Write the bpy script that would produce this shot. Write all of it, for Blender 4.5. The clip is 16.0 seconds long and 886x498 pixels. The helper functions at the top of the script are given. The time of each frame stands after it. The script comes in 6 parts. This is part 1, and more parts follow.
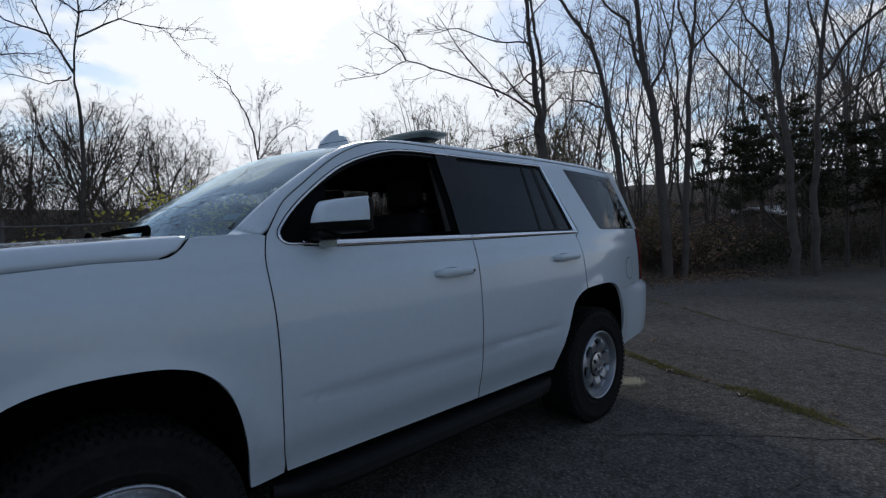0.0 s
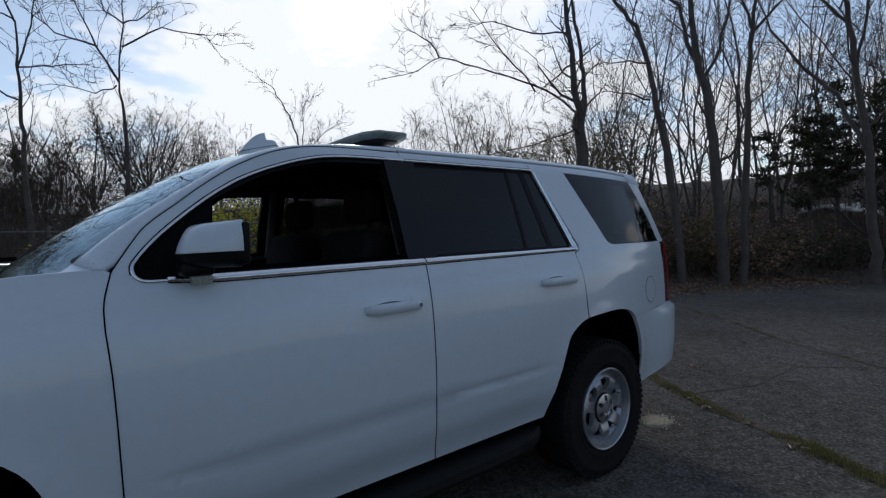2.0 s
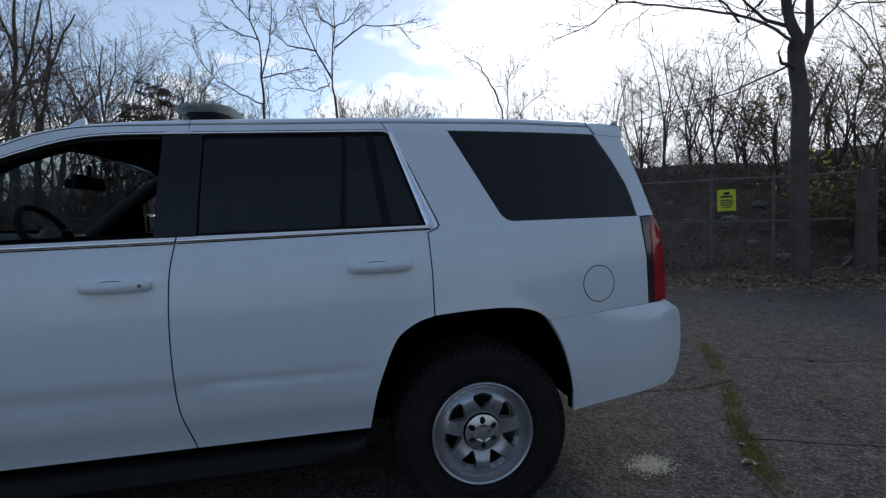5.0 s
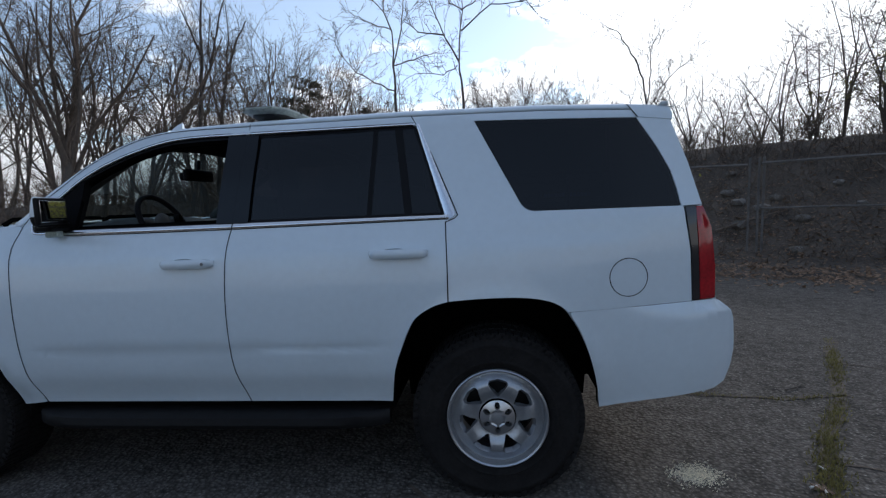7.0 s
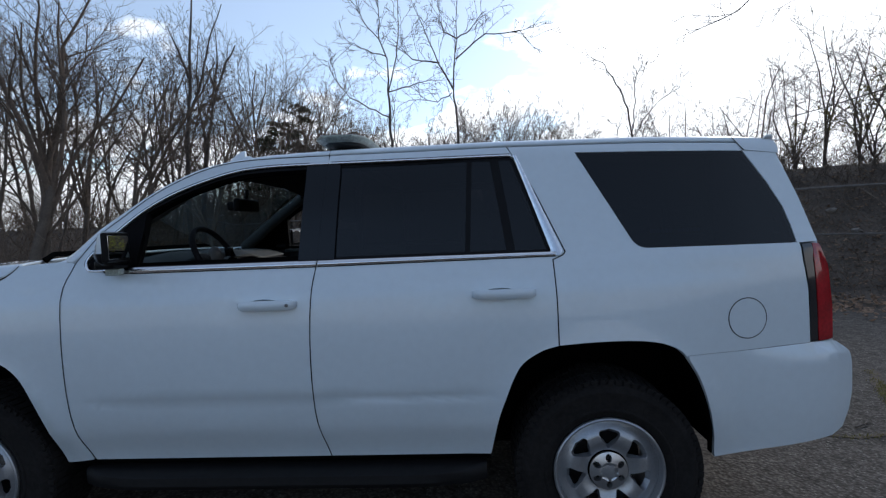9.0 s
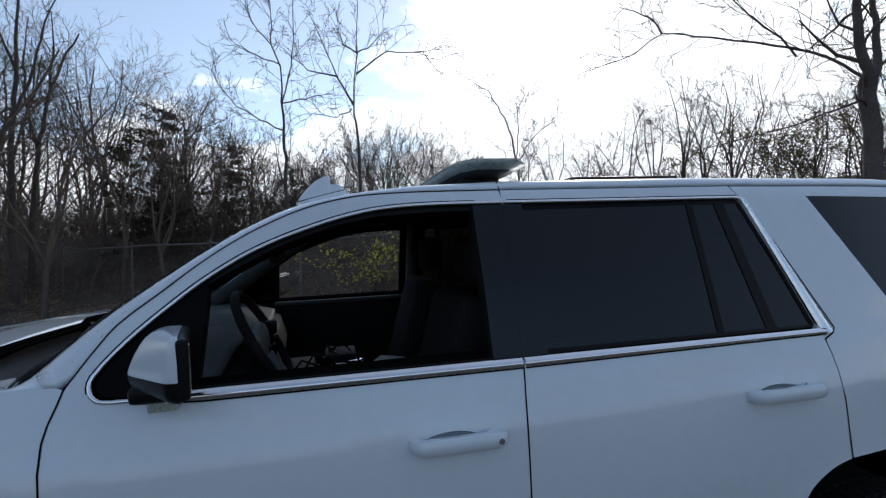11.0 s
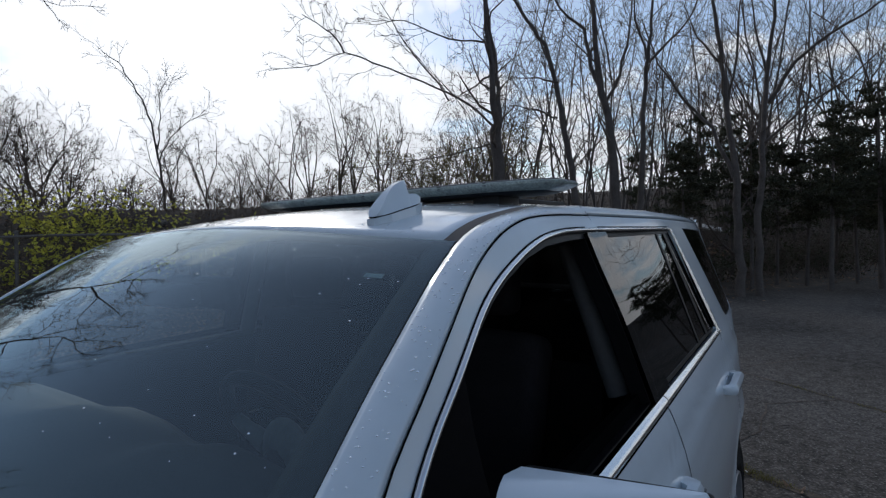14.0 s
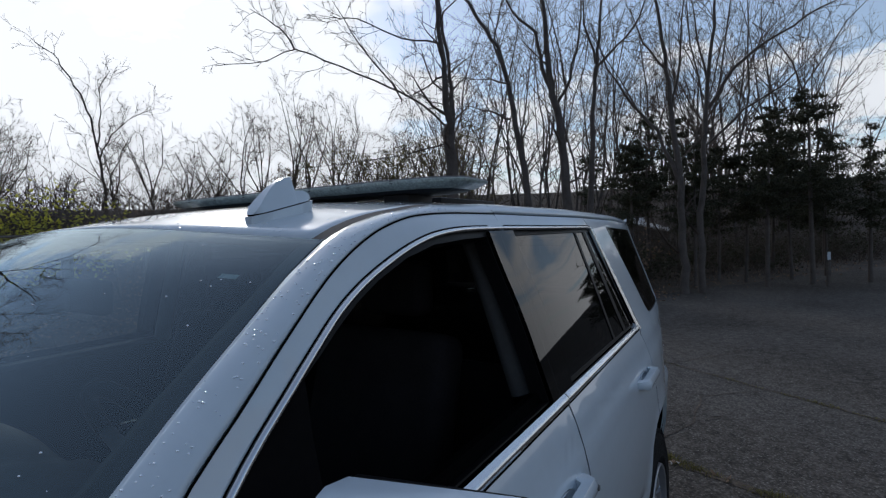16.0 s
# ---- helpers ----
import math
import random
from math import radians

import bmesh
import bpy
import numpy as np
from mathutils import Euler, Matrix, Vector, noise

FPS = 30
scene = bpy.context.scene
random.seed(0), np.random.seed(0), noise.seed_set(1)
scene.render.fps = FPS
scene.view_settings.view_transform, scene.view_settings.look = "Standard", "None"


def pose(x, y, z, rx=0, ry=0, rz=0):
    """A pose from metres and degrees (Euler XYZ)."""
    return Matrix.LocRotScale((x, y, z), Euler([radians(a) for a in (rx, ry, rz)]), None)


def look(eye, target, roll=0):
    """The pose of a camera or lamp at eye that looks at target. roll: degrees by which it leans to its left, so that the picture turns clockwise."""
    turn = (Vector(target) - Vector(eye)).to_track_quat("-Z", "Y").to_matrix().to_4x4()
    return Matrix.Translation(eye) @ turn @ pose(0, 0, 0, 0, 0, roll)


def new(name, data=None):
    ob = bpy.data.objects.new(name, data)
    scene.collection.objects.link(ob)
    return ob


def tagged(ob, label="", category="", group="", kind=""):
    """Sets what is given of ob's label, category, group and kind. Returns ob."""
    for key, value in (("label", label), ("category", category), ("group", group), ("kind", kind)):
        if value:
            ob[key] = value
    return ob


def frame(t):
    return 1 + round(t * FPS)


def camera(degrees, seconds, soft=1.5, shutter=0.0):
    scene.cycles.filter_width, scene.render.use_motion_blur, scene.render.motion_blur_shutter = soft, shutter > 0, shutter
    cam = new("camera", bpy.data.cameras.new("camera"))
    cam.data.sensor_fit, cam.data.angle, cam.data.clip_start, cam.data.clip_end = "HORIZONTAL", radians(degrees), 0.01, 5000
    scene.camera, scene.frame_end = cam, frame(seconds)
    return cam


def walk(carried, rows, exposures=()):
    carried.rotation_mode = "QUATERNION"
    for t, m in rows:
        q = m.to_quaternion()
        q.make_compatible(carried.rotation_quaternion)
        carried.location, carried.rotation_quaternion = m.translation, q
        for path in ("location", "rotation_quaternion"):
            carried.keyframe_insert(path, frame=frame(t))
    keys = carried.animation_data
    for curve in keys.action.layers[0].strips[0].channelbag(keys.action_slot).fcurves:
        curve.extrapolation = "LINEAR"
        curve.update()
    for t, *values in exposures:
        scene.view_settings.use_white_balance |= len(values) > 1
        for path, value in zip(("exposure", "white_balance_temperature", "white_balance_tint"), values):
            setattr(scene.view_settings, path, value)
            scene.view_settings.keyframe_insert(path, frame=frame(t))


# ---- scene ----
cam = camera(83.6, 16.0, soft=1.3)
PATH = [
    (0, (-0.214, -2.767, 1.33), (1.179, -1.333, 1.274), -2.2),
    (0.5, (-0.053, -2.806, 1.339), (1.277, -1.313, 1.287), -2.3),
    (1, (0.062, -2.816, 1.354), (1.325, -1.265, 1.305), -2.3),
    (1.5, (0.216, -2.777, 1.394), (1.458, -1.21, 1.341), -2.3),
    (2, (0.474, -2.709, 1.42), (1.71, -1.137, 1.367), -2.3),
    (2.5, (0.792, -2.775, 1.401), (2.022, -1.199, 1.35), -2.4),
    (3, (1.135, -2.881, 1.387), (2.342, -1.287, 1.341), -2.5),
    (3.5, (1.462, -2.928, 1.35), (2.519, -1.233, 1.252), -2.6),
    (4, (1.807, -3.025, 1.363), (2.548, -1.171, 1.242), -2.5),
    (4.5, (2.136, -3.158, 1.344), (2.686, -1.237, 1.248), -2.6),
    (5, (2.423, -3.146, 1.353), (2.775, -1.181, 1.231), -2.6),
    (5.2, (2.525, -3.156, 1.372), (2.802, -1.18, 1.247), -2.7),
    (7.5, (2.976, -3.266, 1.38), (2.735, -1.289, 1.193), -2.5),
    (8, (2.903, -3.28, 1.398), (2.666, -1.3, 1.235), -2.4),
    (10.3, (1.527, -2.621, 1.595), (1.75, -0.633, 1.563), -2.5),
    (10.5, (1.42, -2.526, 1.627), (1.698, -0.546, 1.595), -2.4),
    (11, (1.219, -2.281, 1.66), (1.656, -0.33, 1.626), -2.4),
    (11.5, (1.066, -2.047, 1.709), (1.732, -0.161, 1.668), -2.2),
    (12, (0.84, -1.835, 1.745), (1.802, -0.082, 1.696), -2.1),
    (12.5, (0.701, -1.629, 1.769), (1.91, -0.037, 1.71), -2.0),
    (13, (0.582, -1.467, 1.8), (1.972, -0.031, 1.736), -1.8),
    (13.5, (0.41, -1.358, 1.79), (1.951, -0.086, 1.723), -1.4),
    (14, (0.332, -1.29, 1.776), (1.95, -0.116, 1.707), -1.4),
    (14.5, (0.306, -1.245, 1.78), (1.969, -0.136, 1.709), -1.3),
    (15, (0.306, -1.227, 1.786), (1.998, -0.161, 1.714), -1.3),
    (15.5, (0.343, -1.26, 1.779), (2.046, -0.214, 1.708), -1.4),
    (16, (0.448, -1.406, 1.767), (2.153, -0.362, 1.696), -1.6),
]
KELVIN, TINT = 6050, 9
STOPS = [(0, -.55), (3.5, -.58), (5, -.28), (7.5, .06), (8, .08), (10.5, -.05), (11, -.09), (12.5, -.32), (14.5, -.48), (16, -.5)]
walk(cam, [(t, look(eye, target, roll)) for t, eye, target, roll in PATH], [(t, stops, KELVIN, TINT) for t, stops in STOPS])

# ---- light ----
SUN_AZ = math.atan2(0.76, 0.50)
SUN_EL = radians(25)
world = bpy.data.worlds.new("sky_world")
scene.world = world
world.use_nodes = True


def build_sky():
    nt = world.node_tree
    nt.nodes.clear()
    N, L = nt.nodes.new, nt.links.new
    out, bg = N("ShaderNodeOutputWorld"), N("ShaderNodeBackground")
    sky = N("ShaderNodeTexSky")
    sky.sky_type = "NISHITA"
    sky.sun_disc = False
    sky.sun_elevation = SUN_EL
    sky.sun_rotation = math.pi / 2 - SUN_AZ
    sky.air_density, sky.dust_density, sky.ozone_density = 1.0, 0.5, 1.2
    co = N("ShaderNodeTexCoord")
    sep = N("ShaderNodeSeparateXYZ")
    L(co.outputs["Generated"], sep.inputs[0])
    up = N("ShaderNodeMath"); up.operation = "ADD"; up.inputs[1].default_value = 0.22
    L(sep.outputs["Z"], up.inputs[0])
    mx = N("ShaderNodeMath"); mx.operation = "MAXIMUM"; mx.inputs[1].default_value = 0.12
    L(up.outputs[0], mx.inputs[0])
    dv = N("ShaderNodeVectorMath"); dv.operation = "DIVIDE"
    cmb = N("ShaderNodeCombineXYZ")
    for k in range(3):
        L(mx.outputs[0], cmb.inputs[k])
    L(co.outputs["Generated"], dv.inputs[0]); L(cmb.outputs[0], dv.inputs[1])
    mp = N("ShaderNodeMapping"); mp.inputs["Location"].default_value = CLOUD_SHIFT
    mp.inputs["Scale"].default_value = (1.3, 1.3, 0.0)
    L(dv.outputs[0], mp.inputs[0])
    nz = N("ShaderNodeTexNoise"); nz.inputs["Scale"].default_value = 1.9
    nz.inputs["Detail"].default_value = 9; nz.inputs["Roughness"].default_value = 0.55
    L(mp.outputs[0], nz.inputs["Vector"])
    rp = N("ShaderNodeMapRange"); rp.inputs["From Min"].default_value = 0.515; rp.inputs["From Max"].default_value = 0.61; rp.inputs["To Min"].default_value = 0.17
    # cloud banks low over the horizon, clearer sky overhead
    alt = N("ShaderNodeMath"); alt.operation = "MULTIPLY_ADD"; alt.inputs[1].default_value = -1.05; alt.inputs[2].default_value = 0.275
    L(sep.outputs["Z"], alt.inputs[0])
    cov = N("ShaderNodeMath"); cov.operation = "ADD"
    L(nz.outputs["Fac"], cov.inputs[0]); L(alt.outputs[0], cov.inputs[1])
    # thicker, brighter veil of cloud round the sun
    sd = N("ShaderNodeVectorMath"); sd.operation = "DOT_PRODUCT"
    sd.inputs[1].default_value = (math.cos(SUN_EL) * math.cos(SUN_AZ), math.cos(SUN_EL) * math.sin(SUN_AZ), math.sin(SUN_EL))
    L(co.outputs["Generated"], sd.inputs[0])
    gl = N("ShaderNodeMapRange"); gl.inputs["From Min"].default_value = 0.86; gl.inputs["From Max"].default_value = 1.0
    L(sd.outputs["Value"], gl.inputs["Value"])
    gs = N("ShaderNodeMath"); gs.operation = "MULTIPLY_ADD"; gs.inputs[1].default_value = 0.30
    L(gl.outputs[0], gs.inputs[0]); L(cov.outputs[0], gs.inputs[2])
    L(gs.outputs[0], rp.inputs["Value"])
    br = N("ShaderNodeMapRange"); br.inputs["To Min"].default_value = CLOUD_DIM; br.inputs["To Max"].default_value = CLOUD_BRIGHT
    br.inputs["From Min"].default_value = -0.1; br.inputs["From Max"].default_value = 0.65
    L(sd.outputs["Value"], br.inputs["Value"])
    cc = N("ShaderNodeCombineXYZ")
    for k, f in enumerate((1.0, 0.99, 0.99)):
        m = N("ShaderNodeMath"); m.operation = "MULTIPLY"; m.inputs[1].default_value = f
        L(br.outputs[0], m.inputs[0]); L(m.outputs[0], cc.inputs[k])
    mix = N("ShaderNodeMix"); mix.data_type = "RGBA"
    L(rp.outputs[0], mix.inputs["Factor"])
    L(sky.outputs[0], mix.inputs["A"]); L(cc.outputs[0], mix.inputs["B"])
    L(mix.outputs["Result"], bg.inputs["Color"])
    bg.inputs["Strength"].default_value = SKY_STRENGTH
    L(bg.outputs[0], out.inputs[0])


CLOUD_SHIFT, CLOUD_DIM, CLOUD_BRIGHT, SKY_STRENGTH = (0.35, 0.1, 0), 3.2, 8.5, 0.17
build_sky()
sun_data = bpy.data.lights.new("sun", "SUN")
sun_data.energy, sun_data.angle, sun_data.color = 1.3, radians(10.0), (1.0, 0.93, 0.84)
sun = new("sun", sun_data)
sun.matrix_basis = look((0, 0, 0), (-math.cos(SUN_EL) * math.cos(SUN_AZ), -math.cos(SUN_EL) * math.sin(SUN_AZ), -math.sin(SUN_EL)))


# ---- materials ----
def material(name, color, rough=0.5, metal=0.0, coat=0.0, var=0.12, scale=6.0, fine=80.0, bump=0.0, bump_scale=120.0, second=None, spec=0.5, island=0.0):
    """Principled material whose colour wanders at two scales, with optional relief and second tone."""
    m = bpy.data.materials.new(name)
    m.use_nodes = True
    nt = m.node_tree
    N, L = nt.nodes.new, nt.links.new
    b = nt.nodes["Principled BSDF"]
    b.inputs["Roughness"].default_value = rough
    b.inputs["Metallic"].default_value = metal
    b.inputs["Coat Weight"].default_value = coat
    b.inputs["Coat Roughness"].default_value = 0.04
    b.inputs["Specular IOR Level"].default_value = spec
    co = N("ShaderNodeTexCoord")
    n1 = N("ShaderNodeTexNoise"); n1.inputs["Scale"].default_value = scale; n1.inputs["Detail"].default_value = 5
    n2 = N("ShaderNodeTexNoise"); n2.inputs["Scale"].default_value = fine; n2.inputs["Detail"].default_value = 3
    L(co.outputs["Object"], n1.inputs["Vector"]); L(co.outputs["Object"], n2.inputs["Vector"])
    s = N("ShaderNodeMath"); s.operation = "ADD"
    L(n1.outputs["Fac"], s.inputs[0]); L(n2.outputs["Fac"], s.inputs[1])
    if island:
        g = N("ShaderNodeNewGeometry")
        k = N("ShaderNodeMath"); k.operation = "MULTIPLY_ADD"; k.inputs[1].default_value = island; k.inputs[2].default_value = -island / 2
        L(g.outputs["Random Per Island"], k.inputs[0])
        s2 = N("ShaderNodeMath"); s2.operation = "ADD"
        L(s.outputs[0], s2.inputs[0]); L(k.outputs[0], s2.inputs[1]); s = s2
    rp = N("ShaderNodeMapRange"); rp.inputs["From Min"].default_value = 0.65; rp.inputs["From Max"].default_value = 1.35
    L(s.outputs[0], rp.inputs["Value"])
    mix = N("ShaderNodeMix"); mix.data_type = "RGBA"
    lo = [c * (1 - var) for c in color]
    hi = list(second) if second else [min(1, c * (1 + var)) for c in color]
    mix.inputs["A"].default_value = (*lo, 1); mix.inputs["B"].default_value = (*hi, 1)
    L(rp.outputs[0], mix.inputs["Factor"]); L(mix.outputs["Result"], b.inputs["Base Color"])
    if bump:
        n3 = N("ShaderNodeTexNoise"); n3.inputs["Scale"].default_value = bump_scale; n3.inputs["Detail"].default_value = 4
        L(co.outputs["Object"], n3.inputs["Vector"])
        bp = N("ShaderNodeBump"); bp.inputs["Strength"].default_value = bump; bp.inputs["Distance"].default_value = 0.01
        L(n3.outputs["Fac"], bp.inputs["Height"]); L(bp.outputs[0], b.inputs["Normal"])
    return m


def glass(name, tint, rough=0.0, gloss=0.045, sheen=(1, 1, 1)):
    m = bpy.data.materials.new(name)
    m.use_nodes = True
    nt = m.node_tree
    nt.nodes.clear()
    N, L = nt.nodes.new, nt.links.new
    out, tr, gl, mx = N("ShaderNodeOutputMaterial"), N("ShaderNodeBsdfTransparent"), N("ShaderNodeBsdfGlossy"), N("ShaderNodeMixShader")
    lw = N("ShaderNodeLayerWeight"); lw.inputs["Blend"].default_value = 0.5
    pw = N("ShaderNodeMath"); pw.operation = "POWER"; pw.inputs[1].default_value = 5.0
    L(lw.outputs["Facing"], pw.inputs[0])
    fr = N("ShaderNodeMath"); fr.operation = "MULTIPLY_ADD"; fr.inputs[1].default_value = 0.94; fr.inputs[2].default_value = gloss
    fr.use_clamp = True
    L(pw.outputs[0], fr.inputs[0])
    tr.inputs["Color"].default_value = (*tint, 1)
    gl.inputs["Roughness"].default_value = rough
    gl.inputs["Color"].default_value = (*sheen, 1)
    L(fr.outputs[0], mx.inputs["Fac"]); L(tr.outputs[0], mx.inputs[1]); L(gl.outputs[0], mx.inputs[2]); L(mx.outputs[0], out.inputs[0])
    return m


def asphalt_material():
    """Worn asphalt: dark binder, pale exposed stones, stained patches and fine pits."""
    m = material("weathered_asphalt", (0.112, 0.098, 0.085), 0.95, var=0.55, scale=0.45, fine=9, spec=0.12)
    nt = m.node_tree
    N, L = nt.nodes.new, nt.links.new
    b = nt.nodes["Principled BSDF"]
    base = b.inputs["Base Color"].links[0].from_socket
    co = N("ShaderNodeTexCoord")
    vo = N("ShaderNodeTexVoronoi"); vo.inputs["Scale"].default_value = 75
    L(co.outputs["Object"], vo.inputs["Vector"])
    sp = N("ShaderNodeSeparateColor"); L(vo.outputs["Color"], sp.inputs[0])
    r1 = N("ShaderNodeMapRange"); r1.inputs["From Min"].default_value = 0.55; r1.inputs["From Max"].default_value = 1.0
    L(sp.outputs["Red"], r1.inputs["Value"])
    r2 = N("ShaderNodeMapRange"); r2.inputs["From Min"].default_value = 0.62; r2.inputs["From Max"].default_value = 0.25
    L(vo.outputs["Distance"], r2.inputs["Value"])
    pr = N("ShaderNodeMath"); pr.operation = "MULTIPLY"
    L(r1.outputs[0], pr.inputs[0]); L(r2.outputs[0], pr.inputs[1])
    mix = N("ShaderNodeMix"); mix.data_type = "RGBA"
    L(pr.outputs[0], mix.inputs["Factor"]); L(base, mix.inputs["A"]); mix.inputs["B"].default_value = (0.27, 0.25, 0.22, 1)
    L(mix.outputs["Result"], b.inputs["Base Color"])
    # dark pits between the stones
    v2 = N("ShaderNodeTexVoronoi"); v2.inputs["Scale"].default_value = 46
    L(co.outputs["Object"], v2.inputs["Vector"])
    r3 = N("ShaderNodeMapRange"); r3.inputs["From Min"].default_value = 0.25; r3.inputs["From Max"].default_value = 0.75
    r3.inputs["To Min"].default_value = 1.15; r3.inputs["To Max"].default_value = 0.60
    L(v2.outputs["Distance"], r3.inputs["Value"])
    sc = N("ShaderNodeVectorMath"); sc.operation = "SCALE"
    L(mix.outputs["Result"], sc.inputs[0]); L(r3.outputs[0], sc.inputs["Scale"])
    L(sc.outputs[0], b.inputs["Base Color"])
    bp = N("ShaderNodeBump"); bp.inputs["Strength"].default_value = 0.9; bp.inputs["Distance"].default_value = 0.008
    L(v2.outputs["Distance"], bp.inputs["Height"]); L(bp.outputs[0], b.inputs["Normal"])
    return m


paint = material("white_paint", (0.665, 0.73, 0.775), 0.32, coat=1.0, var=0.03, scale=2.5, fine=30)
black_trim = material("black_trim", (0.008, 0.0075, 0.008), 0.4, var=0.2, spec=0.13)
gloss_black = material("gloss_black", (0.006, 0.006, 0.0065), 0.16, var=0.1, spec=0.1)
belt_grey = material("grey_pillar_trim", (0.10, 0.097, 0.094), 0.7, var=0.1)
gap_black = material("seam_black", (0.004, 0.004, 0.004), 0.95, var=0.2, spec=0.0)
chrome = material("chrome", (0.82, 0.83, 0.85), 0.17, metal=1.0, var=0.05, scale=12)
ditch_rubber = material("ditch_rubber", (0.075, 0.07, 0.072), 0.8, var=0.15, spec=0.2)
rubber = material("tyre_rubber", (0.016, 0.0145, 0.014), 0.9, var=0.35, scale=9, fine=60, bump=0.3, spec=0.15)
steel = material("silver_wheel_steel", (0.42, 0.43, 0.45), 0.35, metal=0.75, var=0.12, scale=14, fine=120)
privacy = glass("privacy_glass", (0.085, 0.085, 0.09), gloss=0.04)
sheet_white = material("white_plastic_sheet", (0.78, 0.79, 0.80), 0.35, var=0.12, scale=3, fine=20)
sail_black = material("sail_black", (0.006, 0.0055, 0.006), 0.5, var=0.2, spec=0.03)
black_glass = glass("black_glass", (0.012, 0.011, 0.012), gloss=0.04)
cargo_glass = glass("cargo_privacy_glass", (0.05, 0.05, 0.053), gloss=0.04)
clear_pane = glass("clear_pane", (0.85, 0.86, 0.85), gloss=0.03)
# gloss tinted blue-green, the overhead sky's colour painted into the reflection
clear_glass = glass("windshield_glass", (0.44, 0.53, 0.54), gloss=0.10, sheen=(0.76, 0.91, 1.0))
steel_bright = material("bright_cap_steel", (0.62, 0.63, 0.65), 0.28, metal=0.9, var=0.06, scale=14)
sticker_white = material("sticker", (0.50, 0.58, 0.56), 0.5, var=0.35, scale=60, fine=200)
lens_clear = material("clear_lens", (0.62, 0.68, 0.62), 0.18, var=0.35, scale=40, fine=160, coat=1.0)
lens_red = material("red_lens", (0.34, 0.005, 0.010), 0.12, var=0.4, scale=12, coat=1.0)
lens_dark = material("smoked_lens", (0.02, 0.018, 0.02), 0.1, var=0.2, coat=1.0)
plastic_dark = material("dark_plastic", (0.014, 0.013, 0.014), 0.55, var=0.2, bump=0.1)
cabin_black = material("cabin_plastic", (0.019, 0.017, 0.018), 0.6, var=0.2, bump=0.1, spec=0.08)
cabin_cloth = material("cabin_cloth", (0.022, 0.019, 0.020), 0.9, var=0.25, scale=12, fine=200, bump=0.2, spec=0.1)
led_blue = material("blue_led_lens", (0.03, 0.06, 0.30), 0.2, var=0.1)
step_black = material("step_plastic", (0.008, 0.0075, 0.008), 0.6, var=0.25, scale=20, spec=0.25)
# grey of the pillar trim, also the lit tone of dash top and passenger sill
trim_grey = material("grey_cabin_trim", (0.055, 0.058, 0.056), 0.75, var=0.15, scale=30, bump=0.1)
plastic_grey = material("grey_plastic", (0.16, 0.155, 0.15), 0.55, var=0.15, bump=0.1)
asphalt = asphalt_material()
soil = material("leaf_litter_soil", (0.092, 0.070, 0.052), 0.95, var=0.7, scale=1.5, fine=22, bump=1.0, bump_scale=25)
bark = material("grey_bark", (0.105, 0.086, 0.074), 0.9, var=0.4, scale=4, fine=40, bump=0.6, bump_scale=35)
brush_mat = material("pale_brush_stems", (0.17, 0.128, 0.096), 0.9, var=0.4, scale=2, fine=20, island=0.6)
# lighter copies of bark and twigs, the left woods' side light painted in
side_lit_bark = material("side_lit_brown_bark", (0.125, 0.10, 0.08), 0.9, var=0.4, scale=4, fine=40, bump=0.6, bump_scale=35)
side_lit_twig = material("side_lit_brown_twigs", (0.15, 0.112, 0.085), 0.9, var=0.35, scale=2, fine=20)
twig_mat = material("brown_twigs", (0.095, 0.072, 0.057), 0.9, var=0.35, scale=2, fine=20)
dead_leaf = material("dry_leaf", (0.28, 0.18, 0.115), 0.85, var=0.5, scale=3, fine=30, island=0.5)
needle = material("conifer_needles", (0.055, 0.055, 0.029), 0.8, var=0.4, scale=3, fine=30, island=0.5)
spring_leaf = material("spring_leaves", (0.50, 0.48, 0.07), 0.7, var=0.4, scale=3, fine=25, island=0.5)
olive_leaf = material("olive_spring_leaves", (0.17, 0.145, 0.055), 0.8, var=0.4, scale=3, fine=25, island=0.6)
grass_mat = material("grass_blades", (0.185, 0.165, 0.058), 0.8, var=0.4, scale=4, fine=25, island=0.5)


def let_light_through(m, share):
    """Thin leaves glow when the light stands behind them."""
    nt = m.node_tree
    N, L = nt.nodes.new, nt.links.new
    b, out = nt.nodes["Principled BSDF"], nt.nodes["Material Output"]
    tr, mx = N("ShaderNodeBsdfTranslucent"), N("ShaderNodeMixShader")
    L(b.inputs["Base Color"].links[0].from_socket, tr.inputs["Color"])
    mx.inputs["Fac"].default_value = share
    L(b.outputs[0], mx.inputs[1]); L(tr.outputs[0], mx.inputs[2]); L(mx.outputs[0], out.inputs["Surface"])


let_light_through(lens_clear, .45)
let_light_through(spring_leaf, .5)
let_light_through(olive_leaf, .4)
let_light_through(grass_mat, .3)
let_light_through(dead_leaf, .2)
let_light_through(needle, .3)
galv = material("galvanised_steel", (0.16, 0.142, 0.128), 0.7, metal=0.1, var=0.4, scale=10)
wood_post = material("weathered_wood", (0.12, 0.10, 0.085), 0.9, var=0.35, scale=8, fine=60, bump=0.5)
sign_yellow = material("yellow_sign", (0.62, 0.70, 0.03), 0.5, var=0.08)
ink = material("black_ink", (0.02, 0.02, 0.02), 0.6)
mirror_silver = material("mirror_silver", (.8, .8, .8), 0.02, metal=1.0, var=.01)


# ---- mesh helpers ----
def empty(name, parent=None):
    ob = new(name)
    ob.empty_display_size = 0.1
    if parent:
        ob.parent = parent
    return ob


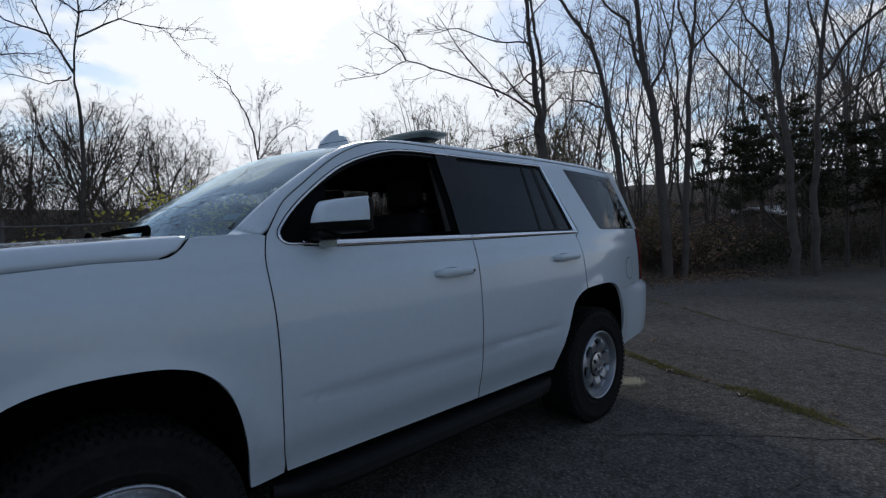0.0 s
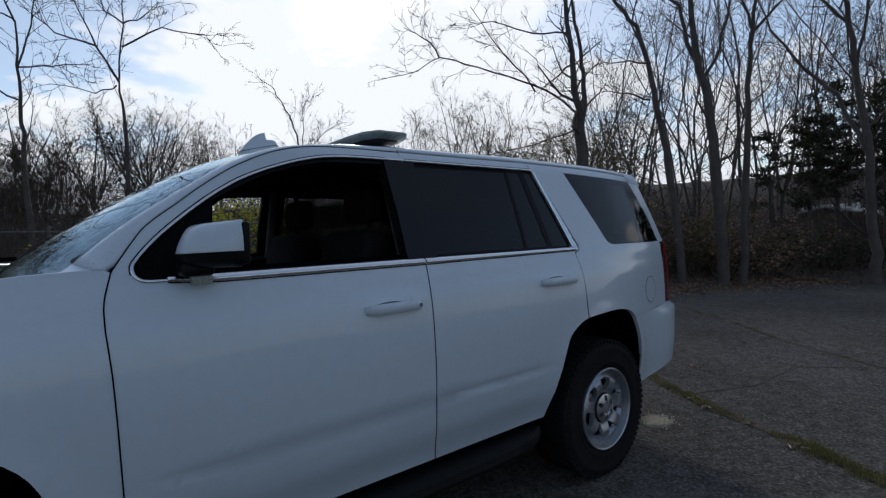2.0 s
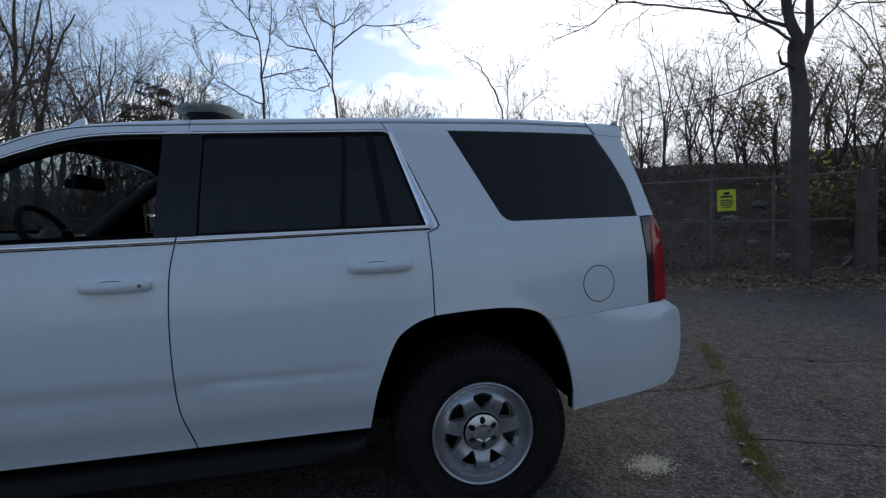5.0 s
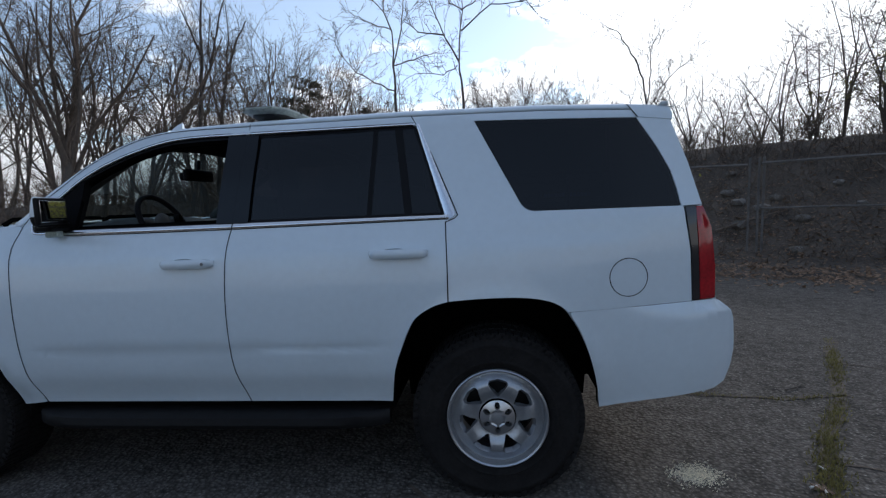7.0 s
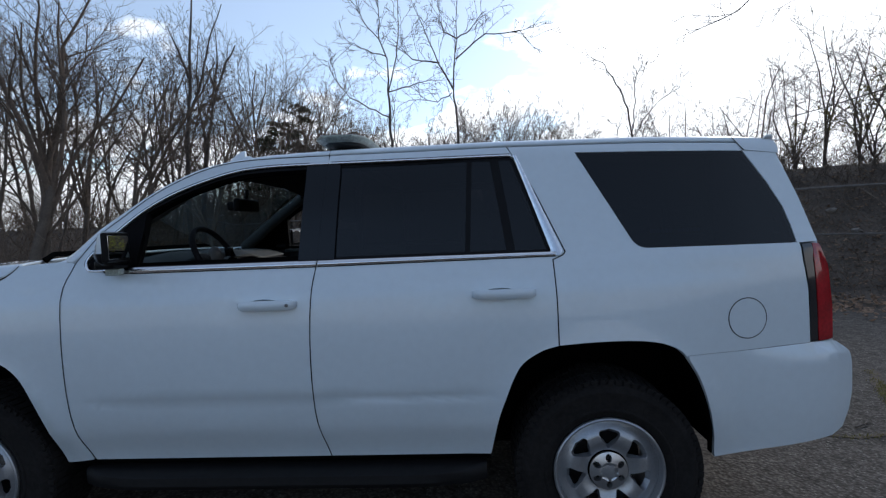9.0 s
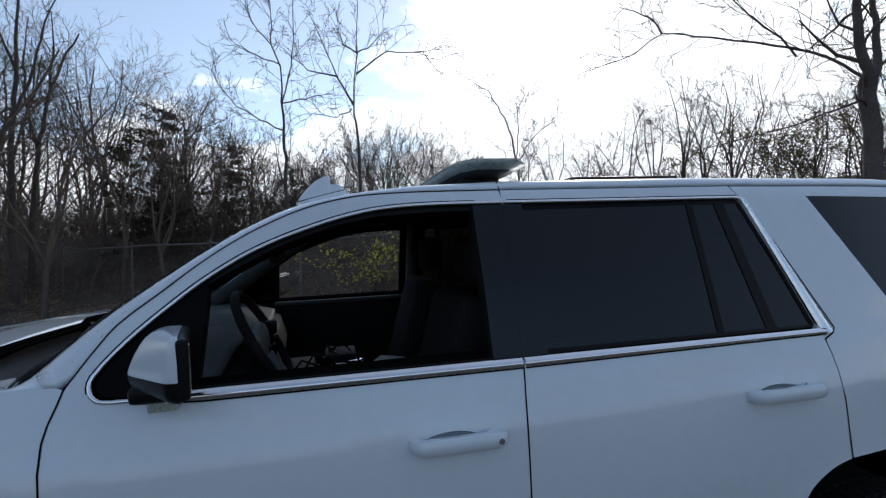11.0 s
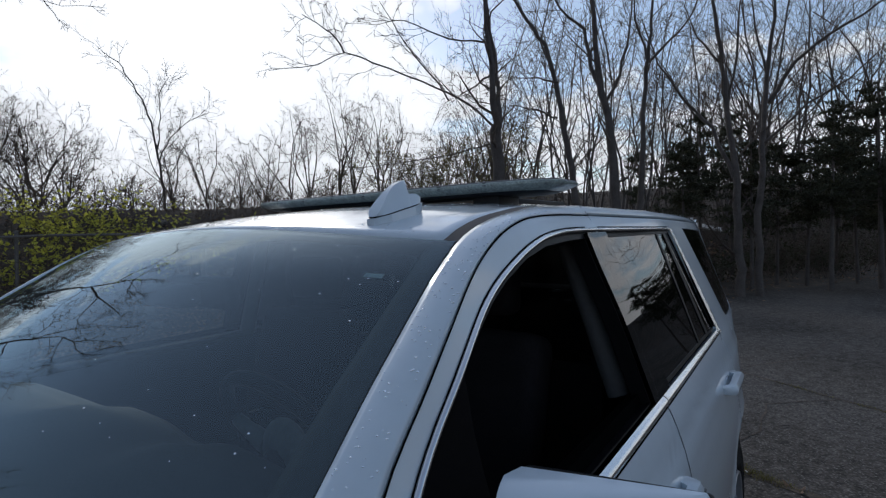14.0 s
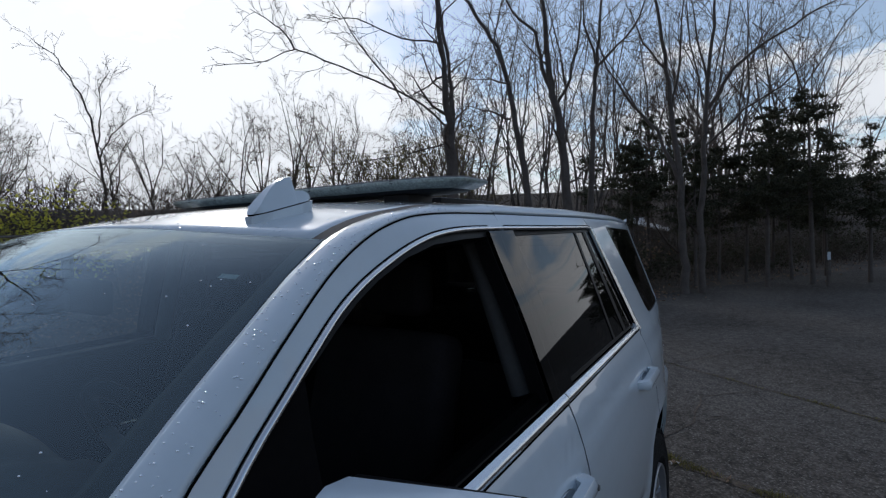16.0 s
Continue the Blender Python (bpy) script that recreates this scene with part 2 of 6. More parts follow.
def link(name, me, mat, parent=None, label=""):
    if mat and not me.materials:
        me.materials.append(mat)
    ob = new(name, me)
    if parent:
        ob.parent = parent
    if label:
        ob["label"] = label
    return ob


def part(name, bm, mat, parent=None, label="", smooth=None):
    """Link a bmesh as one mesh; smooth: degrees below which edges are shaded smooth."""
    me = bpy.data.meshes.new(name)
    bm.to_mesh(me)
    bm.free()
    if smooth:
        me.shade_smooth()
        me.set_sharp_from_angle(angle=radians(smooth))
    return link(name, me, mat, parent, label)


def raw(name, verts, faces, mat, parent=None, label="", smooth=True):
    me = bpy.data.meshes.new(name)
    me.from_pydata(verts, [], faces)
    me.update()
    if smooth:
        me.shade_smooth()
    return link(name, me, mat, parent, label)


def box(bm, x0, x1, y0, y1, z0, z1, bevel=0.0, seg=2):
    r = bmesh.ops.create_cube(bm, size=1.0, matrix=Matrix.LocRotScale(((x0 + x1) / 2, (y0 + y1) / 2, (z0 + z1) / 2), None, (x1 - x0, y1 - y0, z1 - z0)))
    if bevel:
        es = list({e for v in r["verts"] for e in v.link_edges})
        bmesh.ops.bevel(bm, geom=es, offset=bevel, segments=seg, affect="EDGES", profile=0.6)
    return r["verts"]


def tube(bm, pts, radii, sides=6, cap=True):
    """A tube along points with a radius at each."""
    rings = []
    n = len(pts)
    up0 = None
    for i, p in enumerate(pts):
        p = Vector(p)
        d = (Vector(pts[min(i + 1, n - 1)]) - Vector(pts[max(i - 1, 0)])).normalized()
        a = Vector((0, 0, 1)) if abs(d.z) < 0.9 else Vector((1, 0, 0))
        if up0 is not None:
            a = up0
        x = d.cross(a).normalized()
        y = x.cross(d).normalized()
        up0 = y
        r = radii[i] if hasattr(radii, "__len__") else radii
        rings.append([bm.verts.new(p + r * (math.cos(2 * math.pi * k / sides) * x + math.sin(2 * math.pi * k / sides) * y)) for k in range(sides)])
    for a, b in zip(rings, rings[1:]):
        for k in range(sides):
            bm.faces.new((a[k], a[(k + 1) % sides], b[(k + 1) % sides], b[k]))
    if cap:
        bm.faces.new(rings[0][::-1]); bm.faces.new(rings[-1])


def lathe(bm, profile, steps, centre, axis="y"):
    """Turn a profile of (radius, along) round the axis through centre."""
    rings = []
    for r, h in profile:
        ring = []
        for k in range(steps):
            a = 2 * math.pi * k / steps
            ring.append(bm.verts.new(Vector(centre) + Vector((r * math.cos(a), h, r * math.sin(a)))))
        rings.append(ring)
    for a, b in zip(rings, rings[1:]):
        for k in range(steps):
            bm.faces.new((a[k], a[(k + 1) % steps], b[(k + 1) % steps], b[k]))
    return rings


# ---- car body surface ----
def smooth_table(xs, ys, lo, hi, width, n=600):
    g = np.linspace(lo, hi, n)
    step = (hi - lo) / (n - 1)
    k = max(1, int(width / step))
    pad = np.interp(np.linspace(lo - k * step, hi + k * step, n + 2 * k), xs, ys)
    w = np.hanning(2 * k + 3)[1:-1]
    return g, np.convolve(pad, w / w.sum(), "valid")


PROFILE = smooth_table([0.2, .44, .5, .6, .7, .8, .9, 1.0, 1.1, 1.2, 1.26, 1.32, 1.775, 1.805, 1.845, 1.9],
                       [.965, .98, 1.0, 1.046, 1.066, 1.075, 1.078, 1.076, 1.067, 1.050, 1.026, .992, .828, .81, .775, .70], 0.2, 1.95, 0.045)
LEAN = smooth_table([.2, .44, .5, 1.29, 2.0], [.965, .98, .99, .99, .99], 0.2, 1.95, 0.03)
BULGE = smooth_table([-.8, -.2, .2, 2.75, 3.1, 3.55, 3.95, 4.1], [.3, .7, 1, 1, .8, .42, .3, .3], -1.2, 4.1, 0.2)
TAPER = smooth_table([-1.2, -.8, -.5, 0, 3.0, 3.3, 3.55, 3.85, 3.95, 4.05], [.35, .16, .06, 0, 0, .012, .034, .085, .105, .17], -1.2, 4.1, 0.12)
HUB_F, HUB_R, HUB_Z = 0.075, 2.946, 0.385


def ease(t):
    t = min(1.0, max(0.0, t))
    return t * t * (3 - 2 * t)


def S(x, z):
    """Half-width of the body side at x and height z."""
    y = float(np.interp(z, *PROFILE))
    if z < 1.32:
        y -= max(0.0, y - float(np.interp(z, *LEAN))) * (1 - float(np.interp(x, *BULGE))) * ease((1.32 - z) / .06)
    y -= float(np.interp(x, *TAPER))
    y += .010 * math.exp(-((x - .90) / .12) ** 2) * ease((z - 1.48) / .1)
    y -= .016 * ease((x - 1.3) / .4) * ease((2.6 - x) / .6) * ease((z - 1.5) / .25)
    # hollow under the belt line, and the faint lower character line
    y -= .0045 * math.exp(-((z - 1.222) / .024) ** 2) * ease((x + .4) / .5) * ease((3.75 - x) / .4)
    y -= .006 * math.exp(-((z - .735) / .018) ** 2) * ease((x - .55) / .3) * ease((2.55 - x) / .3)
    for hx in (HUB_F, HUB_R):
        r = math.hypot(x - hx, z - 0.44)
        y += 0.010 * math.exp(-((r - 0.50) / 0.05) ** 2) * (1 if z > 0.5 else max(0, (z - 0.40) / 0.1))
    return y


def side_normal(x, z, s, fn):
    h = 0.004
    dx = (fn(x + h, z) - fn(x - h, z)) / (2 * h)
    dz = (fn(x, z + h) - fn(x, z - h)) / (2 * h)
    return Vector((-dx, s, -dz)).normalized()


def inset(poly, d):
    """Move a closed outline inwards by d."""
    n = len(poly)
    area = sum(poly[i][0] * poly[(i + 1) % n][1] - poly[(i + 1) % n][0] * poly[i][1] for i in range(n))
    sg = 1 if area > 0 else -1
    out = []
    for i in range(n):
        a, b, c = Vector(poly[i - 1]), Vector(poly[i]), Vector(poly[(i + 1) % n])
        d1, d2 = (b - a).normalized(), (c - b).normalized()
        n1, n2 = Vector((-d1.y, d1.x)) * sg, Vector((-d2.y, d2.x)) * sg
        m = (n1 + n2)
        m = m / max(0.35, m.length_squared / 2) if m.length > 1e-6 else n1
        out.append(tuple(b + m * d / 1.0))
    return out


def rounded(poly, r, seg=4, only=None):
    """Round the corners of an outline."""
    n, out = len(poly), []
    for i in range(n):
        a, b, c = Vector(poly[i - 1]), Vector(poly[i]), Vector(poly[(i + 1) % n])
        if only is not None and i not in only:
            out.append(tuple(b)); continue
        u, v = (a - b), (c - b)
        d = min(r, u.length * 0.45, v.length * 0.45)
        p, q = b + u.normalized() * d, b + v.normalized() * d
        for k in range(seg + 1):
            t = k / seg
            out.append(tuple((1 - t) ** 2 * p + 2 * t * (1 - t) * b + t * t * q))
    return out


def inside(c, poly):
    hit = False
    for i in range(len(poly)):
        (x0, z0), (x1, z1) = poly[i - 1], poly[i]
        if (z0 > c.z) != (z1 > c.z) and c.x < x0 + (c.z - z0) / (z1 - z0) * (x1 - x0):
            hit = not hit
    return hit


def panel(name, outline, mat, parent, s=-1, holes=(), off=0.0, thick=0.02, grid=0.05, label="", height=None, surf=None):
    """A sheet of the body side: outline in (x, z), laid on the side surface, with turned-in edges."""
    bm = bmesh.new()
    for loop in (outline, *holes):
        vs = [bm.verts.new((p[0], 0, p[1])) for p in loop]
        for i in range(len(vs)):
            bm.edges.new((vs[i - 1], vs[i]))
    bmesh.ops.triangle_fill(bm, use_beauty=True, use_dissolve=False, edges=bm.edges[:])
    bad = [f for f in bm.faces if not inside(f.calc_center_median(), outline) or any(inside(f.calc_center_median(), h) for h in holes)]
    bmesh.ops.delete(bm, geom=bad, context="FACES")
    xs, zs = [p[0] for p in outline], [p[1] for p in outline]
    for axis, lo, hi in ((0, min(xs), max(xs)), (2, min(zs), max(zs))):
        k = math.ceil(lo / grid)
        while k * grid < hi:
            no = (1, 0, 0) if axis == 0 else (0, 0, 1)
            co = (k * grid, 0, 0) if axis == 0 else (0, 0, k * grid)
            bmesh.ops.bisect_plane(bm, geom=bm.verts[:] + bm.edges[:] + bm.faces[:], dist=1e-5, plane_co=co, plane_no=no)
            k += 1
    bm.normal_update()
    for f in bm.faces:
        if f.normal.y * s < 0:
            f.normal_flip()
    flat = {}
    for v in bm.verts:
        x, z = v.co.x, v.co.z
        flat[v] = (x, z)
        v.co = (x, s * ((surf or S)(x, z) + off + (height(x, z) if height else 0)), z)
    normals = {v: side_normal(*flat[v], s, (lambda x, z: S(x, z) + height(x, z)) if height else (surf or S)) for v in bm.verts}
    top = set(bm.faces)
    rim = [e for e in bm.edges if len(e.link_faces) == 1]
    low = {}
    for e in rim:
        for v in e.verts:
            if v not in low:
                low[v] = bm.verts.new(v.co - normals[v] * thick)
    for e in rim:
        f = e.link_faces[0]
        l = [q for q in f.loops if q.edge == e][0]
        a, b = l.vert, l.link_loop_next.vert
        bm.faces.new((b, a, low[a], low[b]))
    bm.normal_update()
    bm.faces.ensure_lookup_table()
    custom = []
    for f in bm.faces:
        for l in f.loops:
            custom.append(normals[l.vert] if f in top else f.normal.copy())
    me = bpy.data.meshes.new(name)
    bm.to_mesh(me)
    bm.free()
    me.shade_smooth()
    me.normals_split_custom_set([tuple(c) for c in custom])
    return link(name, me, mat, parent, label)


def sheet(name, fn, nu, nv, mat, parent, label="", thick=0.0, flip=False):
    """A smooth surface fn(u, v) for u, v in 0..1."""
    verts = [tuple(fn(i / nu, j / nv)) for i in range(nu + 1) for j in range(nv + 1)]
    w = nv + 1
    faces = [(i * w + j, i * w + j + 1, (i + 1) * w + j + 1, (i + 1) * w + j) for i in range(nu) for j in range(nv)]
    if flip:
        faces = [f[::-1] for f in faces]
    ob = raw(name, verts, faces, mat, parent, label)
    if thick:
        m = ob.modifiers.new("thickness", "SOLIDIFY")
        m.thickness, m.offset = thick, -1
    return ob


def curve(points):
    """Piecewise curve through rows of (key, values...): gives the values at a key, smoothed."""
    ks = [p[0] for p in points]
    cols = [smooth_table(ks, [p[c] for p in points], ks[0], ks[-1], 0.06) for c in range(1, len(points[0]))]
    return lambda k: [float(np.interp(k, *c)) for c in cols]


# ---- ground ----
EDGE, ALONG, AWAY = Vector((7.7, 4.6)), Vector((0.857, -0.515)), Vector((0.515, 0.857))


def lot_sd(x, y):
    """Distance along the edge of the lot, and beyond it into the woods."""
    v = Vector((x, y)) - EDGE
    return v.dot(ALONG), v.dot(AWAY)


def at_sd(s, d):
    p = EDGE + ALONG * s + AWAY * d
    return p.x, p.y


step = ease


def ground_z(x, y):
    s, d = lot_sd(x, y)
    rise = 2.3 * (1 - step((s - 2.2) / 6.5)) + 0.25
    z = rise * step((d - 0.8) / 6.5)
    z = max(z, 1.9 * step((-16.6 - s) / 7))
    # a hillside beyond the woods
    z = max(z, 4.6 * step((math.hypot(x - 1.5, y + 2.9) - 23) / 18) * step((d - 2) / 6) * step((s - 4) / 7))
    z += 0.05 * step(max(d, -16.8 - s) / 0.8) * (1 + noise.noise((x * 0.8, y * 0.8, 0))) + 0.16 * step((d - 1) / 2) * noise.noise((x * 0.35, y * 0.35, 3))
    return z - 0.05 * (1 - step(max(d, -16.4 - s) / 0.5))


def build_ground():
    ticks = [-420, -260, -160, -100, -70, -52, -42, -36] + [-32 + 0.7 * i for i in range(93)] + [36, 42, 52, 70, 100, 160, 260, 420]
    verts = [(*at_sd(s, d), ground_z(*at_sd(s, d))) for s in ticks for d in ticks]
    n = len(ticks)
    faces = [(i * n + j, (i + 1) * n + j, (i + 1) * n + j + 1, i * n + j + 1) for i in range(n - 1) for j in range(n - 1)]
    g = raw("ground", verts, faces, soil)
    tagged(g, "brown woodland soil under leaf litter, banked up", "ground", kind="structure")
    # asphalt with a ragged edge against the bank
    verts, faces = [], []
    ss = [-16.5 + 0.3 * i for i in range(156)] + [36, 45, 60]
    ds = [-60, -48, -36, -28, -22, -17, -14, -12, -10, -8.5, -7, -6, -5, -4, -3.2, -2.5, -1.8, -1.2, -0.7, -0.3, 0.0]
    for s in ss:
        rag = 0.16 * noise.noise((s * 0.9, 0, 7)) + 0.07 * noise.noise((s * 4, 2, 7))
        for d in ds:
            x, y = at_sd(s, d + rag * step((d + 4) / 4))
            verts.append((x, y, 0.0 if d < 0 else -0.03))
    n = len(ds)
    faces = [(i * n + j, (i + 1) * n + j, (i + 1) * n + j + 1, i * n + j + 1) for i in range(len(ss) - 1) for j in range(n - 1)]
    lot = raw("parking_lot", verts, faces, asphalt)
    tagged(lot, "old grey asphalt lot with grassy cracks", "pavement", kind="structure")


build_ground()

# ---- the car ----
car = empty("suv")
tagged(car, "white full-size SUV with roof light bar parked on asphalt", "car")

FENDER_GAP = [(.640, .448), (.609, .578), (.597, .723), (.592, .90), (.586, 1.072), (.577, 1.25), (.603, 1.354)]
PILLAR_GAP = [(.65, 1.423), (.701, 1.488), (.80, 1.564), (.88, 1.625), (.966, 1.682), (1.05, 1.727), (1.138, 1.764), (1.22, 1.787), (1.316, 1.803), (1.5, 1.812), (1.743, 1.814)]
B_GAP = [(1.743, 1.814), (1.721, 1.318), (1.706, 1.205), (1.699, 1.046), (1.697, .828), (1.706, .624), (1.741, .448)]
C_GAP = [(2.578, 1.810), (2.682, 1.605), (2.77, 1.392), (2.797, 1.326), (2.785, 1.312), (2.742, 1.295), (2.746, 1.120), (2.745, .940)]
ARCH_R_FRONT = [(2.745, .940), (2.675, .920), (2.595, .869), (2.555, .805), (2.526, .735), (2.50, .665), (2.483, .607), (2.453, .448)]
ARCH_R_REAR = [(2.745, .940), (2.80, .944), (2.867, .948), (2.97, .950), (3.068, .947), (3.17, .931), (3.242, .901), (3.29, .85), (3.329, .78), (3.362, .69), (3.387, .602), (3.408, .50), (3.419, .405)]
ARCH_F = [(.500, .436), (.473, .599), (.441, .734), (.396, .843), (.328, .912), (.246, .943), (.17, .954), (.084, .957), (-.02, .952), (-.12, .93), (-.20, .887), (-.265, .81), (-.31, .70), (-.335, .57), (-.35, .42)]
DLO_F = [(.705, 1.3242), (.679, 1.328), (.664, 1.344), (.666, 1.370), (.73, 1.442), (.80, 1.503), (.883, 1.567), (.94, 1.605), (1.002, 1.641), (1.07, 1.672), (1.14, 1.698), (1.244, 1.730), (1.351, 1.752), (1.5, 1.763), (1.731, 1.765), (1.712, 1.329)]
DLO_R = [(1.753, 1.765), (2.585, 1.760), (2.601, 1.750), (2.665, 1.560), (2.733, 1.340), (2.726, 1.331), (1.732, 1.329)]
QUARTER = rounded([(2.887, 1.763), (3.641, 1.740), (3.72, 1.60), (3.77, 1.485), (3.788, 1.40), (3.797, 1.326), (3.103, 1.331)], 0.045, 5, only={6})


def flow(pts, n=3):
    """Smooth line through the points of an open outline, n steps to each."""
    P = [Vector(p) for p in pts]
    out = []
    for i in range(len(P) - 1):
        a, b, c, d = P[max(0, i - 1)], P[i], P[i + 1], P[min(len(P) - 1, i + 2)]
        m = (b - c).length
        t0 = (c - a) * (m / max(1e-6, (b - a).length + m)) if i else (c - b)
        t1 = (d - b) * (m / max(1e-6, (d - c).length + m)) if i < len(P) - 2 else (c - b)
        for k in range(n):
            t = k / n
            h1, h2, h3, h4 = 2 * t ** 3 - 3 * t * t + 1, t ** 3 - 2 * t * t + t, -2 * t ** 3 + 3 * t * t, t ** 3 - t * t
            out.append(tuple(b * h1 + t0 * h2 + c * h3 + t1 * h4))
    return out + [tuple(P[-1])]


FENDER_GAP, PILLAR_GAP = flow(FENDER_GAP), flow(PILLAR_GAP)
ARCH_F, ARCH_R_FRONT, ARCH_R_REAR = flow(ARCH_F), flow(ARCH_R_FRONT), flow(ARCH_R_REAR)
B_GAP = [B_GAP[0]] + flow(B_GAP[1:])
DLO_F = flow(DLO_F[:15]) + [DLO_F[15]]
DLO_R = rounded(DLO_R, .012, 3, only={1, 4})
HOOD_CUT = [(.12, 1.2885), (.19, 1.2885), (.235, 1.289), (.262, 1.2945), (.285, 1.306), (.308, 1.325), (.333, 1.352)]
front_poly = FENDER_GAP + PILLAR_GAP + B_GAP[1:]
rear_poly = B_GAP[::-1] + C_GAP + ARCH_R_FRONT[1:]
fender_poly = ARCH_F[::-1] + [(.52, .436)] + [(.63, .448)] + FENDER_GAP[1:] + [(.585, 1.361), (.49, 1.361), (.40, 1.358), (.333, 1.352), (.308, 1.323), (.285, 1.305), (.262, 1.2935), (.235, 1.288), (.15, 1.287), (.05, 1.286), (-.14, 1.272), (-.35, 1.25), (-.6, 1.21), (-.80, 1.15), (-.84, .95), (-.82, .55), (-.70, .42)]
quarter_poly = ARCH_R_REAR[:22] + [(3.283, .8715), (3.5, .8775), (3.840, .8895), (3.838, 1.00), (3.836, 1.126), (3.824, 1.22), (3.812, 1.320), (3.90, 1.323), (3.862, 1.52), (3.806, 1.726), (3.79, 1.76), (3.62, 1.783), (3.2, 1.799), (2.578, 1.810)] + C_GAP[1:7]
bumper_poly = [(3.286, .8735), (3.5, .8795), (3.842, .8915), (3.94, .8955), (3.972, .885), (4.018, .842), (4.030, .80), (4.034, .72), (4.034, .654), (4.02, .58), (3.992, .509), (3.935, .479), (3.7, .445), (3.418, .405)] + ARCH_R_REAR[21:34][::-1]


def seam(pts, width, parent, s, off=.0015, mat=None, name="seam"):
    """A thin dark gap line along the body side."""
    verts, faces = [], []
    for i, p in enumerate(pts):
        a, b = Vector(pts[max(0, i - 1)]), Vector(pts[min(len(pts) - 1, i + 1)])
        d = (b - a).normalized() * width / 2
        for q in ((p[0] - d.y, p[1] + d.x), (p[0] + d.y, p[1] - d.x)):
            verts.append((q[0], s * (S(*q) + off), q[1]))
        if i:
            k = 2 * i
            faces.append((k - 2, k - 1, k + 1, k))
    return raw(name, verts, faces, mat or gap_black, parent)


def side_parts(s):
    """Everything on one flank of the car; s is -1 for the driver's side."""
    fender = panel("fender", inset(fender_poly, 0.0022), paint, car, s)
    cup = lambda x, z: [(x + .078 * math.cos(a * math.pi / 12), z + .025 * math.sin(a * math.pi / 12)) for a in range(24)]
    cups = ((1.497, 1.147), (2.510, 1.162))
    front = panel("front_door", inset(front_poly, 0.0022), paint, car, s, holes=[inset(DLO_F, -0.012), cup(*cups[0])])
    rear = panel("rear_door", inset(rear_poly, 0.0022), paint, car, s, holes=[inset(DLO_R, -0.007), cup(*cups[1])])
    for door, (cx, cz) in ((front, cups[0]), (rear, cups[1])):
        bowl = lambda u, v: (cx + .079 * u * math.cos(2 * math.pi * v), s * (S(cx, cz) + .001 - .026 * math.cos(math.pi / 2 * u) ** .7), cz + .026 * u * math.sin(2 * math.pi * v))
        sheet("handle_cup", bowl, 6, 24, paint, door, "hollow behind the pull handle", flip=s > 0)
    quarter = panel("quarter_panel", inset(quarter_poly, 0.003), paint, car, s, holes=[inset(QUARTER, -0.003)])
    panel("bumper_corner", inset(bumper_poly, 0.0005), paint, car, s, off=0.0, height=lambda x, z: 0.042 * step((x - 3.46) / .38) * step((.893 - z) / .046))
    seam(FENDER_GAP, .004, front, s)
    seam([(x, z - .0006) for x, z in [(.604, 1.356)] + PILLAR_GAP], .0032, front, s)
    seam([(1.743, 1.816), (1.7435, 1.85)], .004, front, s, .004)
    seam(B_GAP, .004, rear, s)
    seam(C_GAP, .0045, rear, s)
    seam(HOOD_CUT[2:], .0042, fender, s, .002)
    # window surrounds: half-round chrome over the top, a deep strip along the belt
    def edge_line(pts, r):
        bm = bmesh.new()
        tube(bm, [(x, s * (S(x, z) + .001), z) for x, z in pts], r, 8)
        return bm
    for door, dlo, x0, x1, z0, z1 in ((front, DLO_F, .745, 1.7183, 1.3035, 1.3035), (rear, DLO_R, 1.7247, 2.755, 1.3035, 1.311)):
        bright = inset(dlo, -.007)
        path = [(.80, 1.3165), (.75, 1.3168)] + [p for p in bright[:-1] if p[0] < 1.735] + [(1.7405, 1.772)] if door is front else [(1.7455, 1.772)] + [p for p in bright if p[1] > 1.755 and p[0] > 1.76]
        surround = part("chrome_surround", edge_line(path, .0062), chrome, door, "chrome window surround", smooth=60)
        seam([p for p in inset(dlo, -.0145) if p[1] > 1.33 and p[0] < 1.74] if door is front else [(1.757, 1.7795), (2.59, 1.7745)], .003, surround, s, .0015)
        low = lambda x: z0 + (z1 - z0) * (x - x0) / (x1 - x0) + (.009 * (1 - ease((x - x0) / .15)) if door is front else 0)
        n = 12
        strip = [(x0 + (x1 - x0) * i / n, 1.3275) for i in range(n + 1)] + [(x1 - (x1 - x0) * i / n, low(x1 - (x1 - x0) * i / n)) for i in range(n + 1)]
        panel("belt_moulding", strip, chrome, door, s, off=.002, thick=.012, grid=.006 if door is rear else .0061, label="chrome belt moulding", height=lambda x, z: .0085 * math.sin(math.pi * min(1, max(0, (1.3275 - z) / (1.3275 - low(x)))) ** .9))
        seam([(x0 + (x1 - x0) * i / n, low(x0 + (x1 - x0) * i / n) - .0022) for i in range(n + 1)], .0038, door, s, .0018)
    inner = lambda z: 2.606 + (2.739 - 2.606) * (1.757 - z) / (1.757 - 1.331)
    outer = lambda z: 2.618 + (2.786 - 2.618) * (1.766 - z) / (1.766 - 1.335)
    wedge = [(inner(z), z) for z in (1.766, 1.65, 1.55, 1.45, 1.37, 1.3285)] + [(2.757, 1.3275), (2.757, 1.3115), (2.772, 1.314), (2.783, 1.323)] + [(outer(z), z) for z in (1.34, 1.37, 1.45, 1.55, 1.65, 1.766)]
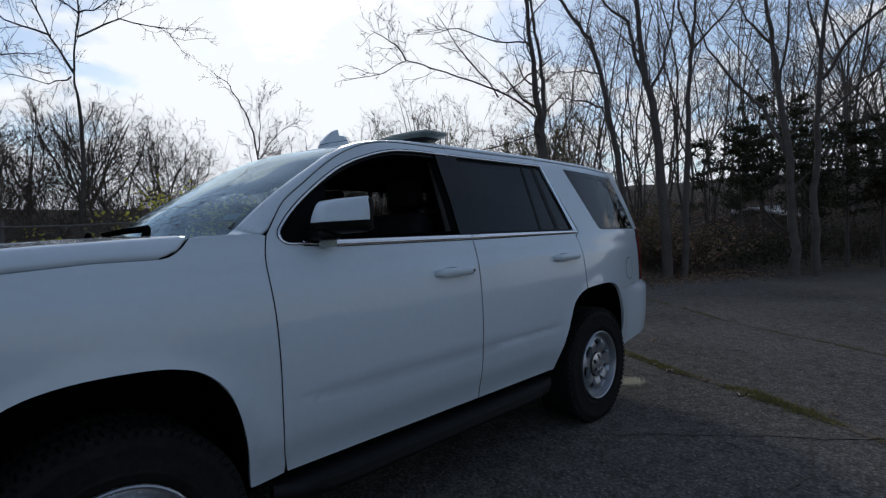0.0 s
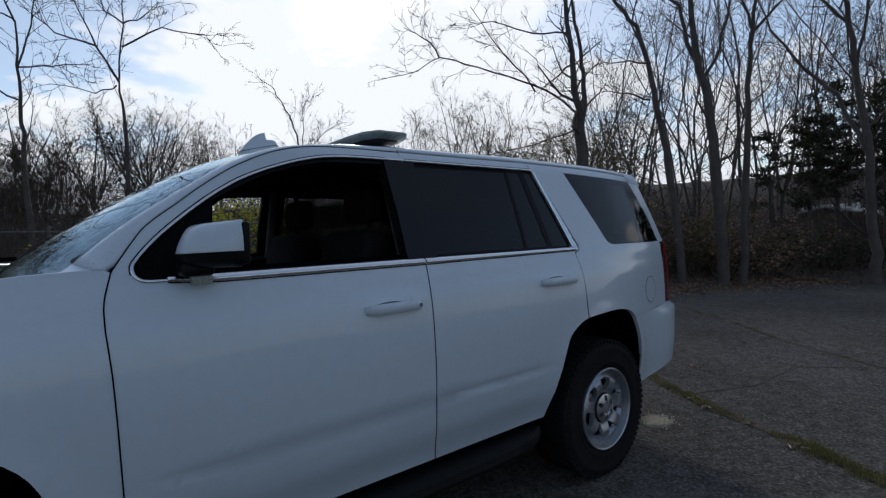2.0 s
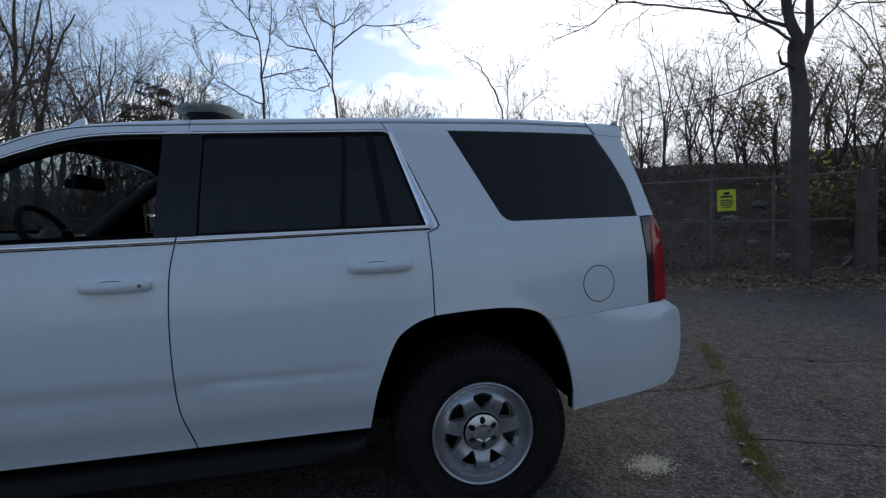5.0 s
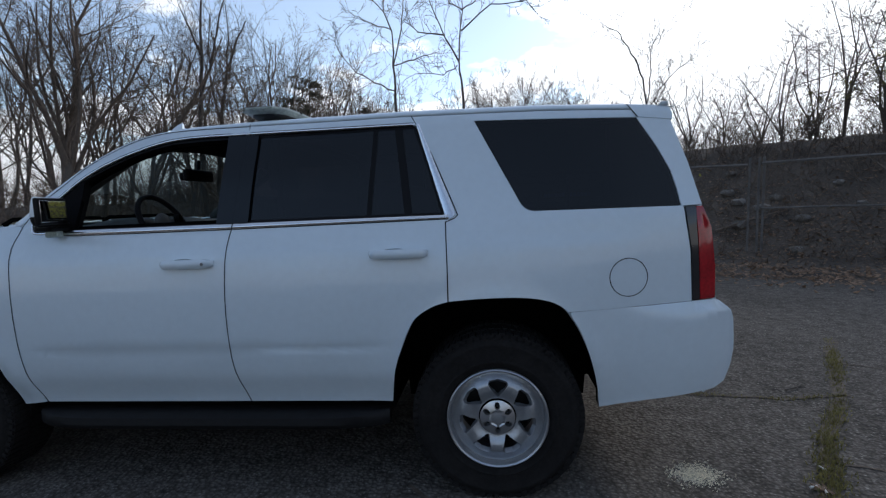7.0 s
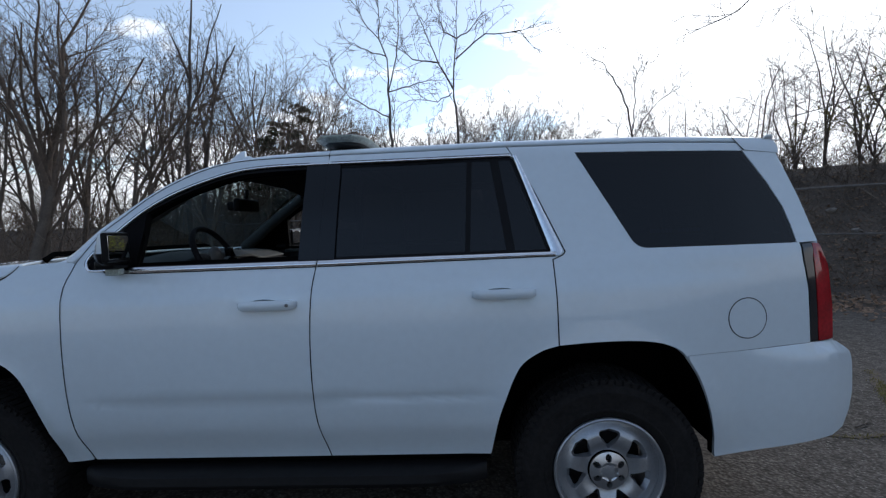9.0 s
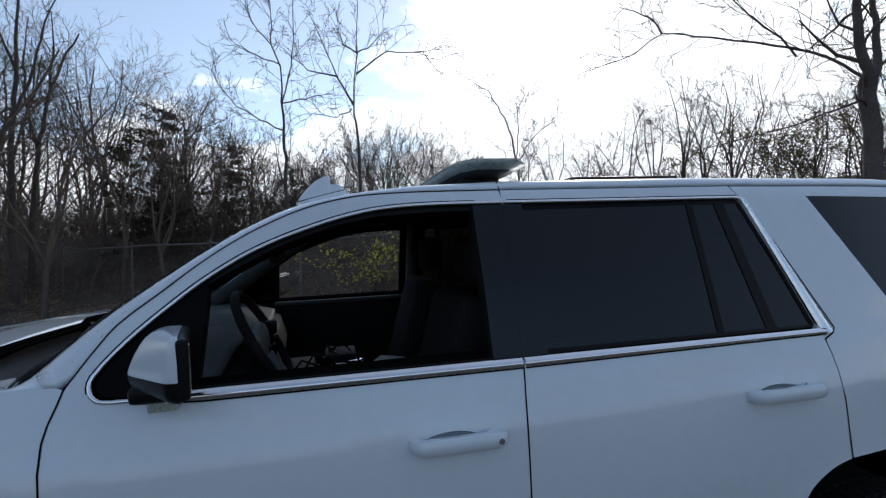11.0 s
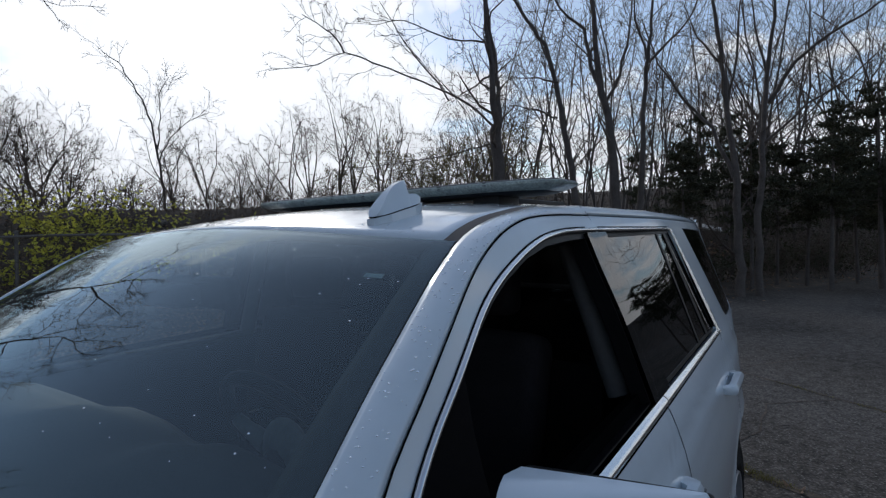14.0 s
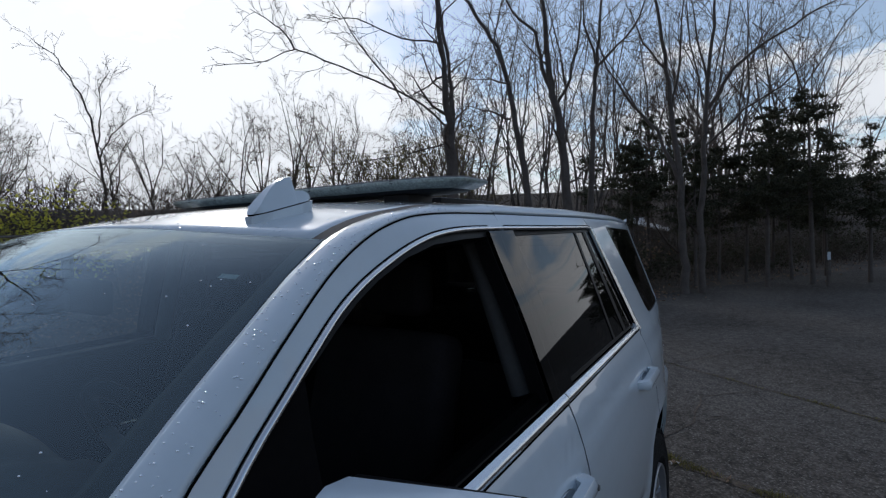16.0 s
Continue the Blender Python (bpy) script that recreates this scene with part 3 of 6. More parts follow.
    panel("chrome_wedge", wedge, chrome, rear, s, off=.002, thick=.012, grid=.012, label="broad chrome trim behind the window", height=lambda x, z: .007 * math.sin(math.pi * min(1, max(0, (x - inner(z)) / max(.01, outer(z) - inner(z))))) ** .7)
    sail = [(.705, 1.3255), (.680, 1.330), (.666, 1.345), (.668, 1.370), (.73, 1.441), (.80, 1.502), (.883, 1.566), (.905, 1.580), (.885, 1.326)]
    panel("sail_panel", sail, sail_black, front, s, off=-0.004, label="black mirror sail panel")
    opening = [(.885, 1.332), (.905, 1.574), (.993, 1.622), (1.06, 1.655), (1.131, 1.684), (1.239, 1.718), (1.35, 1.739), (1.5, 1.747), (1.638, 1.749), (1.632, 1.332)]
    ring = [(.883, 1.328)] + [(.903, 1.578)] + DLO_F[21:]
    panel("window_seal", ring, black_trim, front, s, holes=[opening], off=-0.008, thick=0.04, label="black rubber window frame")
    glass_r = [(1.80, 1.748), (2.392, 1.748), (2.370, 1.340), (1.79, 1.340)]
    glass_q = [(2.415, 1.748), (2.498, 1.747), (2.550, 1.340), (2.393, 1.340)]
    glass_e = [(2.536, 1.748), (2.590, 1.748), (2.655, 1.555), (2.720, 1.338), (2.588, 1.338)]
    panel("window_seal", DLO_R, black_trim, rear, s, holes=[glass_r, glass_q, glass_e], off=-0.008, thick=0.03, label="black rubber window frame")
    panel("window", inset(glass_r, -0.002), privacy, rear, s, off=-0.011, thick=0.004, label="dark privacy glass")
    panel("fixed_window", inset(glass_e, -0.002), privacy, rear, s, off=-0.011, thick=0.004, label="dark fixed corner glass")
    panel("window", inset(glass_q, -0.002), privacy, rear, s, off=-0.011, thick=0.004, label="dark privacy glass")
    panel("window", QUARTER, cargo_glass, quarter, s, off=-0.003, thick=0.004, label="dark privacy glass")
    # gloss black pillar covers between the side windows
    panel("pillar_cover", [(1.636, 1.330), (1.643, 1.7645), (1.740, 1.7645), (1.7205, 1.330)], black_glass, front, s, off=.0045, thick=.012, label="gloss black pillar cover")
    panel("pillar_cover", [(1.7209, 1.330), (1.7403, 1.7645), (1.803, 1.7645), (1.796, 1.330)], black_glass, rear, s, off=.0045, thick=.012, label="gloss black pillar cover")
    # tail lamp wrapping the corner
    lamp = panel("tail_lamp", [(3.842, .896), (3.839, 1.126), (3.817, 1.317), (3.865, 1.319), (3.872, 1.12), (3.876, .898)], lens_dark, car, s, off=0.002, label="smoked and red tail lamp")
    panel("red_lens", [(3.877, .898), (3.873, 1.12), (3.866, 1.319), (3.895, 1.318), (3.934, 1.222), (3.949, 1.045), (3.948, .901)], lens_red, lamp, s, off=0.006, grid=.3, label="red lens")
    # filler flap
    circ = [(3.549 + .084 * math.cos(a * math.pi / 18), 1.016 + .084 * math.sin(a * math.pi / 18)) for a in range(36)]
    flap = panel("fuel_flap", inset(circ, 0.001), paint, quarter, s, off=0.0012, thick=0.004)
    panel("flap_seam", inset(circ, -0.003), gap_black, flap, s, holes=[inset(circ, 0.0005)], off=0.0008, thick=0.002, label="dark seam")
    # pull handles
    for door, x0, x1, z, lock in ((front, 1.387, 1.644, 1.150, True), (rear, 2.393, 2.660, 1.165, False)):
        bm = bmesh.new()
        n = 22
        rings = []
        for i in range(n + 1):
            t = i / n
            x = x0 + (x1 - x0) * t
            arch = min(1, math.sin(math.pi * min(1, max(0, t))) * 3.2)
            h = 0.021 * (0.55 + 0.45 * min(1, 6 * min(t, 1 - t) + 0.15))
            y0 = S(x, z) - 0.004
            y1 = S(x, z) + 0.012 + 0.034 * arch ** 0.6
            yb = y0 + (0.018 * arch if 0.12 < t < 0.80 else 0)
            rings.append([bm.verts.new((x, s * y, z + dz)) for y, dz in ((yb, -h * .7), (y1 - .008, -h), (y1, -h * .45), (y1, h * .45), (y1 - .008, h), (yb, h * .8))])
        for a, b in zip(rings, rings[1:]):
            for k in range(6):
                bm.faces.new((a[k], a[(k + 1) % 6], b[(k + 1) % 6], b[k]))
        bm.faces.new(rings[0]); bm.faces.new(rings[-1])
        bmesh.ops.recalc_face_normals(bm, faces=bm.faces[:])
        h = part("handle", bm, paint, door, "white pull handle", smooth=50)
        if lock:
            bm = bmesh.new()
            x = x1 - 0.03
            lathe(bm, [(0.0001, s * (S(x, z) + .049)), (.0065, s * (S(x, z) + .0495)), (.008, s * (S(x, z) + .045))], 14, (x, 0, z))
            part("key_lock", bm, plastic_grey, h, "dark key lock")


for side in (-1, 1):
    side_parts(side)

# dark shell behind the seams, with the window openings cut
shell_poly = ARCH_F[::-1] + [(2.454, .44)] + ARCH_R_FRONT[::-1][1:] + ARCH_R_REAR[1:] + [(3.7, .45), (3.93, .49), (4.02, .6), (4.02, .83), (3.93, .9), (3.89, 1.32), (3.79, 1.74), (3.62, 1.77), (2.56, 1.80), (1.743, 1.803), (1.313, 1.800), (1.129, 1.766), (.956, 1.68), (.797, 1.56), (.65, 1.41), (.56, 1.34), (.3, 1.29), (0, 1.27), (-.6, 1.19), (-.78, 1.13), (-.80, .55), (-.70, .43)]
for side in (-1, 1):
    panel("inner_shell", shell_poly, gap_black, car, side, holes=[inset(DLO_F, 0.02), inset(DLO_R, 0.02), inset(QUARTER, 0.012)], off=-0.032, thick=0.03, grid=0.1, label="dark inner body shell")

# body frame above the doors, from the pillar foot to the tail
RAIL_OUT = curve([(.545, 1.345), (.585, 1.358), (.64, 1.424), (.701, 1.498), (.80, 1.576), (.88, 1.638), (.966, 1.695), (1.05, 1.740), (1.138, 1.776), (1.22, 1.798), (1.316, 1.811), (1.5, 1.817), (1.743, 1.820), (2.56, 1.816), (3.2, 1.805), (3.62, 1.789), (3.80, 1.768)])
DITCH = curve([(.40, .93, 1.325), (.50, .910, 1.366), (.58, .896, 1.440), (.66, .880, 1.504), (.773, .852, 1.582), (.877, .828, 1.648), (.965, .810, 1.706), (1.07, .787, 1.760), (1.15, .776, 1.786), (1.25, .765, 1.807), (1.45, .742, 1.832), (1.75, .718, 1.846), (2.5, .712, 1.848), (3.2, .722, 1.835), (3.62, .735, 1.815), (3.80, .75, 1.795)])


def rail_edge(x):
    if PILLAR_GAP[0][0] < x < 1.74:
        return float(np.interp(x, [p[0] for p in PILLAR_GAP], [p[1] for p in PILLAR_GAP])) + .0015
    if x < .66:
        return float(np.interp(x, [.545, .59, .606, PILLAR_GAP[0][0]], [1.361, 1.361, 1.363, PILLAR_GAP[0][1] + .0015]))
    return RAIL_OUT(x)[0]


def rail_fn(s):
    def fn(u, v):
        x = .56 + (3.80 - .56) * u
        z0 = rail_edge(x)
        a = Vector((x, s * S(x, z0), z0))
        xi = x - 0.045 * (1 - step((x - 0.9) / 0.5))
        yi, zi = DITCH(xi)
        b = Vector((xi, s * yi, zi))
        k = step((x - .85) / .45)
        m = a.lerp(b, .5)
        pillar = m + Vector((-.4, s * .5, .6)) * .022
        roofed = Vector((x, s * (S(x, z0) - .40 * max(.004, zi - z0)), max(zi + .002, z0 + .004)))
        c = pillar.lerp(roofed, k)
        return a * (1 - v) ** 2 + c * (2 * v * (1 - v)) + b * v * v
    return fn


for side in (-1, 1):
    sheet("roof_rail_frame", rail_fn(side), 110, 8, paint, car, thick=0.02, flip=side < 0)

ROOF_C = curve([(.9, 1.772), (.99, 1.793), (1.1, 1.812), (1.3, 1.845), (1.5, 1.866), (1.8, 1.882), (2.5, 1.886), (3.2, 1.872), (3.6, 1.850), (3.9, 1.815)])


def roof_fn(u, v):
    w = 2 * v - 1
    x0 = 1.075 - 0.05 * (1 - w * w)
    x = x0 + (3.84 - x0) * u
    yd, zd = DITCH(max(x, 1.07))
    if x < 1.07:
        zd -= (1.07 - x) * 0.5
    yd -= 0.022
    zc = ROOF_C(x)[0]
    y = w * yd
    return (x + 0.03 * u * (1 - w * w), y, zd + (zc - zd) * (1 - abs(w) ** (2.0 + .4 * step((x - 1.2) / .5))))


sheet("roof", roof_fn, 60, 32, paint, car, thick=0.003, flip=True)


def ditch_fn(s):
    def fn(u, v):
        x = 1.07 + (3.78 - 1.07) * u
        y, z = DITCH(x)
        return (x, s * (y + 0.002 - 0.034 * v), z - 0.0005 + 0.003 * v)
    return fn


for side in (-1, 1):
    sheet("roof_ditch_strip", ditch_fn(side), 50, 2, ditch_rubber, car, "dark grey rubber roof ditch strip", flip=side < 0)


# windshield, cowl and hood
def ws_edge(v):
    """Side edge of the windshield from foot (0) to header (1)."""
    x = 0.455 + (1.072 - 0.455) * v
    y, z = DITCH(x)
    return x, y - 0.006, z - 0.008


def ws_bottom(w):
    x, y, z = ws_edge(0)
    return Vector((0.245 + (x - 0.245) * w * w, w * y, 1.322 + (z - 1.322) * w * w))


def ws_top(v):
    x, y, z = roof_fn(0, v)
    return Vector((x - .004, y * 1.024, z - .0015))


def ws_fn(u, v):
    w = 2 * v - 1
    ends = []
    for sg in (-1, 1):
        e, t = ws_edge(u), ws_edge(1)
        ends.append(Vector((e[0], sg * e[1], e[2])) + u * (ws_top((sg + 1) / 2) - Vector((t[0], sg * t[1], t[2]))))
    flat = [(1 - u) * ws_bottom(sg) + u * ws_top((sg + 1) / 2) for sg in (-1, 1)]
    p = (1 - u) * ws_bottom(w) + u * ws_top(v) + (1 - v) * (ends[0] - flat[0]) + v * (ends[1] - flat[1])
    b = 4 * u * (1 - u) * 0.008 * (1 - w ** 4)
    return p + Vector((-0.55, 0, 0.83)) * b


ws = sheet("windshield", ws_fn, 28, 36, clear_glass, car, "tinted curved windshield glass", flip=True)


def ws_band(u, v):
    return Vector(ws_fn(0.988 + 0.012 * u, v)) + Vector((.002, 0, -.004))


def on_glass(u0, u1, v0, v1, off=-.004):
    """A small piece lying against the inside of the windshield."""
    return lambda u, v: Vector(ws_fn(u0 + (u1 - u0) * u, v0 + (v1 - v0) * v)) + Vector((-.5, 0, .86)) * off


sheet("sticker", on_glass(.815, .830, .055, .078), 2, 3, sticker_white, ws, "pale toll tag behind the glass")
sheet("sticker", on_glass(.19, .235, .03, .075), 2, 3, sticker_white, ws, "square inspection sticker behind the glass")
sheet("header_band", ws_band, 3, 36, black_trim, ws, "black frit band")


def cowl_fn(u, v):
    w = 2 * v - 1
    a = Vector(ws_fn(0.0, v)) + Vector((0.03, 0, 0.004))
    b = Vector((a.x - 0.20 + 0.08 * w * w, a.y * (1 + .02 * u), 1.322 - 0.012 * w * w))
    p = a.lerp(b, u)
    return (p.x, p.y, p.z - 0.03 * math.sin(math.pi * u))


sheet("cowl", cowl_fn, 6, 30, black_trim, car, "black plastic wiper cowl")


def hood_shoulder(x):
    return float(np.interp(x, [-.9, -.6, -.139, .119, .319, .4], [1.215, 1.27, 1.328, 1.342, 1.352, 1.356]))


def hood_crease(x):
    return float(np.interp(x, [-.9, -.8, -.6, -.35, -.14, .05, .235], [1.12, 1.15, 1.21, 1.25, 1.272, 1.286, 1.288])) + .002


def hood_fn(u, v):
    w = 2 * v - 1
    sg, aw = (-1 if w < 0 else 1), abs(w)
    q, k = min(1, aw / .84), max(0, (aw - .84) / .16)
    zk = 1.361 * (1 - k) ** 2 + 1.357 * 2 * k * (1 - k) + 1.290 * k * k
    x1 = float(np.interp(zk, [1.290, 1.2945, 1.306, 1.324, 1.355], [.235, .262, .285, .308, .333])) - .004 if k else .11 + .218 * q * q
    x0 = -0.86 + 0.10 * q * q
    x = x0 + (x1 - x0) * u
    zs, zc = hood_shoulder(x), hood_crease(x)
    yi = S(x, zs) - .034
    a, c, b = Vector((yi, zs + .010)), Vector((S(x, zs) + .001, zs + .008)), Vector((S(x, zc) + .001, zc))
    if k:
        r = a * (1 - k) ** 2 + c * 2 * k * (1 - k) + b * k * k
        return (x, sg * r.x, r.y)
    y = q * yi
    z = zs + .010 + .020 * (1 - q ** 2.6) + .006 * math.exp(-((y - .56) / .05) ** 2) * step((.3 - x) / .5)
    return (x, sg * y, z)


sheet("hood", hood_fn, 44, 60, paint, car, "white sculpted hood", thick=0.015, flip=True)


def foot_fn(s):
    """Fender top between the hood corner, the windshield foot and the pillar."""
    def fn(u, v):
        x = .333 + .237 * u
        z = float(np.interp(x, [.333, .40, .49, .57], [1.352, 1.358, 1.361, 1.361]))
        a = Vector((x, s * (S(x, z) - .003), z - .001))
        if u < .7:
            b = ws_bottom(s * (.80 + .2 * u / .7)) + Vector((-.004, 0, .006))
        else:
            xi = .455 + .068 * (u - .7) / .3
            yi, zi = DITCH(xi)
            b = Vector((xi, s * yi, zi))
        m = a.lerp(b, .5) + Vector((-.002, 0, .012))
        return a * (1 - v) ** 2 + m * 2 * v * (1 - v) + b * v * v
    return fn


for side in (-1, 1):
    sheet("pillar_foot", foot_fn(side), 24, 8, paint, car, thick=.012, flip=side < 0)


# nose and tail close the body
def nose_fn(u, v):
    w = 2 * v - 1
    z = 0.36 + (1.235 - 0.36) * u
    x = -0.80 - 0.13 * (1 - w * w) - 0.05 * math.sin(math.pi * u)
    return (x, w * S(-0.80, max(z, .45)) * 0.995, z)


sheet("nose", nose_fn, 12, 20, paint, car, thick=0.02, flip=True)
REAR_X = curve([(.44, 3.90), (.50, 3.985), (.58, 4.025), (.66, 4.043), (.75, 4.04), (.84, 4.025), (.885, 3.95), (.92, 3.943), (1.05, 3.942), (1.22, 3.928), (1.32, 3.896), (1.52, 3.855), (1.72, 3.80), (1.80, 3.79)])


def tail_fn(z0, z1):
    def fn(u, v):
        w = 2 * v - 1
        z = z0 + (z1 - z0) * u
        x = REAR_X(z)[0]
        return (x + 0.09 * (1 - w * w), w * S(x, z) * 0.995, z)
    return fn


sheet("rear_bumper", tail_fn(.44, .885), 10, 20, paint, car, thick=0.02)
gate = sheet("tailgate", tail_fn(.89, 1.33), 10, 20, paint, car, thick=0.02)
sheet("rear_window", tail_fn(1.3305, 1.7445), 8, 20, cargo_glass, gate, "dark rear glass")
sheet("spoiler", tail_fn(1.745, 1.782), 3, 20, paint, gate, thick=0.02)

for side in (-1, 1):
    spoiler_end = panel("spoiler_end", [(3.612, 1.805), (3.70, 1.805), (3.79, 1.797), (3.808, 1.785), (3.816, 1.757), (3.812, 1.729), (3.652, 1.745)], paint, car, side, off=.004, thick=.05)
    seam([(3.606, 1.81), (3.648, 1.743)], .005, spoiler_end, side, .006)
    panel("brake_light", [(3.80, 1.775), (3.820, 1.770), (3.818, 1.735), (3.805, 1.738)], lens_red, spoiler_end, side, off=-.02, thick=.02, label="red high brake light end")

# running boards, floor pan and wheel housings
for side in (-1, 1):
    bm = bmesh.new()
    prof = [(-.94, .41), (-1.04, .408), (-1.065, .395), (-1.07, .36), (-1.05, .335), (-.94, .325)]
    rings = []
    for i in range(25):
        t = i / 24
        x = 0.585 + (2.43 - 0.585) * t
        k = min(1, 7 * min(t, 1 - t)) ** 0.5
        rings.append([bm.verts.new((x, -side * (-.94 + (y + .94) * (0.35 + .65 * k)), z)) for y, z in prof])
    for a, b in zip(rings, rings[1:]):
        for k in range(6):
            bm.faces.new((a[k], a[(k + 1) % 6], b[(k + 1) % 6], b[k]))
    bm.faces.new(rings[0]); bm.faces.new(rings[-1])
    bmesh.ops.recalc_face_normals(bm, faces=bm.faces[:])
    part("running_board", bm, step_black, car, "black ribbed running board", smooth=40)
    for arch, hub in ((ARCH_F, HUB_F), (ARCH_R_FRONT[::-1] + ARCH_R_REAR[1:], HUB_R)):
        verts, faces = [], []
        for x, z in arch:
            y = S(x, z) - 0.012
            verts += [(x, side * y, z), (x + (x - hub) * .03, side * (y - .06), z + .03), (x + (x - hub) * .03, side * 0.52, z + .03)]
        for i in range(len(arch) - 1):
            for k in range(2):
                faces.append((3 * i + k, 3 * i + k + 1, 3 * i + k + 4, 3 * i + k + 3))
        verts += [(arch[0][0], side * .52, .3), (arch[-1][0], side * .52, .3)]
        faces.append([3 * i + 2 for i in range(len(arch))] + [len(verts) - 1, len(verts) - 2])
        raw("wheel_housing", verts, faces, gap_black, car, "black wheel-arch liner", smooth=False)
bm = bmesh.new()
box(bm, .5, 2.45, -.93, .93, .40, .47)
box(bm, -.7, 3.8, -.5, .5, .40, .46)
part("floor_pan", bm, gap_black, car, "dark underbody")


# wheels
def wheel(hx, s):
    tyre_bm = bmesh.new()
    c = (hx, s * 0.895, HUB_Z)
    o = lambda y: s * y
    prof = [(.232, .13), (.243, .142), (.262, .150), (.266, .1535), (.272, .1535), (.276, .150), (.30, .152), (.335, .149), (.341, .152), (.349, .151), (.372, .136), (.384, .118), (.388, .09), (.390, 0), (.388, -.09), (.384, -.12), (.34, -.14), (.24, -.12)]
    lathe(tyre_bm, [(r, o(h)) for r, h in prof], 72, c)
    for v in tyre_bm.verts:
        v.co.z = max(v.co.z, .003)
    bmesh.ops.recalc_face_normals(tyre_bm, faces=tyre_bm.faces[:])
    w = part("wheel", tyre_bm, rubber, car, "black all-terrain tyre on silver steel wheel", smooth=35)
    tyre_bm = bmesh.new()
    for k in range(72):
        for h0, h1 in ((.055, .128), (-.125, -.055), (-.035, .035)):
            a = 2 * math.pi * (k + (0.5 if h0 < 0 < h1 else 0)) / 72
            vs = box(tyre_bm, .376, .3965, min(o(h0), o(h1)), max(o(h0), o(h1)), -.0128, .0128)
            bmesh.ops.rotate(tyre_bm, verts=vs, matrix=Matrix.Rotation(-a, 3, "Y"))
            bmesh.ops.translate(tyre_bm, verts=vs, vec=c)
        # shoulder lugs that wrap onto the sidewall, long and short in turn
        a = 2 * math.pi * (k + .5) / 72
        vs = box(tyre_bm, .364 if k % 2 else .373, .3925, min(o(.116), o(.1395)), max(o(.116), o(.1395)), -.0105, .0105)
        bmesh.ops.rotate(tyre_bm, verts=vs, matrix=Matrix.Rotation(-a, 3, "Y"))
        bmesh.ops.translate(tyre_bm, verts=vs, vec=c)
    for v in tyre_bm.verts:
        v.co.z = max(v.co.z, .002)
    bmesh.ops.recalc_face_normals(tyre_bm, faces=tyre_bm.faces[:])
    tread = part("tread", tyre_bm, rubber, w)
    tread["kind"] = "stuff"
    # rim: dished disc with seven cut windows
    bm = bmesh.new()
    R = [(.234, .138), (.233, .150), (.228, .154), (.221, .150), (.216, .134), (.2145, .118)]
    lathe(bm, [(r, o(h)) for r, h in R], 84, c)
    lathe(bm, [(.214, o(.118)), (.205, o(.02)), (.20, o(-.08))], 84, c)
    bmesh.ops.recalc_face_normals(bm, faces=bm.faces[:])
    rim = part("rim", bm, steel, w, "silver steel rim with cut windows", smooth=40)
    ring = lambda r, n: [(hx + r * math.cos(2 * math.pi * k / n), HUB_Z + r * math.sin(2 * math.pi * k / n)) for k in range(n)]
    cuts = []
    for k in range(WINDOWS):
        a0 = 2 * math.pi * (k + .70) / WINDOWS
        quad = [(hx + r * math.cos(a0 + d), HUB_Z + r * math.sin(a0 + d)) for r, d in ((.095, -.05), (.164, -.285), (.176, -.235), (.181, 0), (.176, .235), (.164, .285), (.095, .05))]
        cuts.append(rounded(quad, .007, 4, only={0, 1, 2, 4, 5, 6}))

    def dish(x, z):
        r = math.hypot(x - hx, z - HUB_Z)
        return .895 + .108 + .030 * step((.2145 - r) / .06) - .018 * step((.135 - r) / .05)
    panel("disc", ring(.2145, 84), steel, rim, s, holes=cuts + [ring(.087, 36)], thick=.026, grid=.02, surf=dish)
    for q in cuts:
        verts, faces, m = [], [], len(q)
        for x, z in q + inset(q, -.006):
            verts.append((x, s * (dish(x, z) + .0006 + (-.004 if len(verts) < m else 0)), z))
        faces = [(i, (i + 1) % m, m + (i + 1) % m, m + i) for i in range(m)]
        raw("window_flange", verts, faces, steel, rim)
    cap = lambda x, z: .895 + .118 + .030 * math.cos(min(1.3, math.hypot(x - hx, z - HUB_Z) / .075)) - (.006 if math.hypot(x - hx, z - HUB_Z) < .036 else 0)
    holes = []
    for k in range(6):
        a = 2 * math.pi * (k + .5) / 6
        holes.append([(hx + .0575 * math.cos(a) + .0128 * math.cos(b * math.pi / 8) * math.cos(a) * 1.30 - .0128 * math.sin(b * math.pi / 8) * math.sin(a), HUB_Z + .0575 * math.sin(a) + .0128 * math.cos(b * math.pi / 8) * math.sin(a) * 1.30 + .0128 * math.sin(b * math.pi / 8) * math.cos(a)) for b in range(16)])
    hub = panel("hub_cap", ring(.081, 40), steel_bright, w, s, holes=holes, thick=.03, grid=.02, surf=cap, label="chrome centre cap with lug openings")
    panel("centre_disc", ring(.036, 28), steel, hub, s, off=.0015, thick=.004, grid=.02, surf=cap)
    bm = bmesh.new()
    lathe(bm, [(.10, o(.09)), (.0001, o(.095))], 30, c)
    part("hub_back", bm, gap_black, w, "dark hub behind the cap")
    for k in range(6):
        a = 2 * math.pi * (k + .5) / 6
        bm = bmesh.new()
        lathe(bm, [(.009, o(.095)), (.009, o(.122)), (.006, o(.127)), (.0001, o(.128))], 6, (c[0] + .053 * math.cos(a), c[1], c[2] + .053 * math.sin(a)))
        part("lug_nut", bm, plastic_dark, w)
    bm = bmesh.new()
    lathe(bm, [(.17, o(-.02)), (.17, o(.0)), (.06, o(.01))], 40, c)
    bmesh.ops.recalc_face_normals(bm, faces=bm.faces[:])
    part("brake_disc", bm, plastic_dark, w, "dark brake disc", smooth=40)


WINDOWS = 7
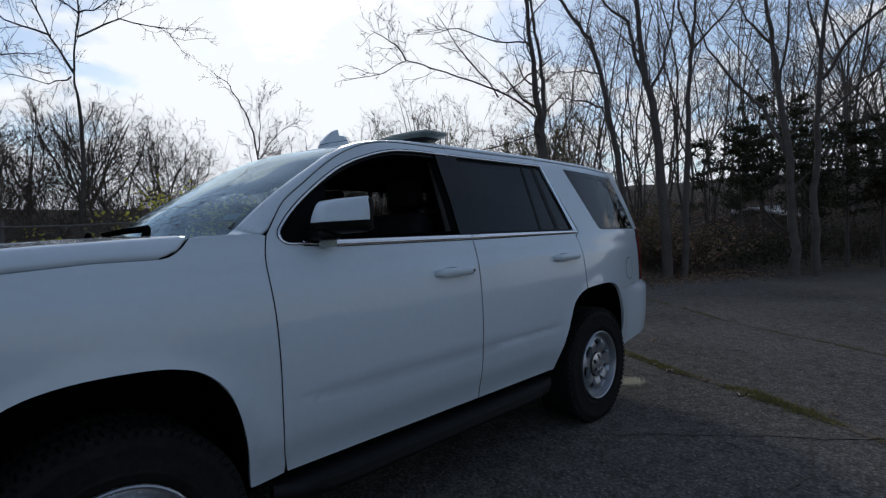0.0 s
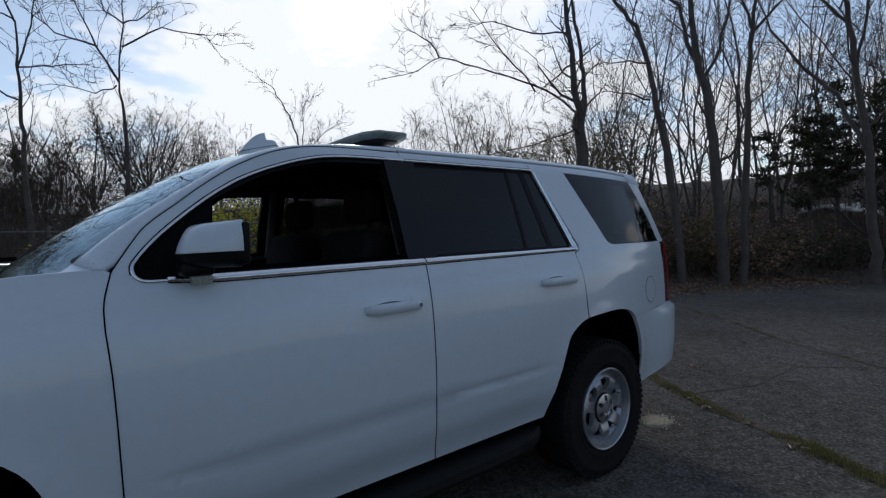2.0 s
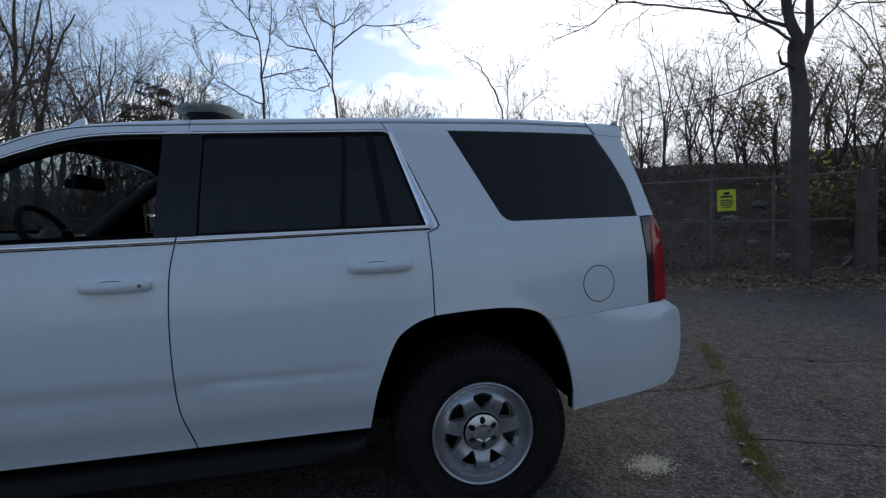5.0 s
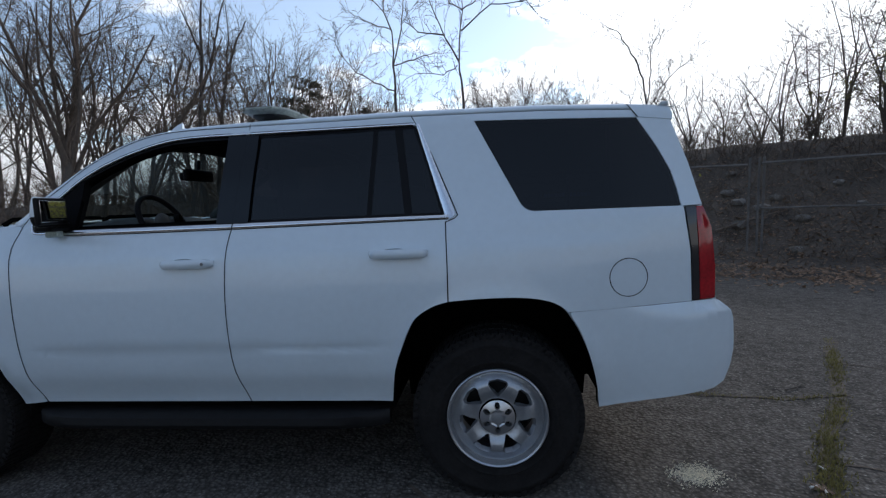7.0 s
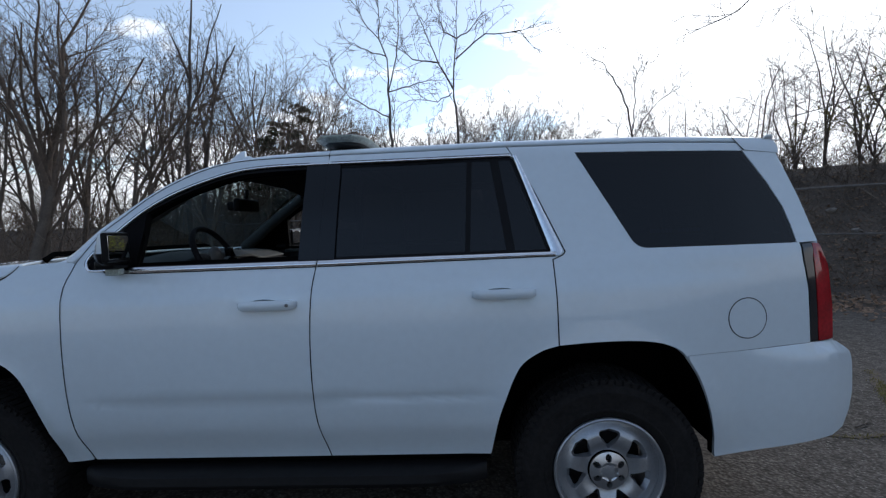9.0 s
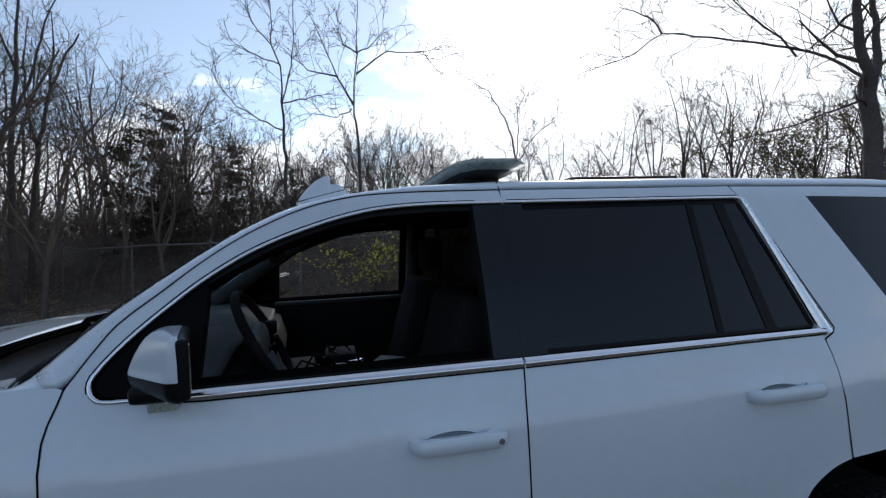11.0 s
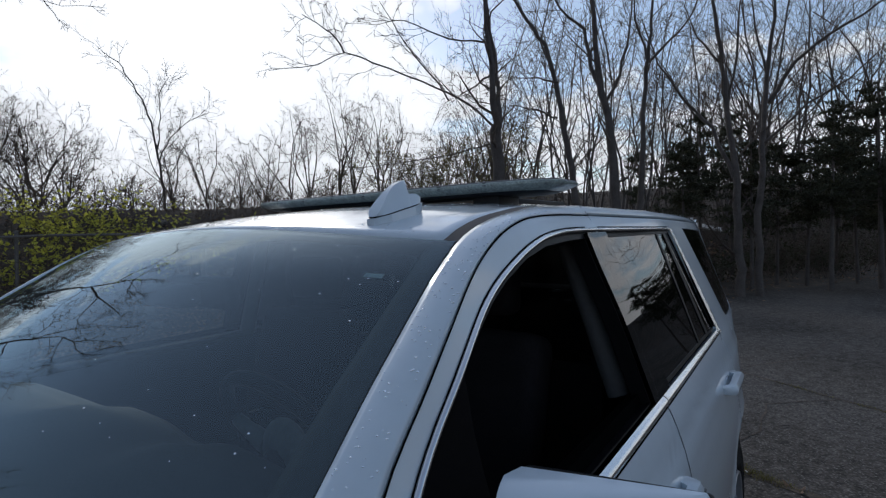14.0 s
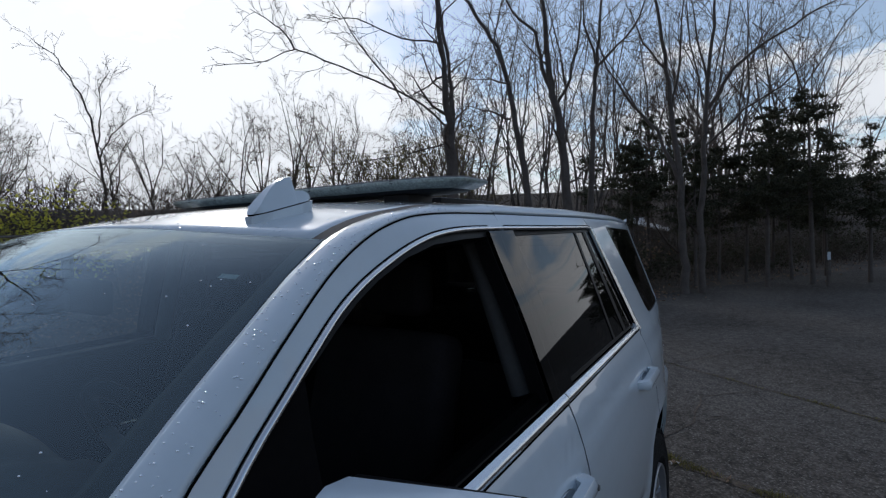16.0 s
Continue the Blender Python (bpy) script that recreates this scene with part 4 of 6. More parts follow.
for hx in (HUB_F, HUB_R):
    for side in (-1, 1):
        wheel(hx, side)


# mirrors
def mirror(s):
    """Door mirror: a white faceted cap over a black lower shell, glass to the rear."""
    plan = rounded([(.868, 1.012), (.762, 1.018), (.774, 1.090), (.888, 1.216), (.914, 1.216)], .016, 3, only={1, 2, 3})
    a, b = Vector((.868, 1.012)), Vector((.914, 1.216))
    along = (b - a).normalized()

    def ring_at(bm, z, k, out=0.0):
        ring = []
        for p in plan:
            p = Vector(p)
            foot = a + along * (p - a).dot(along)
            q = foot + (p - foot) * (1 - k)
            q = a + (q - a) * (1 - out)
            ring.append(bm.verts.new((q.x, s * q.y, z + .003 * (q.y - 1.14) / .12)))
        return ring

    def loft(rows):
        bm = bmesh.new()
        rings = [ring_at(bm, *r) for r in rows]
        n = len(plan)
        for q, r in zip(rings, rings[1:]):
            for i in range(n):
                bm.faces.new((q[i], q[(i + 1) % n], r[(i + 1) % n], r[i]))
        bm.faces.new(rings[0][::-1]); bm.faces.new(rings[-1])
        bmesh.ops.recalc_face_normals(bm, faces=bm.faces[:])
        return bm
    cap = part("door_mirror", loft([(1.399, .005), (1.403, 0), (1.420, .05), (1.440, .13), (1.460, .23, .008), (1.474, .32, .014), (1.483, .42, .022), (1.488, .54, .032), (1.490, .68, .042)]), paint, car, "white-capped door mirror with black base", smooth=22)
    # black lower shell and arm
    part("mirror_base", loft([(1.352, .50, .10), (1.357, .25, .05), (1.366, .10, .015), (1.380, .03), (1.3975, -.01)]), black_trim, cap, "black mirror base", smooth=40)
    bm = bmesh.new()
    box(bm, .770, .862, min(s * .93, s * 1.09), max(s * .93, s * 1.09), 1.328, 1.368, .016, 3)
    part("mirror_arm", bm, black_trim, cap, "black mirror arm", smooth=40)
    turn = Matrix.Rotation(-s * radians(13.4), 3, "Z")
    for nm, mat, grow, x0, x1, bev in (("bezel", black_trim, 0.0, -.008, .016, .010), ("mirror_glass", mirror_silver, -.012, .012, .0175, .0025)):
        bm = bmesh.new()
        box(bm, x0, x1, -.105 - grow, .105 + grow, -.068 - grow, .056 + grow, bev, 4)
        bmesh.ops.rotate(bm, verts=bm.verts[:], matrix=turn)
        bmesh.ops.translate(bm, verts=bm.verts[:], vec=(.893, s * 1.115, 1.430))
        part(nm, bm, mat, cap, "mirror glass" if nm != "bezel" else "", smooth=40)
    bm = bmesh.new()
    box(bm, .80, .86, s * 1.04 - .022, s * 1.04 + .022, 1.300, 1.329, .006, 2)
    part("marker_light", bm, lens_clear, cap, "small clear warning light", smooth=40)


mirror(-1)
mirror(1)

# light bar on the roof
LIGHTBAR_X, LIGHTBAR_Z = 1.77, 1.893
def lightbar():
    plan = [(-.145, -.52), (-.13, -.65), (-.08, -.725), (.07, -.725), (.12, -.65), (.135, -.52), (.135, .52), (.12, .65), (.07, .725), (-.08, .725), (-.13, .65), (-.145, .52)]
    def slab(*levels):
        """A stack of the plan at heights z, each scaled by k."""
        b = bmesh.new()
        rows = [[b.verts.new((LIGHTBAR_X + x * k, y * (1 - (1 - k) * .3), z)) for x, y in plan] for z, k in levels]
        for a, c in zip(rows, rows[1:]):
            for i in range(12):
                b.faces.new((a[i], a[(i + 1) % 12], c[(i + 1) % 12], c[i]))
        b.faces.new(rows[0][::-1]); b.faces.new(rows[-1])
        return b
    z = LIGHTBAR_Z
    base = part("light_bar", slab((z - .008, .60), (z - .004, .72), (z + .001, .76)), plastic_dark, car, "low roof light bar with clear lenses, unlit", smooth=30)
    part("lens", slab((z + .001, .80), (z + .009, .90), (z + .018, .99), (z + .025, 1.0), (z + .028, .98)), lens_clear, base, "frosted clear lens", smooth=30)
    part("lid", slab((z + .028, .985), (z + .032, .96), (z + .034, .86)), plastic_grey, base, "grey lid", smooth=30)
    for i in range(7):
        y = -.51 + .17 * i
        for sx in (-1, 1):
            bm = bmesh.new()
            box(bm, LIGHTBAR_X + sx * .141 - .003, LIGHTBAR_X + sx * .141 + .003, y - .006, y + .006, z + .018, z + .028)
            part("divider", bm, plastic_dark, base)
    for y in (-.47, .47):
        bm = bmesh.new()
        box(bm, LIGHTBAR_X - .07, LIGHTBAR_X + .07, y - .05, y + .05, z - .05, z + .004, .01, 2)
        box(bm, LIGHTBAR_X - .10, LIGHTBAR_X + .10, y - .03, y + .10 * (1 if y > 0 else -1) + .03, z - .066, z - .046, .004, 1)
        part("mounting_foot", bm, plastic_dark, base, smooth=30)


lightbar()

# antenna fin: blade over a dark gasket on a low plinth
FIN_Y = -.534


def fin_solid(prof, foot, wide, thin):
    """Side profile (x, z), standing on a foot line z(x), wide at the foot and thin at the top."""
    bm = bmesh.new()
    fine = []
    for (x0, z0), (x1, z1) in zip(prof, prof[1:]):
        fine += [(x0 + (x1 - x0) * t, z0 + (z1 - z0) * t) for t in (0, .5)]
    fine.append(prof[-1])
    rows = []
    for sg in (-1, 1):
        top, low = [], []
        for i, (x, z) in enumerate(fine):
            pinch = min(1, 5 * min(i, len(fine) - 1 - i) / len(fine) + .25)
            lift = max(0.0, z - foot(x))
            low.append(bm.verts.new((x, FIN_Y + sg * wide * pinch, foot(x))))
            top.append(bm.verts.new((x, FIN_Y + sg * max(thin, wide - lift * .32) * min(1, pinch + .2), max(z, foot(x) + .0005))))
        rows.append((low, top))
        for i in range(len(fine) - 1):
            bm.faces.new((low[i], low[i + 1], top[i + 1], top[i]))
    (l0, t0), (l1, t1) = rows
    for i in range(len(fine) - 1):
        bm.faces.new((t0[i], t0[i + 1], t1[i + 1], t1[i]))
    bm.faces.new((l0[0], t0[0], t1[0], l1[0])); bm.faces.new((l0[-1], t0[-1], t1[-1], l1[-1]))
    bmesh.ops.recalc_face_normals(bm, faces=bm.faces[:])
    return bm


fin_foot = lambda x: 1.812 + (x - 1.115) * .24
blade = [(1.115, 1.813), (1.124, 1.828), (1.140, 1.847), (1.160, 1.868), (1.180, 1.884), (1.200, 1.894), (1.220, 1.899), (1.223, 1.867), (1.246, 1.868), (1.262, 1.861), (1.272, 1.851)]
fin = part("antenna_fin", fin_solid(blade, fin_foot, .024, .006), paint, car, "white shark-fin antenna on the roof", smooth=35)
part("gasket", fin_solid([(1.114, 1.812), (1.19, 1.830), (1.2735, 1.850)], lambda x: fin_foot(x) - .0028, .0235, .0232), gap_black, fin, "dark gasket line")
part("plinth", fin_solid([(1.110, 1.808), (1.19, 1.8275), (1.277, 1.8484)], lambda x: 1.772 + (x - 1.11) * .2, .030, .026), paint, fin)
bm = bmesh.new()
box(bm, 2.25, 2.78, -.30, -.22, 1.872, 1.914, .008, 2)
for x in (2.34, 2.46, 2.58, 2.70):
    box(bm, x - .01, x + .01, -.27, -.25, 1.91, 1.920, .003, 1)
part("roof_antenna_bar", bm, black_trim, car, "low black antenna bar on the roof", smooth=40)


# ---- cabin ----
def cabin():
    bm = bmesh.new()
    rows = []
    for i in range(22):
        x, drop = 1.12 + (3.72 - 1.12) * min(i, 19) / 19, max(0, i - 19) * .07
        rows.append([bm.verts.new((x + drop * .3, y, ROOF_C(x)[0] - .05 - drop - .05 * abs(y / .72) ** 3)) for y in (-.72, -.5, -.25, 0, .25, .5, .72)])
    for a, b in zip(rows, rows[1:]):
        for k in range(6):
            bm.faces.new((a[k], b[k], b[k + 1], a[k + 1]))
    part("headliner", bm, cabin_cloth, car, "dark headliner", smooth=40)
    bm = bmesh.new()
    dash = [(.42, 1.30), (.62, 1.315), (.80, 1.30), (.90, 1.26), (.93, 1.17), (.90, 1.02), (.86, .80), (.50, .80)]
    rows = [[bm.verts.new((x + .05 * (1 - (y / .85) ** 2), y, z)) for x, z in dash] for y in (-.85, -.6, -.3, 0, .3, .6, .85)]
    for a, b in zip(rows, rows[1:]):
        for k in range(len(dash)):
            bm.faces.new((a[k], a[(k + 1) % 8], b[(k + 1) % 8], b[k]))
    box(bm, .66, .86, -.60, -.24, 1.27, 1.335, .03, 3)
    bmesh.ops.recalc_face_normals(bm, faces=bm.faces[:])
    part("dashboard", bm, cabin_black, car, "dark dashboard", smooth=40)
    # padded dash top, paler grey to look lit, with a hood over the dials and a low console hump
    pad = lambda u, v: (.40 + .47 * u + .04 * (1 - (2 * v - 1) ** 2), -.84 + 1.68 * v, 1.322 + .022 * math.sin(math.pi * min(1, u * 1.15)) - .03 * max(0, u - .8) / .2 + .045 * math.exp(-(((-.84 + 1.68 * v) + .42) / .22) ** 4) * step((u - .35) / .4) + .03 * math.exp(-(((-.84 + 1.68 * v) - .08) / .2) ** 4) * step((u - .25) / .3))
    sheet("lit_dash_pad", pad, 24, 48, trim_grey, car, "padded dash top, paler grey to look lit", thick=.02, flip=True)
    # steering wheel
    c, tilt = Vector((.97, -.42, 1.335)), Matrix.Rotation(radians(-28), 3, "Y")
    bm = bmesh.new()
    ring = [c + tilt @ Vector((0, .185 * math.cos(a * math.pi / 24), .185 * math.sin(a * math.pi / 24))) for a in range(49)]
    tube(bm, ring, .016, 10, cap=False)
    sw = part("steering_wheel", bm, cabin_black, car, "black steering wheel", smooth=60)
    bm = bmesh.new()
    for a in (radians(10), radians(170), radians(270)):
        tube(bm, [c + tilt @ Vector((-.02, .05 * math.cos(a), .05 * math.sin(a))), c + tilt @ Vector((0, .18 * math.cos(a), .18 * math.sin(a)))], [.022, .014], 8)
    bmesh.ops.create_icosphere(bm, subdivisions=3, radius=.07, matrix=Matrix.Translation(c + tilt @ Vector((-.015, 0, 0))) @ Matrix.Diagonal((.45, 1, 1, 1)))
    part("spokes", bm, plastic_grey, sw, smooth=60)
    bm = bmesh.new()
    tube(bm, [c, (.82, -.42, 1.20)], [.035, .05], 10)
    part("steering_column", bm, cabin_black, sw, smooth=60)
    # front seats, partition and rear bench
    for y in (-.42, .42):
        seat = empty("front_seat", car)
        bm = bmesh.new(); box(bm, 1.05, 1.58, y - .26, y + .26, .78, .93, .06, 3); part("cushion", bm, cabin_cloth, seat, smooth=50)
        bm = bmesh.new(); vs = box(bm, -.08, .08, y - .25, y + .25, 0, .62, .06, 3)
        bmesh.ops.rotate(bm, verts=bm.verts[:], matrix=Matrix.Rotation(radians(16), 3, "Y")); bmesh.ops.translate(bm, verts=bm.verts[:], vec=(1.55, 0, .86))
        part("backrest", bm, cabin_cloth, seat, smooth=50)
        bm = bmesh.new(); box(bm, 1.70, 1.80, y - .13, y + .13, 1.50, 1.68, .04, 3)
        part("headrest", bm, cabin_cloth, seat, smooth=50)
    bm = bmesh.new()
    box(bm, 2.35, 2.5, -.80, .80, .95, 1.50, .05, 3); box(bm, 1.95, 2.45, -.80, .80, .80, .97, .05, 3)
    part("rear_bench", bm, cabin_cloth, car, "dark rear bench", smooth=50)
    # added dark box, covers the lit white tailgate edge behind the glass
    bm = bmesh.new()
    box(bm, 3.60, 3.86, -.76, .76, .90, 1.365, .03, 2)
    part("tailgate_edge_block", bm, cabin_black, car, "dark box added to hide the lit inner edge of the tailgate", smooth=40)
    bm = bmesh.new()
    box(bm, 1.86, 1.88, -.78, .78, .8, 1.34)
    box(bm, 1.858, 1.882, -.80, .80, 1.74, 1.79, .006, 2)
    for y in (-.79, .75):
        box(bm, 1.858, 1.882, y, y + .04, 1.33, 1.75, .006, 2)
    divider = part("partition", bm, cabin_black, car, "dark cabin partition with a clear upper pane")
    bm = bmesh.new()
    box(bm, 1.868, 1.872, -.76, .76, 1.335, 1.745)
    part("partition_pane", bm, clear_pane, divider, "clear pane").visible_shadow = False
    bm = bmesh.new()
    box(bm, .88, 1.6, -.14, .14, .70, 1.02, .03, 2); box(bm, .95, 1.12, -.16, .16, 1.0, 1.14, .02, 2)
    tube(bm, [(1.16, -.05, 1.0), (1.20, -.08, 1.22)], .012, 8); box(bm, 1.17, 1.30, -.16, .02, 1.17, 1.20, .01, 2)
    part("centre_console", bm, cabin_black, car, "centre console with radio gear", smooth=40)
    # radio gear, papers and cables heaped on the console
    gear = random.Random(3)
    for k in range(16):
        x, y, z = gear.uniform(1.14, 1.52), gear.uniform(-.17, .10), 1.03 + .07 * gear.random()
        bm = bmesh.new()
        a, w, d, h = gear.uniform(-.6, .6), gear.uniform(.02, .07), gear.uniform(.02, .06), gear.uniform(.008, .03)
        vs = box(bm, -w, w, -d, d, -h, h, .005, 2)
        bmesh.ops.rotate(bm, verts=bm.verts[:], matrix=Matrix.Rotation(a, 3, "Z") @ Matrix.Rotation(gear.uniform(-.5, .5), 3, "Y"))
        bmesh.ops.translate(bm, verts=bm.verts[:], vec=(x, y, z))
        part("radio_gear", bm, gear.choice((gloss_black, plastic_grey, chrome, sticker_white, cabin_black)), car, "small piece of equipment on the console", smooth=40)
    for k in range(4):
        y = -.16 + .03 * k
        bm = bmesh.new()
        tube(bm, [(1.02 + .05 * k, y, 1.12), (1.08 + .05 * k, y - .05, 1.20 + .02 * k), (1.16 + .05 * k, y - .02, 1.16), (1.24 + .04 * k, y, 1.06)], .005, 6)
        part("cable", bm, gloss_black, car, "black cable", smooth=60)
    for y0, z0 in ((-.30, 1.36), (-.26, 1.30), (-.33, 1.28)):
        bm = bmesh.new()
        box(bm, .96, 1.0, y0 - .02, y0 + .02, z0 - .025, z0 + .025, .008, 2)
        part("switch_box", bm, gloss_black, car, "small glossy control box", smooth=40)
    bm = bmesh.new()
    box(bm, .89, .955, -.12, .06, 1.61, 1.665, .018, 3)
    part("dash_camera", bm, cabin_black, car, "dark camera housing behind the glass", smooth=40)
    bm = bmesh.new()
    box(bm, .97, 1.008, -.20, .10, 1.60, 1.68, .018, 3); tube(bm, [(.98, -.04, 1.65), (.985, -.03, 1.74)], .012, 6)
    part("rear_view_mirror", bm, cabin_black, car, "dark rear-view mirror", smooth=40)
    for s in (-1, 1):
        # dark boxes added so that no bright sky shows through the cargo windows
        bm = bmesh.new(); box(bm, 3.52, 3.80, min(s * .60, s * .76), max(s * .60, s * .76), .95, 1.76, .03, 2)
        box(bm, 2.98, 3.54, min(s * .66, s * .70), max(s * .66, s * .70), 1.50, 1.79, .012, 2)
        part("cargo_sky_block", bm, cabin_black, car, "dark boxes added to block the sky behind the cargo glass", smooth=40)
        bm = bmesh.new(); box(bm, .62, 2.40, min(s * .90, s * .955), max(s * .90, s * .955), .5, 1.318, .02, 2)
        part("door_liner", bm, cabin_black, car, "dark inner door trim", smooth=40)
        bm = bmesh.new(); tube(bm, [(1.70, s * .885, 1.32), (1.70, s * .80, 1.56), (1.70, s * .722, 1.77)], [.036, .031, .027], 8)
        part("belt_pillar", bm, belt_grey, car, "grey inner pillar trim", smooth=50)
        bm = bmesh.new(); tube(bm, [(.54, s * .86, 1.35), (.80, s * .80, 1.54), (1.09, s * .735, 1.725)], [.05, .042, .035], 8)
        part("front_pillar_trim", bm, trim_grey, car, "grey inner pillar trim", smooth=50)
        # ledge on the far side only, its paler grey painting in the skylight there
        if s > 0:
            bm = bmesh.new(); box(bm, .86, 1.70, .885, .945, 1.300, 1.3245, .008, 3)
            part("lit_door_sill", bm, trim_grey, car, "sill of the passenger door, paler grey to look lit", smooth=40)
    for pts in ([(.26, -.76, 1.365), (.275, -.72, 1.396), (.262, -.40, 1.398), (.25, -.06, 1.392)], [(.20, .02, 1.360), (.215, .06, 1.392), (.262, .40, 1.394), (.32, .66, 1.394)]):
        bm = bmesh.new()
        tube(bm, pts, [.016, .013, .009, .006], 6)
        tube(bm, [(x + .012, y + .02, z - .008) for x, y, z in pts[1:]], .006, 5)
        part("wiper", bm, gap_black, car, "black wiper arm", smooth=50)

    for s in (-1, 1):
        for x in (3.245, 3.365):
            bm = bmesh.new(); box(bm, x - .056, x + .056, s * .86 - .012, s * .86 + .012, 1.378, 1.412, .005, 2)
            lamp = part("warning_light", bm, cabin_black, car, "unlit blue warning light behind the quarter glass", smooth=40)
            for k in range(6):
                bm = bmesh.new(); box(bm, x - .048 + .0163 * k, x - .034 + .0163 * k, s * .874 - .004, s * .874 + .004, 1.385, 1.405, .003, 1)
                part("led_lens", bm, led_blue, lamp)


cabin()


# ---- trees ----
class Wood:
    """Collects tapered tubes as plain vertex and face lists."""

    def __init__(self):
        self.v, self.f = [], []

    def tube(self, pts, r0, r1, sides):
        n, base = len(pts), len(self.v)
        for i, p in enumerate(pts):
            d = (pts[min(i + 1, n - 1)] - pts[max(i - 1, 0)]).normalized()
            a = Vector((1, 0, 0)) if abs(d.x) < 0.7 else Vector((0, 1, 0))
            x = d.cross(a).normalized()
            y = d.cross(x)
            r = r0 + (r1 - r0) * i / (n - 1)
            for k in range(sides):
                t = 2 * math.pi * k / sides
                q = p + x * (r * math.cos(t)) + y * (r * math.sin(t))
                self.v.append((q.x, q.y, q.z))
        for i in range(n - 1):
            for k in range(sides):
                a, b = base + i * sides + k, base + i * sides + (k + 1) % sides
                self.f.append((a, b, b + sides, a + sides))


def limb(rng, p, d, length, r, level, depth, wood, trunk, droop=0.0, segs=None, sub=(7, 6, 3, 3), wander=0.24, sides=(9, 5, 3, 3, 3), low=.35):
    """Grow one limb with its side limbs."""
    r = max(r, (0, .012, .008, .0062, .005)[min(level, 4)])
    n = segs or (6, 4, 3, 2, 1)[min(level, 4)]
    pts, dirs = [p.copy()], [d.copy()]
    for i in range(n):
        d = (d + Vector((rng.gauss(0, wander), rng.gauss(0, wander), rng.gauss(0, wander) + (0.10 if level else 0.03) - droop * level))).normalized()
        p = p + d * (length / n)
        pts.append(p.copy()); dirs.append(d.copy())
    (trunk if level == 0 else wood).tube(pts, r, max(r * 0.28, 0.0035), sides[min(level, 4)])
    if level >= depth:
        return
    k = sub[min(level, len(sub) - 1)]
    for j in range(k):
        t = (low if level == 0 else 0.2) + (0.97 - (low if level == 0 else 0.2)) * (j + rng.random()) / k
        i = min(n - 1, int(t * n))
        q = pts[i].lerp(pts[i + 1], t * n - i)
        side = dirs[i].cross(Vector((rng.gauss(0, 1), rng.gauss(0, 1), rng.gauss(0, 1)))).normalized()
        a = rng.uniform(0.55, 1.05)
        nd = (dirs[i] * math.cos(a) + side * math.sin(a)).normalized()
        limb(rng, q, nd, length * rng.uniform(0.32, 0.55) * (1.15 - 0.5 * t), r * (1 - 0.7 * t) * rng.uniform(0.4, 0.6), level + 1, depth, wood, trunk, droop, None, sub, wander, sides)


def guided(rng, pts, r0, r1, depth, wood, trunk, sides=7, twigs=12, size=1.6):
    """A limb along given points, with grown side limbs."""
    pts = [Vector(p) for p in pts]
    fine = []
    for a, b in zip(pts, pts[1:]):
        for t in (0, 0.33, 0.66):
            fine.append(a.lerp(b, t) + Vector((rng.gauss(0, .02), rng.gauss(0, .02), rng.gauss(0, .02))))
    fine.append(pts[-1])
    trunk.tube(fine, r0, r1, sides)
    n = len(fine) - 1
    for j in range(twigs):
        t = 0.15 + 0.84 * (j + rng.random()) / twigs
        i = min(n - 1, int(t * n))
        q = fine[i].lerp(fine[i + 1], t * n - i)
        d = (fine[i + 1] - fine[i]).normalized()
        side = d.cross(Vector((rng.gauss(0, 1), rng.gauss(0, 1), rng.gauss(0, 1)))).normalized()
        a = rng.uniform(0.5, 1.1)
        limb(rng, q, (d * math.cos(a) + side * math.sin(a) + Vector((0, 0, .25))).normalized(), size * rng.uniform(.5, 1.1), (r0 + (r1 - r0) * t) * rng.uniform(.3, .5), 2, depth, wood, trunk)


def finish_tree(name, trunk, wood, label, group="", mats=(None, None)):
    ob = empty(name)
    raw("trunk", trunk.v, trunk.f, mats[0] or bark, ob)
    if wood.v:
        raw("crown", wood.v, wood.f, mats[1] or twig_mat, ob)
    return tagged(ob, label, "tree", group)


def bare_tree(seed, x, y, height, r, lean=(0, 0), depth=4, sub=(9, 6, 5, 4), stems=1, fork=0.35, name="bare_tree", label="tall bare deciduous tree with grey bark", wander=0.24, low=.2, mats=(None, None)):
    rng = random.Random(seed)
    wood, trunk = Wood(), Wood()
    base = Vector((x, y, ground_z(x, y) - 0.1))
    for k in range(stems):
        a = rng.uniform(0, 6.28) if stems > 1 else 0
        tilt = Vector((lean[0] + (0.10 * math.cos(a) if stems > 1 else 0), lean[1] + (0.10 * math.sin(a) if stems > 1 else 0), 1)).normalized()
        off = Vector((math.cos(a), math.sin(a), 0)) * (r * 0.8 if stems > 1 else 0)
        limb(rng, base + off, tilt, height * rng.uniform(.85, 1.05), r, 0, depth, wood, trunk, 0.0, 8, sub, wander * .5, low=low)
    return finish_tree(name, trunk, wood, label, "bare trees behind the fence", mats)


